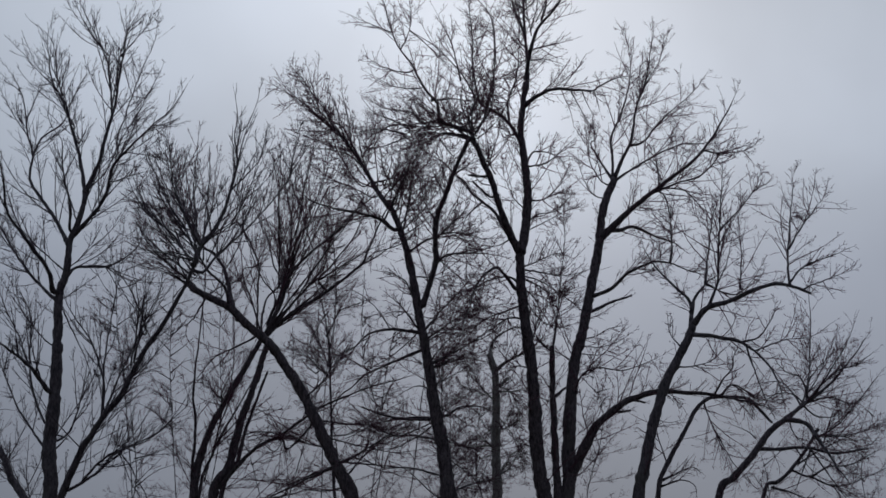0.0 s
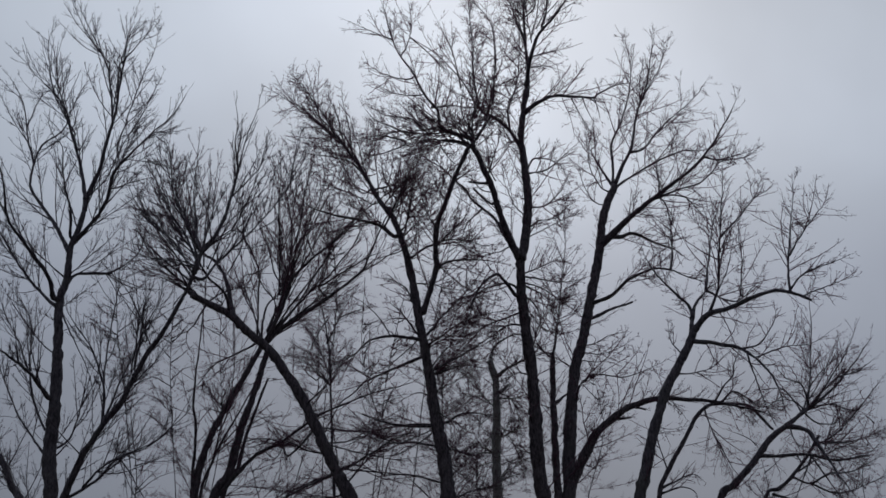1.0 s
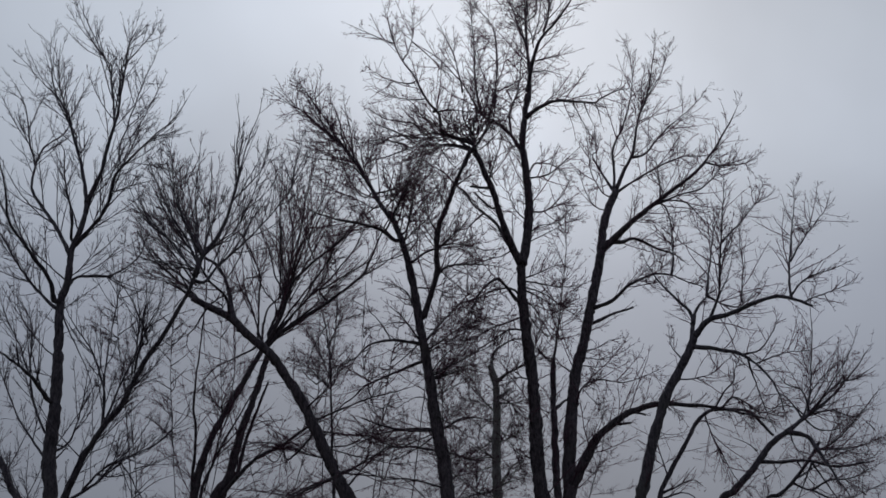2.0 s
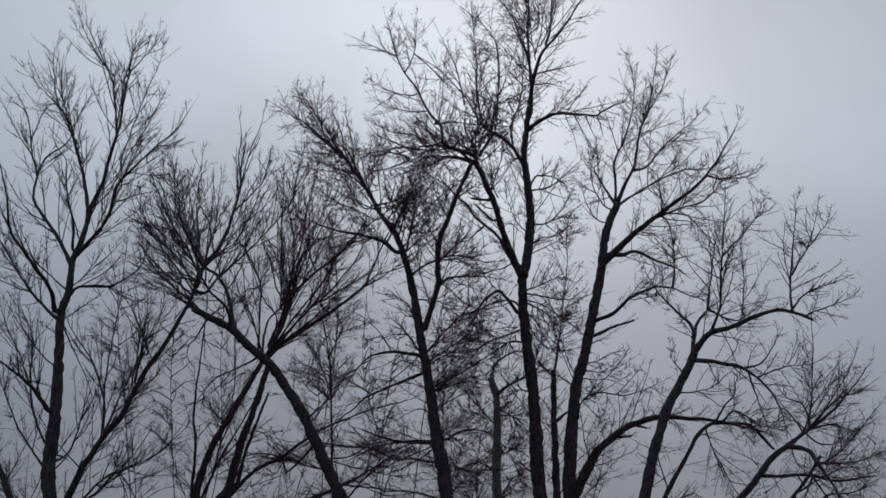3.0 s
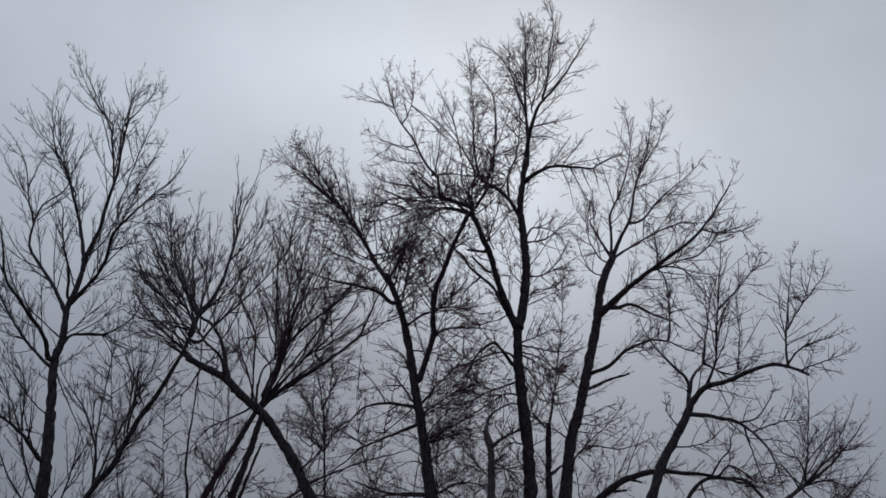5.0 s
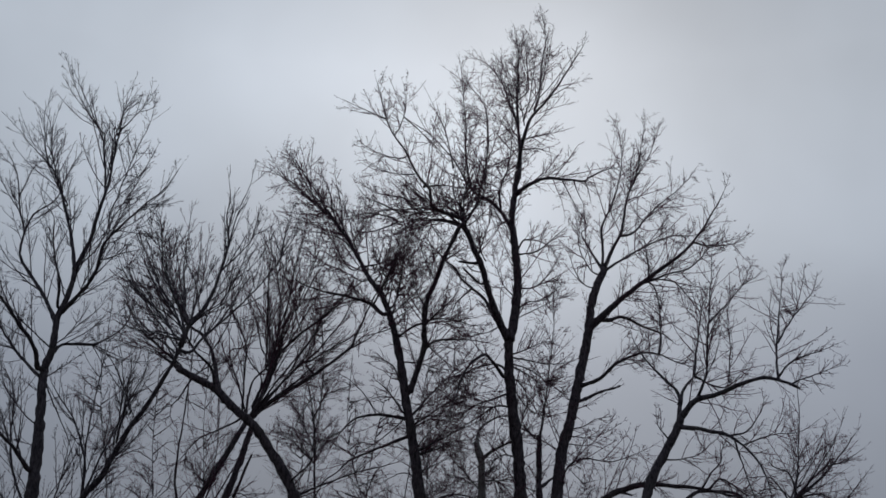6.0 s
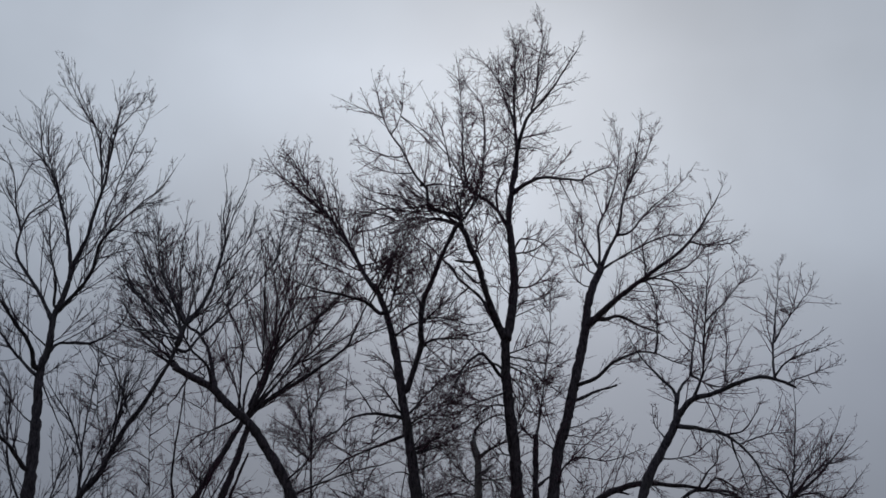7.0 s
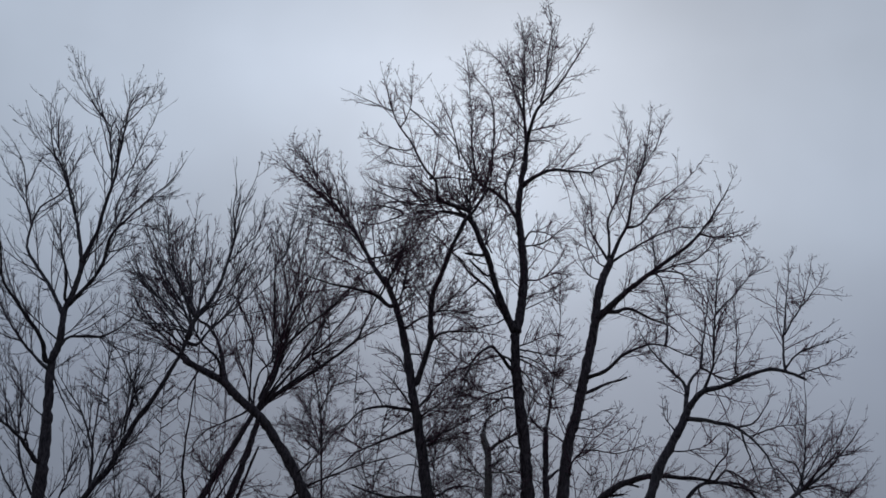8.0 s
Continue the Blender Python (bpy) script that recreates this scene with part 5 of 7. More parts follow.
limb(e, 'limb', 0.024, 0.010, 1.6, [(1.74, 38.00, 9.73), (2.23, 38.49, 9.17), (2.62, 39.04, 8.44), (2.76, 39.50, 7.77)], 0.9)

f = tree(17, "tallest leafless tree with several stems from one base", BARK_BROWN, TWIG_BROWN, lift=0.05, angle=44, bud=0.4, long=0.95, dense=1.12, curl=0.12, fine=1.08, mist=1.4)
limb(f, 'trunk', 0.988, 0.551, 0.2, [(3.31, 35.00, -0.15), (3.32, 35.00, 2.54), (3.32, 35.00, 5.65), (3.34, 35.00, 6.11), (3.33, 35.00, 6.27)])
limb(f, 'trunk', 0.234, 0.137, 0.35, [(3.34, 35.00, 6.01), (3.21, 34.98, 6.01), (2.93, 34.88, 6.73), (2.75, 34.71, 8.01), (2.68, 34.47, 9.78), (2.51, 34.25, 11.39), (2.36, 34.05, 12.82), (2.34, 33.90, 13.86), (2.34, 33.88, 13.96)])
limb(f, 'limb', 0.154, 0.090, 1, [(2.34, 33.90, 13.86), (2.42, 33.91, 14.01), (2.56, 33.97, 14.83), (2.63, 34.04, 15.90), (2.56, 34.11, 17.02), (2.48, 34.16, 17.82), (2.56, 34.23, 18.87), (2.69, 34.29, 19.82)])
limb(f, 'limb', 0.121, 0.077, 0.8, [(2.34, 33.90, 13.82), (2.14, 33.78, 14.18), (1.81, 33.43, 14.86), (1.51, 32.96, 15.66), (1.25, 32.67, 16.17), (1.06, 32.43, 16.58), (0.86, 32.27, 16.82)])
limb(f, 'limb', 0.134, 0.077, 0.6, [(3.34, 35.00, 6.01), (3.31, 35.00, 6.02), (3.37, 35.09, 6.67), (3.35, 35.27, 8.11), (3.36, 35.44, 9.50), (3.37, 35.57, 10.54), (3.41, 35.67, 11.36)])
limb(f, 'trunk', 0.225, 0.124, 0.35, [(3.34, 35.00, 6.02), (3.45, 35.02, 6.02), (3.70, 35.21, 6.97), (3.77, 35.41, 8.04), (3.92, 35.69, 9.56), (4.12, 35.94, 10.94), (4.49, 36.18, 12.26), (4.81, 36.43, 13.62), (5.12, 36.68, 14.96), (5.31, 36.89, 16.17), (5.58, 37.05, 17.05), (5.85, 37.16, 17.68)])
limb(f, 'limb', 0.028, 0.017, 1, [(3.37, 35.66, 11.27), (3.40, 35.68, 11.27), (3.67, 36.21, 12.78), (3.94, 36.80, 14.50), (4.05, 37.08, 15.33), (4.14, 37.56, 16.79), (4.39, 37.96, 18.03)])
limb(f, 'limb', 0.037, 0.016, 1, [(3.37, 35.66, 11.26), (3.27, 35.61, 11.25), (2.91, 35.29, 11.57), (2.70, 35.02, 11.90)])
limb(f, 'limb', 0.064, 0.032, 0.3, [(3.30, 35.48, 9.76), (3.44, 35.56, 9.78), (3.79, 35.80, 10.08)])
limb(f, 'limb', 0.123, 0.031, 1.1, [(5.19, 36.76, 15.33), (5.24, 36.73, 15.38), (5.61, 36.52, 15.67), (6.11, 36.25, 16.11), (6.73, 36.00, 16.57), (7.46, 35.70, 17.06), (8.05, 35.47, 17.46), (8.57, 35.21, 17.97), (8.97, 34.94, 18.53), (9.37, 34.63, 19.19), (9.57, 34.42, 19.66)])
limb(f, 'limb', 0.058, 0.019, 1.1, [(5.84, 37.16, 17.66), (5.79, 37.18, 17.69), (5.87, 37.45, 18.53), (5.91, 37.77, 19.53), (6.35, 38.12, 20.58), (6.77, 38.56, 21.96), (6.94, 38.90, 23.06), (6.93, 39.23, 24.20), (6.81, 39.44, 24.87)])
limb(f, 'limb', 0.071, 0.017, 1.1, [(5.85, 37.16, 17.68), (6.14, 37.07, 18.36), (6.43, 36.98, 18.92), (6.56, 36.91, 19.49), (6.70, 36.80, 20.29), (7.00, 36.70, 20.98), (7.20, 36.57, 21.91), (7.42, 36.40, 23.20)])
limb(f, 'limb', 0.048, 0.018, 1.1, [(6.41, 36.99, 18.88), (6.46, 37.02, 18.87), (6.93, 37.26, 19.11), (7.56, 37.75, 20.02), (8.13, 38.14, 20.71), (8.98, 38.67, 21.63), (9.61, 39.12, 22.52), (9.94, 39.38, 23.06)])
limb(f, 'limb', 0.057, 0.024, 1.1, [(5.83, 37.16, 17.65), (5.90, 37.20, 17.64), (6.54, 37.59, 18.23), (7.45, 38.12, 18.95), (8.50, 38.68, 19.65), (9.68, 39.25, 20.04), (10.27, 39.61, 20.67)])
limb(f, 'limb', 0.057, 0.023, 1, [(5.79, 37.18, 17.69), (5.77, 37.20, 17.70), (5.54, 37.51, 18.31), (5.33, 37.81, 18.94), (5.21, 38.03, 19.41), (5.47, 38.22, 19.75), (5.21, 38.61, 20.57)])
limb(f, 'limb', 0.085, 0.034, 1.1, [(5.41, 36.66, 15.60), (5.99, 36.96, 15.74), (6.41, 37.19, 15.94), (7.17, 37.62, 15.76), (7.88, 37.99, 15.67), (8.36, 38.29, 15.43)])
limb(f, 'limb', 0.046, 0.015, 1, [(6.94, 35.96, 16.78), (6.99, 35.91, 16.68), (7.59, 35.46, 16.78), (8.23, 35.00, 16.81), (8.58, 34.65, 17.04), (8.75, 34.40, 17.26), (9.52, 33.76, 17.41)])
limb(f, 'limb', 0.037, 0.017, 1, [(7.10, 35.90, 16.85), (7.18, 36.33, 17.79), (7.19, 36.88, 18.99)])
limb(f, 'limb', 0.037, 0.017, 1, [(6.61, 36.10, 16.59), (6.65, 36.13, 16.55), (7.26, 36.48, 16.92), (7.56, 36.83, 16.49), (7.73, 37.48, 15.59), (7.63, 38.23, 14.54)])
limb(f, 'limb', 0.037, 0.015, 1, [(7.15, 35.79, 16.71), (7.13, 35.77, 16.74), (7.76, 35.34, 16.50), (8.14, 34.93, 15.83), (8.59, 34.45, 15.10)])
limb(f, 'limb', 0.036, 0.016, 1, [(8.47, 35.26, 17.88), (9.18, 35.63, 17.94), (10.17, 36.14, 18.29), (10.73, 36.48, 18.80)])
limb(f, 'limb', 0.028, 0.017, 0.75, [(7.00, 36.70, 20.98), (7.78, 37.44, 22.52), (8.08, 38.03, 23.90)])
limb(f, 'limb', 0.075, 0.025, 1, [(4.66, 36.37, 13.29), (4.84, 36.26, 13.20), (5.41, 35.86, 13.36), (5.87, 35.44, 13.70), (6.51, 34.97, 13.86), (7.03, 34.61, 13.73), (7.52, 34.22, 13.34), (8.01, 33.86, 13.08)])
limb(f, 'limb', 0.036, 0.016, 1, [(7.03, 34.61, 13.73), (7.17, 34.84, 14.40), (7.26, 35.23, 15.52), (7.50, 35.59, 16.55)])
limb(f, 'limb', 0.065, 0.036, 0.2, [(4.50, 36.27, 12.75), (4.78, 36.43, 12.72), (5.42, 36.80, 13.13), (6.23, 37.25, 13.54)])
limb(f, 'limb', 0.037, 0.015, 1, [(3.96, 35.75, 9.88), (4.06, 35.66, 9.85), (4.19, 35.20, 10.29), (4.63, 34.75, 10.44), (5.30, 34.13, 10.22), (5.87, 33.56, 10.26), (6.35, 33.02, 10.41)])
limb(f, 'limb', 0.177, 0.030, 0.8, [(3.72, 35.28, 7.36), (3.78, 35.26, 7.35), (4.46, 34.89, 8.52), (4.66, 34.80, 8.78), (5.32, 34.57, 9.31), (5.87, 34.40, 9.51), (6.41, 34.24, 9.60), (7.21, 34.02, 9.49), (7.99, 33.80, 9.37), (8.58, 33.62, 9.19), (9.17, 33.44, 9.01), (9.56, 33.31, 8.70)])
limb(f, 'limb', 0.054, 0.033, 0.2, [(4.99, 34.68, 9.06), (5.60, 34.91, 9.17)])
limb(f, 'limb', 0.044, 0.031, 0.3, [(5.55, 34.49, 9.41), (5.94, 34.32, 9.28)])
limb(f, 'limb', 0.078, 0.025, 0.75, [(2.69, 34.29, 19.82), (2.72, 34.32, 19.62), (2.79, 34.45, 20.64), (2.74, 34.57, 21.69), (2.72, 34.74, 23.04), (2.79, 34.94, 24.72), (2.64, 35.10, 26.02)])
limb(f, 'limb', 0.080, 0.024, 0.75, [(2.75, 34.37, 20.01), (2.69, 34.35, 20.00), (2.85, 33.90, 20.82), (3.07, 33.57, 21.39), (3.76, 33.04, 22.10), (4.54, 32.28, 23.15), (4.76, 32.02, 23.51)])
limb(f, 'limb', 0.043, 0.016, 0.75, [(3.26, 33.43, 21.59), (3.19, 33.48, 21.67), (3.39, 33.88, 22.53), (3.52, 34.50, 23.94), (3.79, 35.31, 25.80), (3.70, 35.96, 27.36)])
limb(f, 'limb', 0.027, 0.016, 0.75, [(2.73, 34.71, 22.76), (3.13, 35.09, 23.52), (3.15, 35.87, 25.35), (3.34, 36.52, 26.89)])
limb(f, 'limb', 0.045, 0.016, 0.83, [(2.74, 34.57, 21.69), (2.52, 35.05, 22.71), (2.23, 35.69, 24.13), (1.68, 36.25, 25.27), (1.00, 36.67, 25.73)])
limb(f, 'limb', 0.079, 0.024, 1, [(2.60, 34.23, 18.93), (3.00, 33.87, 19.14), (3.49, 33.52, 19.18), (3.86, 33.26, 19.05), (4.64, 32.72, 18.71), (4.74, 32.62, 18.77), (5.28, 32.17, 18.86), (5.71, 31.85, 18.74)])
limb(f, 'limb', 0.044, 0.016, 1, [(2.58, 34.09, 16.73), (2.61, 34.11, 16.74), (2.85, 34.44, 17.39), (3.44, 34.78, 17.55), (3.87, 35.09, 17.35), (4.16, 35.46, 16.95)])
limb(f, 'limb', 0.035, 0.015, 1, [(2.63, 34.14, 16.80), (2.66, 34.12, 16.78), (3.13, 33.80, 16.72), (3.60, 33.41, 16.92), (4.15, 32.84, 17.30)])
limb(f, 'limb', 0.035, 0.016, 1, [(2.61, 34.02, 15.61), (2.68, 34.06, 15.62), (3.15, 34.33, 15.75), (3.71, 34.77, 16.43), (4.08, 35.15, 17.15)])
limb(f, 'limb', 0.062, 0.022, 1, [(2.49, 34.16, 17.81), (2.40, 34.19, 17.81), (2.10, 34.39, 18.44), (1.61, 34.62, 19.01), (1.20, 34.78, 19.38), (1.02, 35.16, 20.74), (1.01, 35.56, 22.20), (0.95, 35.85, 23.27), (0.82, 36.40, 25.34)])
limb(f, 'limb', 0.036, 0.015, 0.75, [(1.19, 34.81, 19.48), (1.13, 34.79, 19.46), (0.68, 34.41, 20.08), (0.36, 34.18, 20.42), (-0.29, 33.79, 20.90), (-1.03, 33.40, 21.24), (-1.45, 33.13, 21.55)])
limb(f, 'limb', 0.036, 0.017, 0.75, [(1.44, 34.69, 19.18), (1.67, 35.28, 20.45), (1.81, 36.09, 22.28), (1.61, 36.85, 24.03), (0.80, 37.56, 25.39), (0.20, 37.98, 26.14)])
limb(f, 'limb', 0.044, 0.017, 1, [(2.09, 34.40, 18.45), (2.13, 34.42, 18.49), (2.13, 34.85, 19.40), (2.43, 35.38, 20.53), (2.65, 36.12, 22.20), (2.65, 36.87, 23.94)])
limb(f, 'limb', 0.066, 0.023, 1, [(0.91, 32.27, 16.82), (0.83, 32.19, 17.04), (0.28, 32.03, 17.16), (-0.11, 31.90, 17.30), (-0.17, 31.75, 17.76), (-0.62, 31.53, 18.27), (-0.92, 31.32, 18.80), (-1.27, 31.13, 19.24), (-1.53, 30.93, 19.77), (-1.74, 30.66, 20.49), (-1.90, 30.48, 20.94)])
limb(f, 'limb', 0.024, 0.012, 0.75, [(-1.27, 31.13, 19.24), (-1.02, 31.62, 20.20), (-1.02, 32.15, 21.32), (-1.15, 32.54, 22.16)])
limb(f, 'limb', 0.024, 0.012, 0.75, [(-1.02, 31.62, 20.20), (-0.47, 32.14, 19.95), (0.14, 32.72, 19.61), (0.56, 33.17, 19.29)])
limb(f, 'limb', 0.024, 0.011, 0.75, [(-1.52, 30.94, 19.72), (-2.14, 31.38, 20.24), (-2.79, 31.84, 20.84), (-3.17, 32.09, 21.16)])
limb(f, 'limb', 0.024, 0.012, 1, [(-0.87, 31.36, 18.71), (-1.11, 31.53, 18.69), (-1.82, 32.01, 19.15), (-2.47, 32.49, 19.85)])
limb(f, 'limb', 0.026, 0.011, 0.75, [(0.56, 33.17, 19.29), (0.33, 32.43, 20.02), (0.01, 31.87, 20.49), (-0.41, 31.21, 20.99)])
limb(f, 'limb', 0.024, 0.011, 1, [(-0.60, 31.54, 18.25), (-0.71, 31.45, 18.12), (-1.45, 30.93, 17.93), (-2.27, 30.25, 18.06)])
limb(f, 'limb', 0.050, 0.012, 1.4, [(0.89, 32.25, 16.88), (0.83, 32.29, 16.88), (0.20, 32.75, 17.55), (-0.50, 33.25, 17.89), (-1.12, 33.65, 17.93), (-1.49, 33.88, 17.92), (-1.89, 34.14, 18.01)])
limb(f, 'limb', 0.036, 0.012, 1, [(0.83, 32.29, 16.88), (0.81, 32.25, 16.81), (0.05, 31.74, 16.77), (-0.61, 31.30, 16.56), (-0.96, 30.88, 15.86), (-1.03, 30.47, 15.08)])
limb(f, 'limb', 0.034, 0.015, 1.7, [(-0.55, 33.25, 17.82), (-1.05, 33.53, 18.40), (-1.88, 33.87, 18.69), (-2.52, 34.19, 19.30)], 0.5)
limb(f, 'limb', 0.034, 0.016, 1.7, [(-0.85, 33.45, 17.81), (-1.57, 34.04, 18.21), (-2.21, 34.61, 18.15), (-3.00, 35.26, 18.80)], 0.5)
limb(f, 'limb', 0.033, 0.015, 1.1, [(0.84, 32.20, 17.04), (0.86, 32.21, 17.05), (0.77, 32.50, 17.62), (0.97, 32.88, 18.36), (1.27, 33.35, 19.30)])
limb(f, 'limb', 0.025, 0.015, 1.1, [(0.86, 32.21, 17.05), (1.16, 32.50, 17.52), (1.42, 32.95, 18.42), (1.89, 33.36, 19.10)])
limb(f, 'limb', 0.042, 0.032, 0.2, [(1.43, 32.81, 15.92), (1.32, 32.86, 15.90), (0.78, 33.10, 16.03)])
limb(f, 'limb', 0.043, 0.032, 0.2, [(1.70, 33.10, 15.41), (1.45, 33.22, 15.37), (1.12, 33.41, 15.74), (0.93, 33.53, 16.00)])
limb(f, 'limb', 0.070, 0.035, 0.8, [(2.28, 33.89, 13.90), (2.25, 33.91, 13.90), (1.93, 34.38, 14.75), (1.66, 34.75, 15.44), (1.23, 35.13, 16.03), (0.88, 35.42, 16.48), (0.73, 35.64, 16.91), (0.37, 35.91, 17.31), (0.05, 36.21, 17.85), (-0.49, 36.58, 18.37), (-0.71, 36.72, 18.56)])
limb(f, 'limb', 0.036, 0.021, 0.8, [(1.25, 35.11, 15.99), (1.23, 35.13, 15.97), (0.77, 35.54, 15.64), (0.57, 35.88, 15.22)])
limb(f, 'limb', 0.037, 0.016, 1, [(0.37, 35.91, 17.31), (0.91, 36.28, 17.83), (1.24, 36.49, 18.10)])
limb(f, 'limb', 0.061, 0.018, 1.3, [(2.32, 34.06, 12.73), (2.18, 33.95, 12.69), (1.86, 33.54, 12.95), (1.61, 33.25, 13.11), (1.36, 33.03, 12.93), (1.02, 32.62, 12.45), (0.77, 32.01, 11.58), (0.57, 31.41, 10.75), (0.60, 31.00, 10.18)])
limb(f, 'limb', 0.026, 0.013, 1.2, [(2.32, 34.05, 12.82), (2.35, 34.07, 12.83), (2.87, 34.50, 12.46), (3.08, 34.94, 11.88), (3.82, 35.36, 12.11)])
limb(f, 'limb', 0.042, 0.024, 0.8, [(0.73, 32.38, 16.99), (0.27, 32.58, 17.18), (-0.13, 32.75, 17.23), (0.16, 33.01, 16.82), (0.48, 33.20, 16.59)])
limb(f, 'limb', 0.034, 0.015, 1, [(-0.29, 31.69, 17.89), (-0.35, 31.73, 17.86), (0.22, 31.98, 18.05), (0.96, 32.30, 18.16), (1.20, 32.48, 18.61)])
limb(f, 'limb', 0.042, 0.016, 1, [(0.84, 32.21, 17.01), (0.90, 32.31, 17.81), (0.96, 32.38, 18.29), (0.86, 32.47, 18.99), (0.89, 32.52, 19.41)])
limb(f, 'limb', 0.035, 0.015, 1, [(0.88, 32.23, 17.08), (0.95, 32.19, 17.00), (1.39, 31.81, 17.56), (1.50, 31.47, 18.14), (1.47, 31.22, 18.57)])
limb(f, 'limb', 0.034, 0.016, 1, [(0.21, 32.01, 17.18), (0.33, 32.17, 17.49), (0.74, 32.51, 17.97), (1.21, 32.85, 18.41), (1.58, 33.18, 18.97)])
limb(f, 'limb', 0.031, 0.015, 1, [(0.87, 32.25, 17.34), (0.55, 31.79, 17.74), (0.60, 31.21, 18.31)])
limb(f, 'limb', 0.031, 0.016, 1.2, [(1.29, 32.87, 15.90), (1.30, 32.89, 15.95), (1.56, 33.28, 17.01), (1.76, 33.56, 17.78), (1.78, 33.80, 18.50)])
limb(f, 'limb', 0.032, 0.017, 1.4, [(-1.28, 33.75, 17.75), (-1.75, 34.04, 18.02), (-2.37, 34.41, 18.19), (-3.00, 34.78, 18.24)], 0.5)
limb(f, 'limb', 0.032, 0.015, 1.4, [(-1.06, 33.59, 17.80), (-1.07, 33.57, 17.82), (-1.53, 33.22, 17.94), (-2.10, 32.81, 18.00), (-2.48, 32.39, 18.30)], 0.5)
limb(f, 'limb', 0.032, 0.017, 1.4, [(-1.28, 33.75, 17.75), (-1.20, 33.85, 17.66), (-1.93, 34.33, 17.56), (-2.62, 34.74, 17.68)], 0.5)
limb(f, 'limb', 0.032, 0.016, 1.2, [(-0.42, 33.17, 17.79), (-0.78, 33.51, 18.35), (-0.97, 33.86, 19.06)], 0.5)
limb(f, 'limb', 0.022, 0.012, 0.8, [(4.16, 36.01, 11.32), (4.22, 35.98, 11.30), (4.36, 35.85, 11.42), (4.86, 35.53, 11.28), (5.41, 35.15, 11.38), (5.86, 34.78, 11.63)])
limb(f, 'limb', 0.022, 0.013, 0.8, [(4.11, 35.96, 11.04), (4.33, 36.11, 11.23), (5.09, 36.52, 11.34), (6.02, 37.07, 11.97)])
limb(f, 'limb', 0.021, 0.013, 0.8, [(4.24, 36.08, 11.70), (4.29, 36.06, 11.68), (4.73, 35.88, 11.74), (5.21, 35.65, 11.93), (5.68, 35.45, 11.98)])
limb(f, 'limb', 0.035, 0.015, 1, [(7.90, 33.82, 9.38), (7.90, 33.80, 9.42), (8.13, 33.44, 9.81), (8.33, 33.20, 10.03), (8.34, 32.96, 10.34), (8.49, 32.68, 10.64)])
limb(f, 'limb', 0.035, 0.016, 1.3, [(8.08, 33.77, 9.37), (8.56, 34.09, 9.77), (9.52, 34.67, 9.43), (10.36, 35.15, 9.93), (10.94, 35.45, 10.05)])
limb(f, 'limb', 0.027, 0.016, 1.2, [(4.32, 32.94, 18.85), (4.33, 32.97, 18.82), (4.52, 33.27, 18.53), (4.76, 33.58, 18.23)], 0.5)
limb(f, 'limb', 0.028, 0.015, 1.2, [(4.03, 33.14, 18.98), (4.02, 33.09, 18.86), (4.19, 32.73, 18.15), (4.45, 32.28, 17.32)], 0.5)
limb(f, 'limb', 0.023, 0.016, 1.3, [(4.64, 32.71, 18.72), (4.80, 32.97, 18.47), (4.89, 33.22, 18.20)])
limb(f, 'limb', 0.027, 0.016, 1.7, [(0.12, 31.98, 17.21), (0.10, 32.01, 17.19), (-0.58, 32.46, 17.29), (-1.37, 32.98, 17.31)], 0.5)
limb(f, 'limb', 0.024, 0.015, 1.7, [(-0.06, 32.94, 17.61), (-0.07, 32.89, 17.50), (-0.66, 32.45, 16.97), (-1.16, 32.04, 16.40)], 0.5)
limb(f, 'limb', 0.023, 0.016, 1.7, [(-0.24, 32.24, 17.24), (-0.84, 32.49, 17.37), (-1.45, 32.77, 17.69)], 0.5)
limb(f, 'limb', 0.023, 0.016, 1.7, [(-0.42, 32.35, 17.27), (-0.41, 32.36, 17.21), (-0.75, 32.45, 16.78), (-0.83, 32.51, 16.34)], 0.5)
limb(f, 'limb', 0.023, 0.016, 1.4, [(-0.58, 32.38, 17.31), (-0.85, 32.78, 17.89), (-1.04, 33.14, 18.46)], 0.5)
limb(f, 'limb', 0.023, 0.014, 1.3, [(0.98, 32.16, 17.05), (1.03, 32.20, 17.03), (1.31, 32.66, 17.92), (1.49, 33.17, 18.96), (1.56, 33.67, 20.04)])
limb(f, 'limb', 0.023, 0.013, 1.3, [(0.95, 32.19, 17.00), (0.95, 32.15, 16.92), (0.27, 31.49, 17.34), (0.02, 31.02, 17.75)])
limb(f, 'limb', 0.025, 0.015, 1.3, [(2.31, 34.25, 18.00), (2.18, 34.31, 17.95), (1.93, 34.54, 18.56), (1.77, 34.76, 19.18)])
limb(f, 'limb', 0.024, 0.017, 0.9, [(2.53, 33.95, 14.57), (2.62, 33.99, 14.58), (3.08, 34.19, 14.90), (3.83, 34.52, 15.41), (4.40, 34.76, 15.70)])
limb(f, 'limb', 0.032, 0.016, 0.9, [(2.31, 34.01, 13.09), (2.49, 33.93, 13.06), (2.98, 33.71, 12.81), (3.45, 33.46, 12.37), (3.91, 33.21, 11.94)])
limb(f, 'limb', 0.032, 0.017, 0.9, [(2.31, 33.98, 13.29), (2.51, 34.06, 13.32), (3.22, 34.35, 13.29), (3.76, 34.56, 13.33), (4.50, 34.85, 13.55)])
limb(f, 'limb', 0.041, 0.021, 0.9, [(2.31, 34.04, 12.91), (2.24, 34.07, 12.92), (2.00, 34.19, 13.15), (1.32, 34.48, 13.10), (0.97, 34.65, 12.94), (0.49, 34.86, 12.82)])
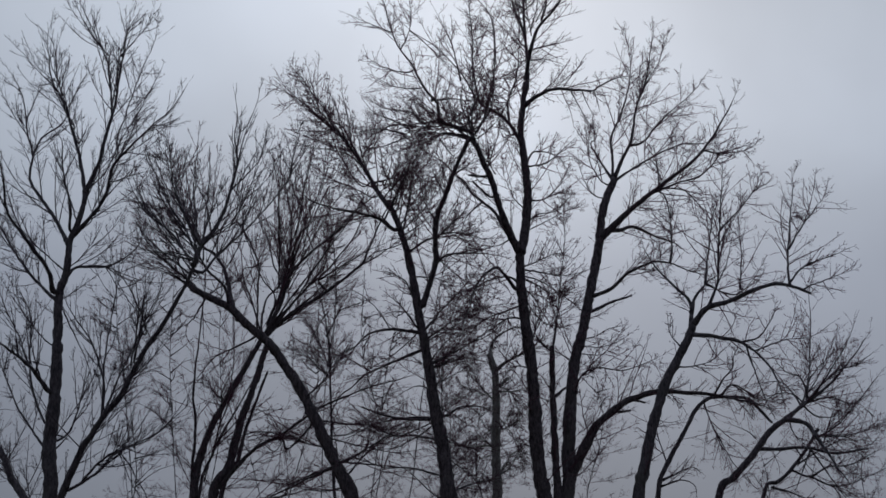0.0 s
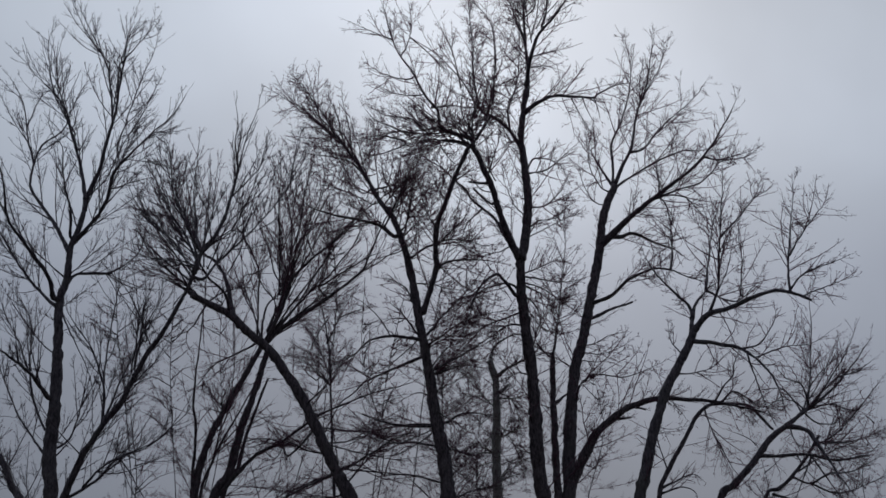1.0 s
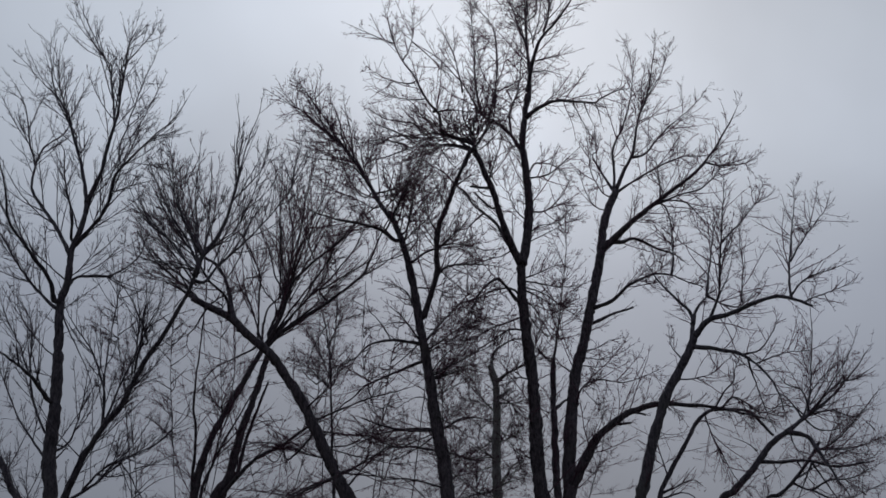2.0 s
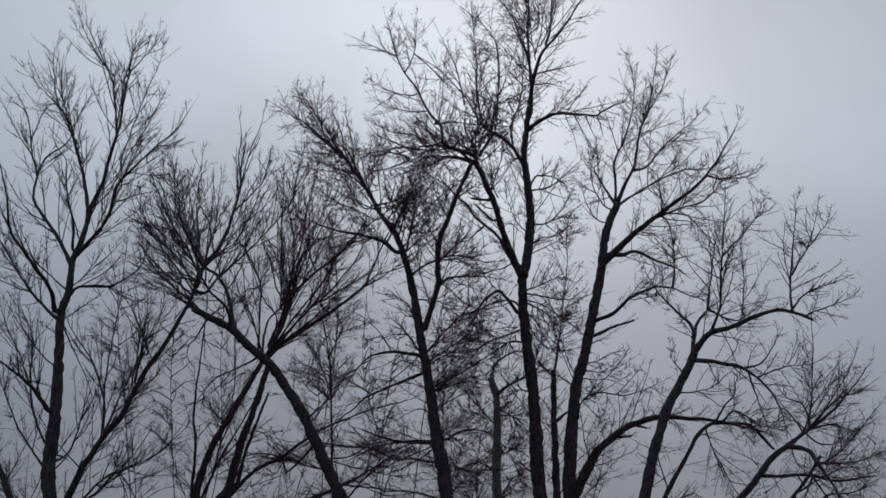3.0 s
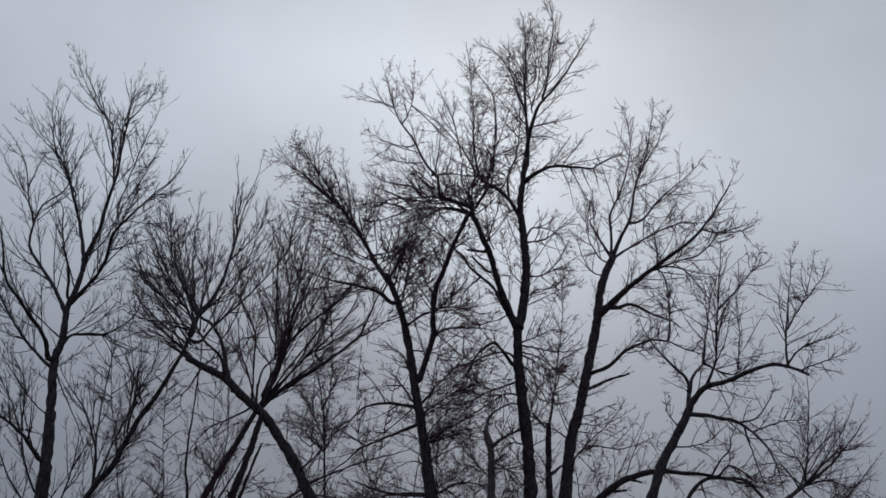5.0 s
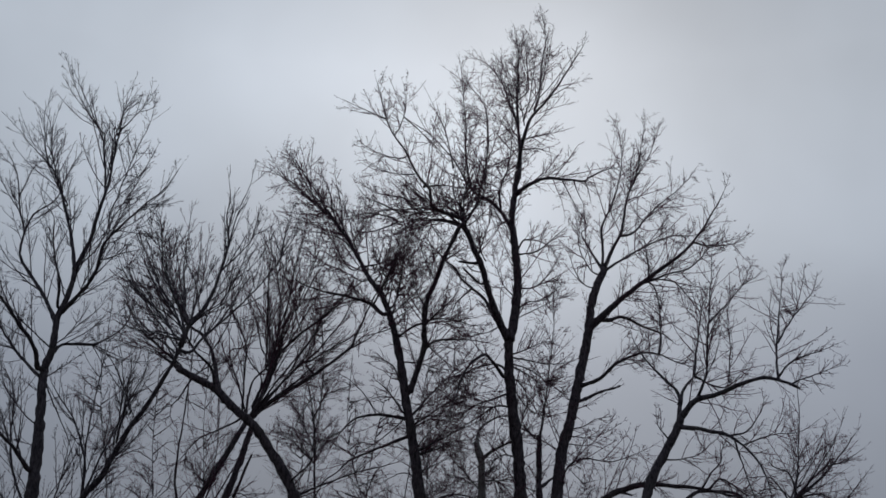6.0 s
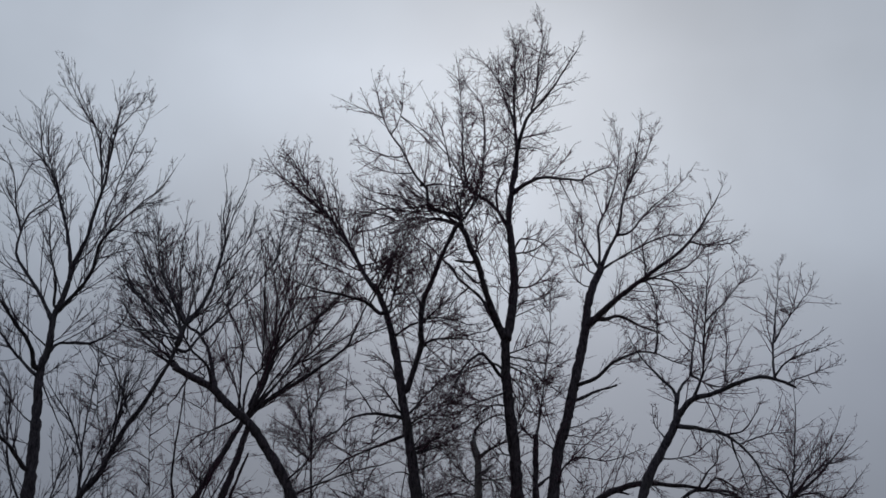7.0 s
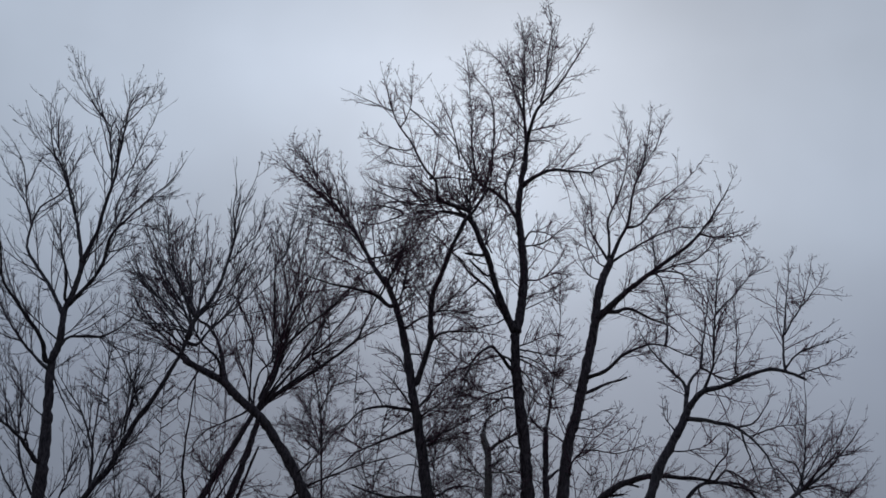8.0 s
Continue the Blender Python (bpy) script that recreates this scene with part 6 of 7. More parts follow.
limb(f, 'limb', 0.031, 0.018, 1, [(5.73, 37.11, 17.41), (5.42, 37.25, 17.60), (5.11, 37.53, 18.40), (5.05, 37.86, 19.42), (5.06, 38.14, 20.33)])
limb(f, 'limb', 0.026, 0.017, 1, [(5.53, 37.02, 16.88), (5.06, 36.84, 16.95), (4.67, 36.53, 17.54), (4.51, 36.21, 18.23)])
limb(f, 'limb', 0.034, 0.010, 1.8, [(2.51, 34.60, 11.92), (1.98, 34.28, 11.86), (1.55, 33.98, 11.49), (1.01, 33.60, 11.05), (0.26, 33.00, 10.30)])
limb(f, 'limb', 0.034, 0.010, 1.8, [(2.45, 34.50, 12.37), (1.84, 34.82, 12.20), (1.19, 35.17, 12.00), (0.54, 35.62, 11.39), (-0.04, 36.00, 10.91)])
limb(f, 'limb', 0.036, 0.012, 1.5, [(2.46, 34.40, 13.16), (2.91, 33.87, 12.73), (3.20, 33.48, 12.39), (3.63, 33.00, 12.37)])
limb(f, 'limb', 0.032, 0.010, 1.5, [(2.60, 34.80, 11.03), (2.79, 35.05, 11.55), (2.95, 35.33, 12.14), (3.27, 35.62, 12.70), (3.96, 36.00, 13.12)])
limb(f, 'limb', 0.030, 0.010, 1.5, [(2.58, 34.80, 11.57), (2.83, 34.50, 11.30), (2.97, 34.25, 11.02), (3.16, 34.00, 10.82)])
limb(f, 'limb', 0.026, 0.010, 1.7, [(2.45, 34.40, 12.61), (2.79, 34.79, 12.19), (3.21, 35.12, 11.93), (3.83, 35.50, 11.89)])
limb(f, 'limb', 0.026, 0.010, 1.7, [(2.43, 34.40, 13.52), (2.87, 34.13, 13.61), (3.44, 33.75, 13.75), (3.84, 33.50, 13.53)])
limb(f, 'limb', 0.014, 0.006, 0.9, [(-0.19, 32.40, 17.47), (-0.84, 33.00, 18.00), (-1.48, 33.55, 18.41), (-2.00, 34.00, 18.46)], 0.35)
limb(f, 'limb', 0.014, 0.006, 0.9, [(-0.23, 32.40, 17.45), (-0.73, 31.95, 16.95), (-1.29, 31.39, 16.29), (-1.64, 31.00, 15.78)], 0.35)
limb(f, 'limb', 0.014, 0.006, 0.9, [(-0.31, 32.40, 17.43), (-0.71, 32.60, 16.98), (-0.83, 32.80, 16.38), (-0.78, 33.00, 15.76)], 0.35)
limb(f, 'limb', 0.014, 0.006, 0.9, [(-0.40, 32.40, 17.43), (-0.94, 32.26, 16.92), (-1.20, 32.11, 16.11), (-1.39, 32.00, 15.51)], 0.35)
limb(f, 'limb', 0.014, 0.006, 0.9, [(-0.14, 32.40, 17.51), (-0.54, 32.81, 18.14), (-0.98, 33.20, 18.69), (-1.40, 33.50, 18.92)], 0.35)
limb(f, 'limb', 0.014, 0.006, 0.9, [(0.11, 32.40, 17.39), (-0.23, 32.43, 17.00), (-0.53, 32.47, 16.54), (-0.60, 32.50, 16.00)], 0.35)
limb(f, 'limb', 0.026, 0.010, 1.1, [(2.12, 34.00, 14.34), (1.72, 33.45, 13.92), (1.27, 32.87, 13.59), (0.78, 32.00, 12.83)], 0.9)
limb(f, 'limb', 0.024, 0.010, 1.2, [(1.53, 33.50, 15.86), (1.17, 33.94, 16.16), (0.77, 34.67, 17.06), (0.52, 35.00, 17.41)], 0.9)
limb(f, 'limb', 0.024, 0.010, 1.1, [(2.56, 34.00, 15.23), (2.18, 34.70, 16.09), (1.96, 35.46, 17.21), (1.93, 36.00, 18.06)], 0.9)
limb(f, 'limb', 0.024, 0.010, 1.1, [(2.56, 34.00, 14.84), (2.94, 33.41, 14.90), (3.39, 32.79, 14.75), (3.74, 32.00, 14.96)], 0.9)
limb(f, 'limb', 0.026, 0.010, 1.5, [(2.77, 35.00, 8.07), (2.30, 35.36, 8.30), (1.95, 35.70, 8.71), (1.84, 36.00, 9.21)], 0.9)
limb(f, 'limb', 0.026, 0.010, 1.5, [(2.67, 34.80, 10.42), (2.19, 34.21, 10.36), (1.82, 33.65, 9.96), (1.54, 33.00, 9.39)], 0.9)
limb(f, 'limb', 0.022, 0.010, 1.2, [(3.44, 36.00, 11.36), (3.61, 36.24, 12.07), (3.73, 36.59, 13.12), (3.89, 37.00, 14.42)], 0.9)
limb(f, 'limb', 0.022, 0.009, 0.45, [(2.89, 34.00, 21.39), (2.77, 34.36, 22.88), (2.74, 34.72, 24.47), (2.69, 35.00, 25.72)], 0.9)
limb(f, 'limb', 0.022, 0.009, 0.45, [(2.86, 34.00, 21.54), (3.09, 33.66, 22.45), (3.20, 33.28, 23.48), (3.25, 33.00, 24.27)], 0.9)
limb(f, 'limb', 0.022, 0.009, 0.45, [(3.05, 34.00, 21.90), (3.39, 33.46, 22.55), (3.54, 32.92, 23.25), (3.60, 32.50, 23.80)], 0.9)
limb(f, 'limb', 0.022, 0.009, 0.45, [(3.30, 34.00, 22.34), (3.83, 33.26, 22.65), (4.23, 32.58, 22.98), (4.54, 32.00, 23.27)], 0.9)
limb(f, 'limb', 0.022, 0.009, 0.45, [(2.77, 34.00, 22.01), (2.35, 34.63, 23.27), (1.99, 35.06, 24.10), (1.48, 35.50, 24.81)], 0.9)
limb(f, 'limb', 0.022, 0.009, 0.45, [(2.74, 34.00, 22.66), (2.45, 35.14, 24.22), (2.25, 36.00, 25.49)], 0.9)
limb(f, 'limb', 0.022, 0.009, 0.45, [(1.64, 34.00, 19.56), (1.67, 34.54, 21.96), (1.38, 34.78, 22.98), (0.80, 35.00, 23.69)], 0.9)
limb(f, 'limb', 0.022, 0.009, 0.45, [(3.43, 34.00, 22.24), (3.95, 33.57, 22.42), (4.38, 33.23, 22.52), (4.62, 33.00, 22.68)], 0.9)
limb(f, 'limb', 0.022, 0.009, 0.45, [(2.87, 34.00, 20.86), (3.45, 34.42, 21.28), (3.96, 34.77, 21.57), (4.26, 35.00, 21.88)], 0.9)
limb(f, 'limb', 0.022, 0.009, 0.45, [(2.82, 34.00, 20.48), (3.27, 33.63, 20.32), (3.70, 33.24, 19.95), (3.88, 33.00, 19.58)], 0.9)
limb(f, 'limb', 0.022, 0.009, 0.45, [(2.69, 34.00, 21.36), (2.52, 34.34, 22.43), (2.49, 34.67, 23.52), (2.33, 35.00, 24.59)], 0.9)
limb(f, 'limb', 0.022, 0.009, 1, [(0.78, 32.40, 16.87), (1.06, 32.93, 17.90), (1.29, 33.47, 18.97), (1.46, 34.00, 20.07)], 0.9)
limb(f, 'limb', 0.022, 0.009, 1, [(1.05, 32.40, 16.93), (1.57, 32.60, 17.55), (1.93, 32.80, 18.24), (2.04, 33.00, 18.94)], 0.9)
limb(f, 'limb', 0.022, 0.009, 1, [(0.77, 32.40, 17.02), (0.44, 31.93, 17.40), (0.17, 31.47, 17.72), (0.08, 31.00, 18.04)], 0.9)
limb(f, 'limb', 0.022, 0.009, 1, [(0.19, 32.40, 17.37), (0.01, 32.93, 18.27), (-0.27, 33.47, 19.14), (-0.38, 34.00, 20.04)], 0.9)
limb(f, 'limb', 0.022, 0.009, 1, [(0.96, 32.40, 17.16), (0.70, 32.60, 18.12), (0.84, 32.80, 19.01), (1.06, 33.00, 19.73)], 0.9)
limb(f, 'limb', 0.022, 0.009, 1, [(0.57, 32.40, 17.21), (1.07, 33.10, 18.08), (1.72, 33.80, 18.54), (2.12, 34.50, 18.49)], 0.9)
limb(f, 'limb', 0.022, 0.009, 1, [(0.84, 32.40, 17.06), (0.18, 31.93, 17.43), (-0.32, 31.47, 17.34), (-0.79, 31.00, 17.47)], 0.9)
limb(f, 'limb', 0.022, 0.009, 1, [(1.56, 32.40, 15.77), (1.24, 32.93, 16.56), (0.82, 33.47, 16.99), (0.21, 34.00, 17.42)], 0.9)

g = tree(18, "bare tree with crooked spreading arms", BARK_GREY, TWIG_BROWN, lift=0.04, angle=48, long=0.85, fine=1.0, curl=0.14, dense=1.05, mist=0.7)
limb(g, 'trunk', 0.281, 0.107, 0.35, [(4.80, 32.00, -0.15), (4.92, 32.00, 2.77), (5.21, 32.00, 6.16), (5.44, 32.00, 7.07), (5.72, 32.00, 8.12), (6.14, 32.00, 9.27), (6.49, 32.00, 9.91), (6.90, 32.00, 10.69), (7.01, 32.00, 11.01)])
limb(g, 'limb', 0.066, 0.025, 1, [(6.96, 32.00, 10.92), (7.05, 32.28, 11.71), (6.78, 32.52, 12.17), (6.47, 32.71, 12.62), (6.16, 32.94, 13.19), (5.92, 33.17, 13.83)])
limb(g, 'limb', 0.092, 0.036, 1, [(7.01, 32.00, 10.97), (7.36, 31.70, 11.36), (7.94, 31.43, 11.50), (8.45, 31.17, 11.68), (9.12, 30.87, 11.82), (9.46, 30.70, 11.72), (9.92, 30.46, 11.41)])
limb(g, 'limb', 0.066, 0.029, 1, [(7.04, 32.17, 11.39), (7.24, 32.37, 11.93), (7.59, 32.56, 12.38), (7.97, 32.73, 12.68)])
limb(g, 'limb', 0.042, 0.020, 1, [(7.59, 32.56, 12.38), (7.78, 32.94, 13.15), (8.20, 33.69, 14.70), (8.68, 34.32, 16.02)])
limb(g, 'limb', 0.041, 0.018, 1, [(7.45, 31.69, 11.46), (7.64, 31.43, 11.96), (7.69, 31.31, 12.20), (7.66, 31.02, 12.80), (7.69, 30.75, 13.36), (7.70, 30.26, 14.31), (7.71, 29.77, 15.25)])
limb(g, 'limb', 0.032, 0.014, 1, [(7.70, 30.75, 13.36), (8.48, 31.32, 14.26), (9.07, 31.78, 15.05), (9.50, 32.24, 15.97)])
limb(g, 'limb', 0.024, 0.011, 1, [(8.99, 31.71, 14.92), (9.38, 31.87, 15.19), (9.73, 32.02, 15.46)])
limb(g, 'limb', 0.034, 0.015, 1.2, [(7.59, 32.56, 12.38), (8.53, 33.08, 12.21), (9.26, 33.53, 12.85), (9.69, 33.87, 13.48)])
limb(g, 'limb', 0.074, 0.027, 1, [(6.91, 32.00, 10.72), (6.94, 31.98, 10.70), (7.51, 31.58, 10.52), (8.02, 31.20, 10.28), (8.38, 30.87, 9.92), (8.64, 30.55, 9.44), (8.74, 30.28, 8.99), (8.76, 29.86, 8.26)])
limb(g, 'limb', 0.040, 0.019, 1.2, [(9.46, 30.70, 11.72), (9.52, 30.90, 12.25), (9.64, 31.11, 12.83), (9.88, 31.47, 13.83), (10.20, 31.88, 14.99), (10.32, 32.16, 15.83)])
limb(g, 'limb', 0.032, 0.015, 1.2, [(9.68, 31.15, 12.94), (10.37, 31.72, 13.93), (11.22, 32.33, 14.98), (11.54, 32.66, 15.63)])
limb(g, 'limb', 0.032, 0.013, 1.2, [(9.48, 30.74, 11.82), (9.79, 30.34, 12.15), (10.35, 29.85, 12.25), (10.82, 29.41, 12.36)])
limb(g, 'limb', 0.031, 0.014, 1.2, [(9.71, 30.57, 11.54), (10.61, 31.07, 12.02), (11.63, 31.61, 12.49)])
limb(g, 'limb', 0.025, 0.015, 1, [(6.44, 32.00, 9.82), (6.54, 32.06, 9.78), (7.40, 32.52, 9.99), (7.84, 32.78, 10.30), (8.44, 33.18, 10.88)])
limb(g, 'limb', 0.032, 0.015, 1.3, [(8.23, 31.01, 10.07), (8.22, 31.03, 10.05), (8.65, 31.68, 9.20), (8.96, 32.07, 8.66), (9.27, 32.37, 8.28)])
limb(g, 'limb', 0.032, 0.013, 1.2, [(8.09, 31.15, 10.24), (8.53, 30.80, 10.30), (8.80, 30.38, 10.72), (8.85, 30.09, 11.07)])
limb(g, 'limb', 0.025, 0.012, 1, [(6.69, 32.00, 10.27), (6.43, 32.34, 10.83), (6.45, 32.68, 11.50)])
limb(g, 'limb', 0.024, 0.010, 1.2, [(8.38, 30.87, 9.92), (9.06, 30.31, 10.08), (9.61, 29.88, 10.04), (10.14, 29.34, 10.32)])
limb(g, 'limb', 0.024, 0.016, 1.2, [(8.82, 33.26, 12.46), (8.78, 33.28, 12.52), (9.01, 33.68, 13.70), (9.08, 34.03, 14.75), (9.42, 34.40, 15.84)])
limb(g, 'limb', 0.023, 0.015, 1, [(7.55, 31.54, 11.75), (7.88, 31.16, 12.46), (8.02, 30.80, 13.16)])

h = tree(19, "slender bare tree arching over to one side", BARK_GREY, TWIG_BROWN, lift=0.02, angle=46)
limb(h, 'trunk', 0.137, 0.043, 0.5, [(5.88, 36.00, -0.15), (6.04, 36.00, 3.03), (6.44, 36.00, 6.74), (6.74, 36.00, 7.66), (7.34, 36.00, 8.64), (7.79, 36.00, 9.43), (8.21, 36.00, 9.78), (8.71, 36.00, 9.83), (9.39, 36.00, 9.78), (9.75, 36.00, 9.43), (10.11, 36.00, 9.03)])
limb(h, 'limb', 0.046, 0.022, 1, [(6.62, 36.00, 7.28), (7.01, 36.23, 7.46), (7.69, 36.61, 7.77), (8.02, 36.81, 7.60)])
limb(h, 'limb', 0.037, 0.016, 1, [(6.56, 36.00, 7.09), (7.16, 35.57, 7.21), (7.47, 35.32, 6.98), (7.42, 35.11, 6.61)])
limb(h, 'limb', 0.028, 0.014, 1, [(8.09, 36.00, 9.68), (8.06, 36.04, 9.74), (8.24, 36.34, 9.30), (8.81, 36.98, 8.43), (9.26, 37.39, 7.90), (10.05, 37.97, 7.19)])
limb(h, 'limb', 0.028, 0.013, 1, [(6.80, 36.00, 7.76), (6.63, 36.79, 9.19), (7.18, 37.08, 9.25), (7.88, 37.45, 9.48)])

i = tree(20, "slanting bare tree with a dense twiggy crown", BARK_GREY, TWIG_BROWN, lift=0.04, angle=44, dense=1.0, fine=0.95, curl=0.14, mist=0.8)
limb(i, 'trunk', 0.203, 0.091, 0.5, [(7.57, 38.00, -0.15), (7.90, 38.00, 3.16), (8.72, 38.00, 7.02), (9.28, 38.00, 7.69), (9.96, 38.00, 8.41), (10.54, 38.00, 9.13), (11.10, 38.00, 9.55)])
limb(i, 'limb', 0.082, 0.024, 1.2, [(11.10, 38.00, 9.55), (11.88, 38.34, 10.15), (12.27, 38.50, 10.40), (13.22, 38.91, 11.15), (14.28, 39.43, 12.29), (14.92, 39.76, 13.06)])
limb(i, 'limb', 0.091, 0.027, 0.91, [(11.10, 38.00, 9.55), (11.59, 37.63, 9.37), (11.84, 37.27, 8.83), (12.08, 36.74, 7.99), (12.39, 36.17, 7.11)])
limb(i, 'limb', 0.063, 0.036, 0.91, [(10.13, 38.00, 8.59), (10.91, 38.40, 8.66), (11.90, 38.90, 8.80), (13.13, 39.51, 8.73), (14.44, 40.14, 9.01)])
limb(i, 'limb', 0.037, 0.018, 0.91, [(11.92, 38.36, 10.18), (11.94, 38.37, 10.16), (12.30, 38.81, 11.34), (12.74, 39.47, 13.21), (12.95, 39.92, 14.52), (13.50, 40.35, 15.75)])
limb(i, 'limb', 0.037, 0.017, 0.91, [(12.14, 39.02, 8.80), (11.78, 38.75, 8.13), (11.19, 38.32, 7.07)])
limb(i, 'limb', 0.037, 0.018, 0.91, [(12.13, 39.00, 8.75), (12.62, 39.40, 8.23), (13.47, 40.09, 7.32), (14.08, 40.54, 6.71)])
limb(i, 'limb', 0.046, 0.018, 1.2, [(11.88, 38.34, 10.15), (12.92, 38.87, 10.48), (13.79, 39.31, 10.37), (14.80, 39.85, 10.93)])
limb(i, 'limb', 0.037, 0.016, 1, [(12.03, 38.40, 10.25), (12.01, 38.39, 10.27), (12.77, 37.54, 11.02), (13.27, 37.12, 11.13), (13.84, 36.54, 11.50)])
limb(i, 'limb', 0.037, 0.018, 1, [(11.75, 38.30, 10.09), (11.44, 38.79, 10.90), (11.10, 39.04, 11.07), (10.55, 39.43, 11.05)])
limb(i, 'limb', 0.036, 0.017, 1, [(11.82, 37.30, 8.87), (11.86, 37.32, 8.89), (12.96, 37.87, 9.00), (13.87, 38.34, 9.30), (14.98, 38.92, 9.85)])
limb(i, 'limb', 0.037, 0.016, 1, [(12.11, 38.44, 10.30), (12.12, 38.42, 10.27), (12.78, 37.45, 11.32), (13.16, 36.69, 12.18), (13.16, 36.42, 12.52)])
limb(i, 'limb', 0.037, 0.018, 1, [(11.84, 38.33, 10.12), (11.83, 38.35, 10.15), (12.36, 38.90, 11.15), (13.45, 39.62, 12.22), (14.08, 40.00, 12.79)])
limb(i, 'limb', 0.037, 0.019, 1, [(11.88, 38.34, 10.15), (11.58, 38.64, 10.54), (11.23, 38.89, 10.62), (10.77, 39.22, 10.56)])
limb(i, 'limb', 0.037, 0.018, 1, [(12.07, 38.42, 10.27), (11.74, 37.96, 10.92), (11.14, 37.63, 11.05), (10.67, 37.24, 11.48)])
limb(i, 'limb', 0.037, 0.019, 1, [(11.81, 38.31, 10.10), (11.87, 38.36, 10.05), (12.35, 38.66, 9.79), (12.98, 38.97, 9.86), (13.79, 39.37, 10.16)])
limb(i, 'limb', 0.032, 0.018, 1, [(11.10, 38.00, 9.55), (11.18, 37.93, 9.58), (11.23, 37.57, 8.94), (11.57, 37.20, 8.47)])
limb(i, 'limb', 0.022, 0.009, 0.59, [(11.78, 38.40, 10.13), (12.24, 38.92, 10.86), (12.38, 39.46, 11.68), (12.73, 40.00, 12.53)], 0.8)
limb(i, 'limb', 0.022, 0.009, 0.59, [(11.92, 38.40, 10.21), (12.44, 37.89, 10.43), (12.88, 37.47, 10.52), (13.37, 37.00, 10.59)], 0.8)
limb(i, 'limb', 0.022, 0.009, 0.59, [(11.92, 38.40, 10.21), (12.77, 38.61, 11.02), (13.41, 38.77, 11.60), (14.19, 39.00, 12.65)], 0.8)
limb(i, 'limb', 0.022, 0.009, 0.59, [(12.09, 38.40, 10.55), (12.45, 38.29, 11.09), (12.71, 38.18, 11.64), (13.19, 38.00, 12.56)], 0.8)
limb(i, 'limb', 0.022, 0.009, 0.59, [(12.09, 38.40, 9.23), (12.66, 38.57, 8.89), (13.11, 38.80, 8.19), (13.67, 39.00, 7.68)], 0.8)
limb(i, 'limb', 0.022, 0.009, 0.59, [(12.18, 38.40, 9.05), (12.78, 38.28, 9.11), (13.44, 38.14, 8.90), (14.16, 38.00, 9.15)], 0.8)
limb(i, 'limb', 0.022, 0.009, 0.59, [(11.48, 38.40, 8.68), (11.91, 38.81, 8.20), (12.34, 39.12, 7.88), (12.68, 39.50, 7.39)], 0.8)

j = tree(21, "low slim bare tree slanting outwards", BARK_GREY, TWIG_BROWN, lift=0.04, angle=44, dense=1.0, fine=0.95, curl=0.14, mist=0.8)
limb(j, 'trunk', 0.137, 0.048, 0.5, [(9.62, 40.00, -0.15), (9.92, 40.00, 3.29), (10.67, 40.00, 7.31), (11.26, 40.00, 7.86), (11.79, 40.00, 8.34), (12.47, 40.00, 9.20), (12.79, 40.00, 9.64)])
limb(j, 'limb', 0.048, 0.024, 1.4, [(11.06, 40.00, 7.67), (11.08, 40.02, 7.65), (12.13, 40.57, 7.46), (12.99, 41.06, 7.10)])
limb(j, 'limb', 0.048, 0.023, 1.4, [(11.73, 40.00, 8.28), (11.76, 39.96, 8.22), (12.22, 39.59, 7.95), (12.66, 39.20, 8.20), (13.33, 38.67, 8.22), (14.07, 37.97, 8.61)])
limb(j, 'limb', 0.038, 0.025, 1.6, [(11.91, 40.00, 8.49), (11.97, 40.04, 8.45), (13.10, 40.68, 9.11), (14.37, 41.35, 9.68), (15.91, 42.12, 10.29)])
limb(j, 'limb', 0.038, 0.025, 1.6, [(12.22, 39.59, 7.95), (13.21, 40.12, 7.72), (14.56, 40.81, 8.15), (15.73, 41.42, 8.69)])
limb(j, 'limb', 0.038, 0.023, 1.6, [(12.56, 40.00, 9.33), (12.58, 39.98, 9.30), (13.21, 39.43, 9.63), (13.88, 38.59, 10.42), (14.36, 37.87, 11.11)])


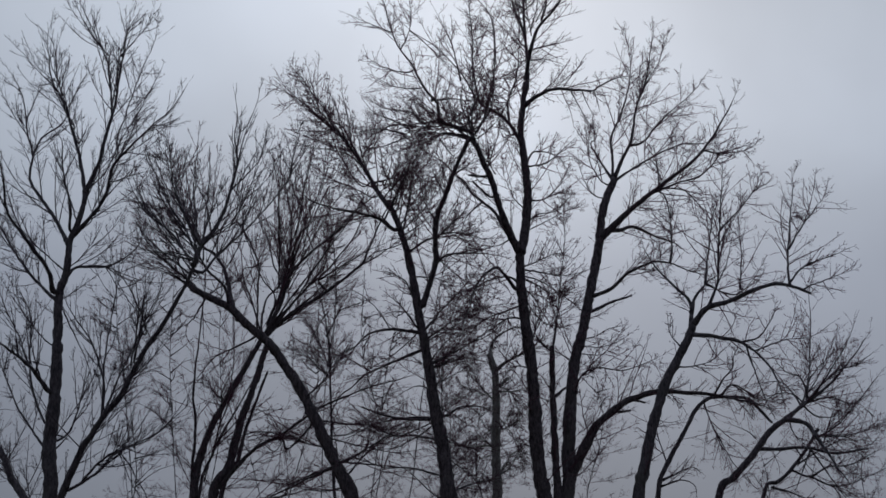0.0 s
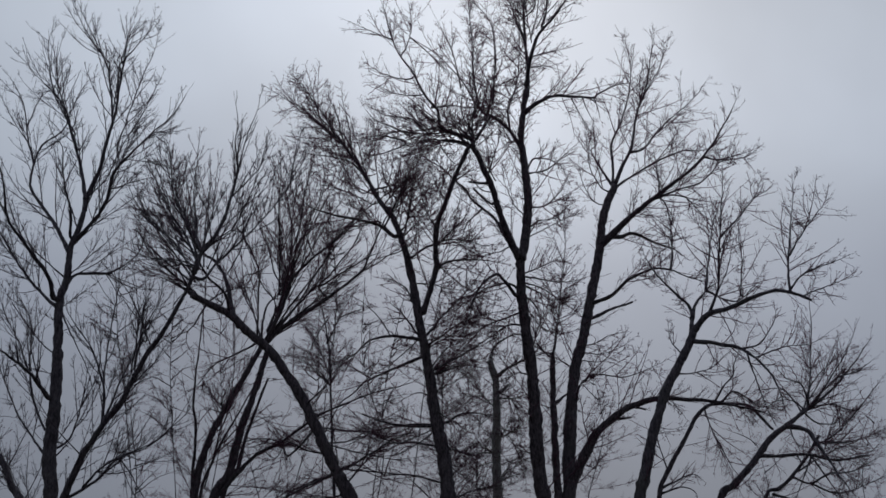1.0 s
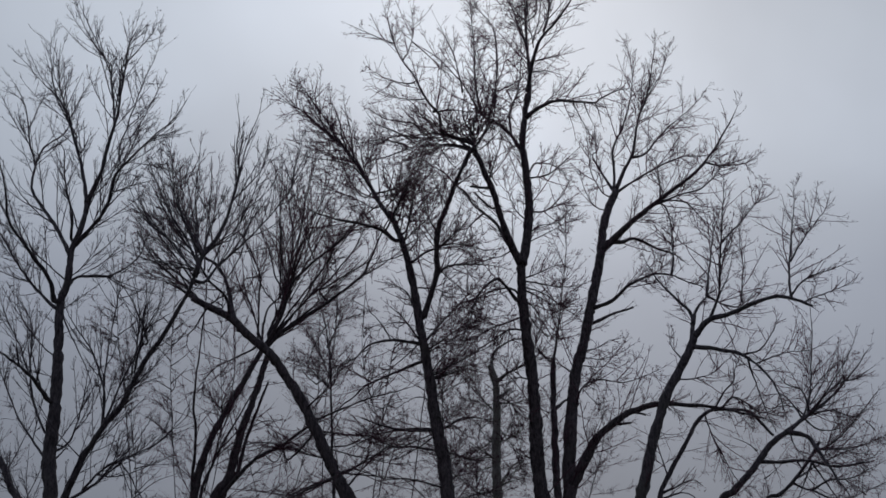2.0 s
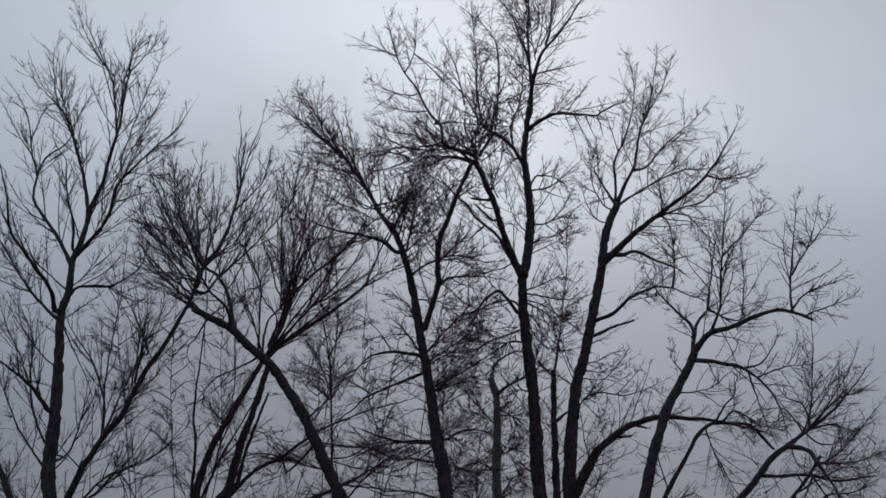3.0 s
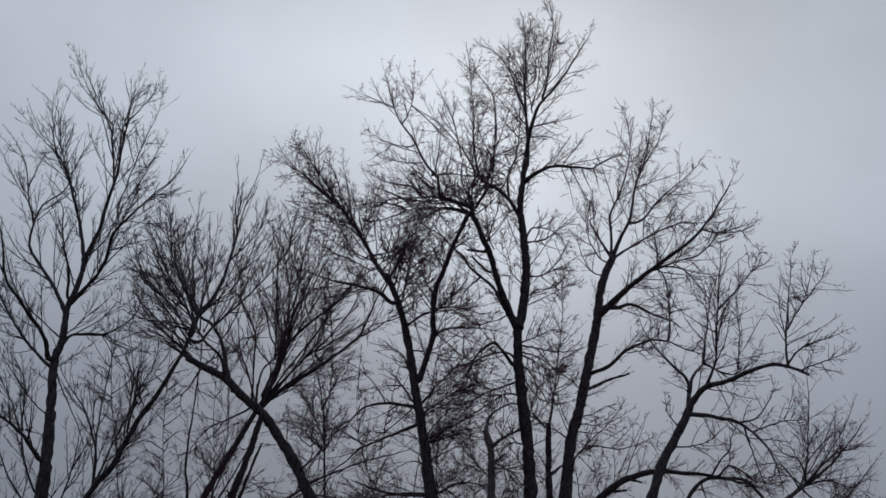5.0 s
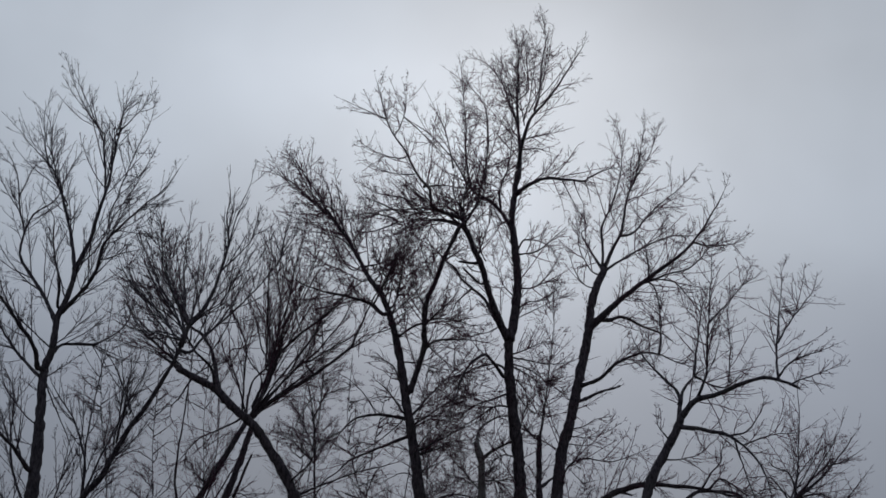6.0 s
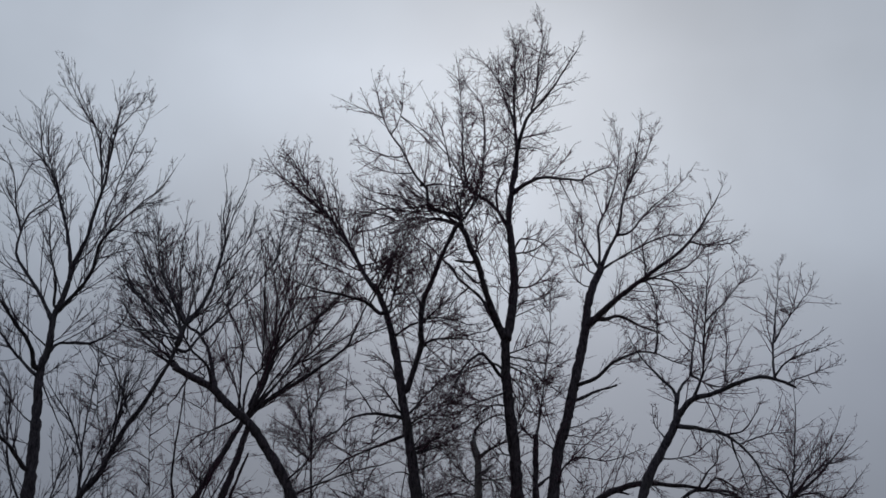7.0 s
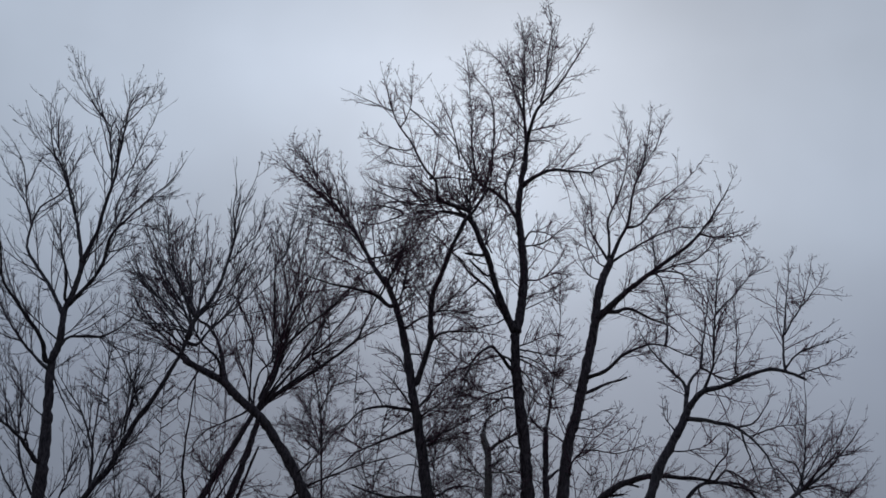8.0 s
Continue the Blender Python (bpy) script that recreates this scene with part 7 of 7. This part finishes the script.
# ---- thin understorey trees behind the row ----
def understorey(seed, x, y, height, spread, dense=1.0, fine=0.85):
    h = tree(seed, "thin bare understorey tree behind the big trunks", BARK_GREY, TWIG_BROWN, lift=0.05, angle=44, bud=0.2, low=5.0, dense=1.1 * dense, curl=0.12, fine=fine, mist=2.0)
    rng = random.Random(seed)
    lean = rng.uniform(-0.16, 0.16)
    stem = [(x, y, -0.1)]
    for k in range(1, 6):
        stem.append((x + lean * height * k / 5 + rng.uniform(-0.42, 0.42), y + rng.uniform(-0.4, 0.4), height * k / 5))
    limb(h, "trunk", 0.050 if height < 17 else 0.032, 0.012, 0.7 if height < 17 else 0.2, stem)
    for k in range(12 if height < 17 else 20):
        u = rng.uniform(0.36 if height < 17 else 0.6, 0.95)
        j = int(u * 5)
        w = u * 5 - j
        a, b = Vector(stem[j]), Vector(stem[min(j + 1, 5)])
        start = a.lerp(b, w)
        turn = rng.uniform(0, math.tau)
        out = Vector((math.cos(turn), math.sin(turn), rng.uniform(0.25, 0.8))).normalized()
        far = spread * rng.uniform(0.6, 1.1) * (1.25 - u)
        mid = start + out * far * 0.45 + Vector((rng.uniform(-0.15, 0.15), 0, rng.uniform(-0.1, 0.2)))
        end = start + out * far + Vector((rng.uniform(-0.3, 0.3), 0, rng.uniform(-0.2, 0.4)))
        limb(h, "limb", 0.026, 0.011, 0.7, [tuple(start), tuple(mid), tuple(end)])


for seed, x, y, height, spread, dense, fine in (
        (41, -16.4, 43, 13.5, 3.5, 1.0, 0.8), (42, -12.2, 45, 14.5, 3.5, 1.0, 0.8), (43, -6.0, 46, 12.5, 3.6, 0.5, 0.8),
        (45, 1.2, 46, 16.0, 3.4, 1.55, 0.75), (46, 4.6, 47, 14.0, 2.6, 1.35, 0.8),
        (47, 12.6, 45, 11.0, 3.4, 0.9, 0.8), (48, 15.8, 44, 11.5, 3.6, 0.8, 0.8), (49, 2.8, 44, 14.5, 2.8, 1.25, 0.8),
        (50, -0.3, 47, 15.5, 2.8, 1.1, 0.75), (51, -10.0, 47, 17.5, 3.2, 1.35, 0.65), (52, -4.2, 48, 17.5, 3.2, 1.1, 0.65),
        (53, -5.4, 48, 21.5, 3.4, 1.5, 0.6), (54, -2.5, 49, 23.0, 3.4, 1.55, 0.6), (55, -11.6, 48, 20.5, 3.4, 1.4, 0.6),
        (56, -7.8, 50, 21.5, 3.4, 1.45, 0.6), (57, 1.9, 48, 15.5, 3.0, 1.5, 0.75), (58, 3.7, 46, 13.0, 2.6, 1.2, 0.8),
        (59, -1.6, 46, 17.5, 3.2, 1.2, 0.65), (60, -4.0, 51, 22.5, 3.4, 1.5, 0.55), (61, -9.8, 51, 20.0, 3.4, 1.4, 0.55),
        (62, 0.6, 50, 14.5, 3.0, 1.6, 0.7)):
    understorey(seed, x, y, height, spread, dense, fine)
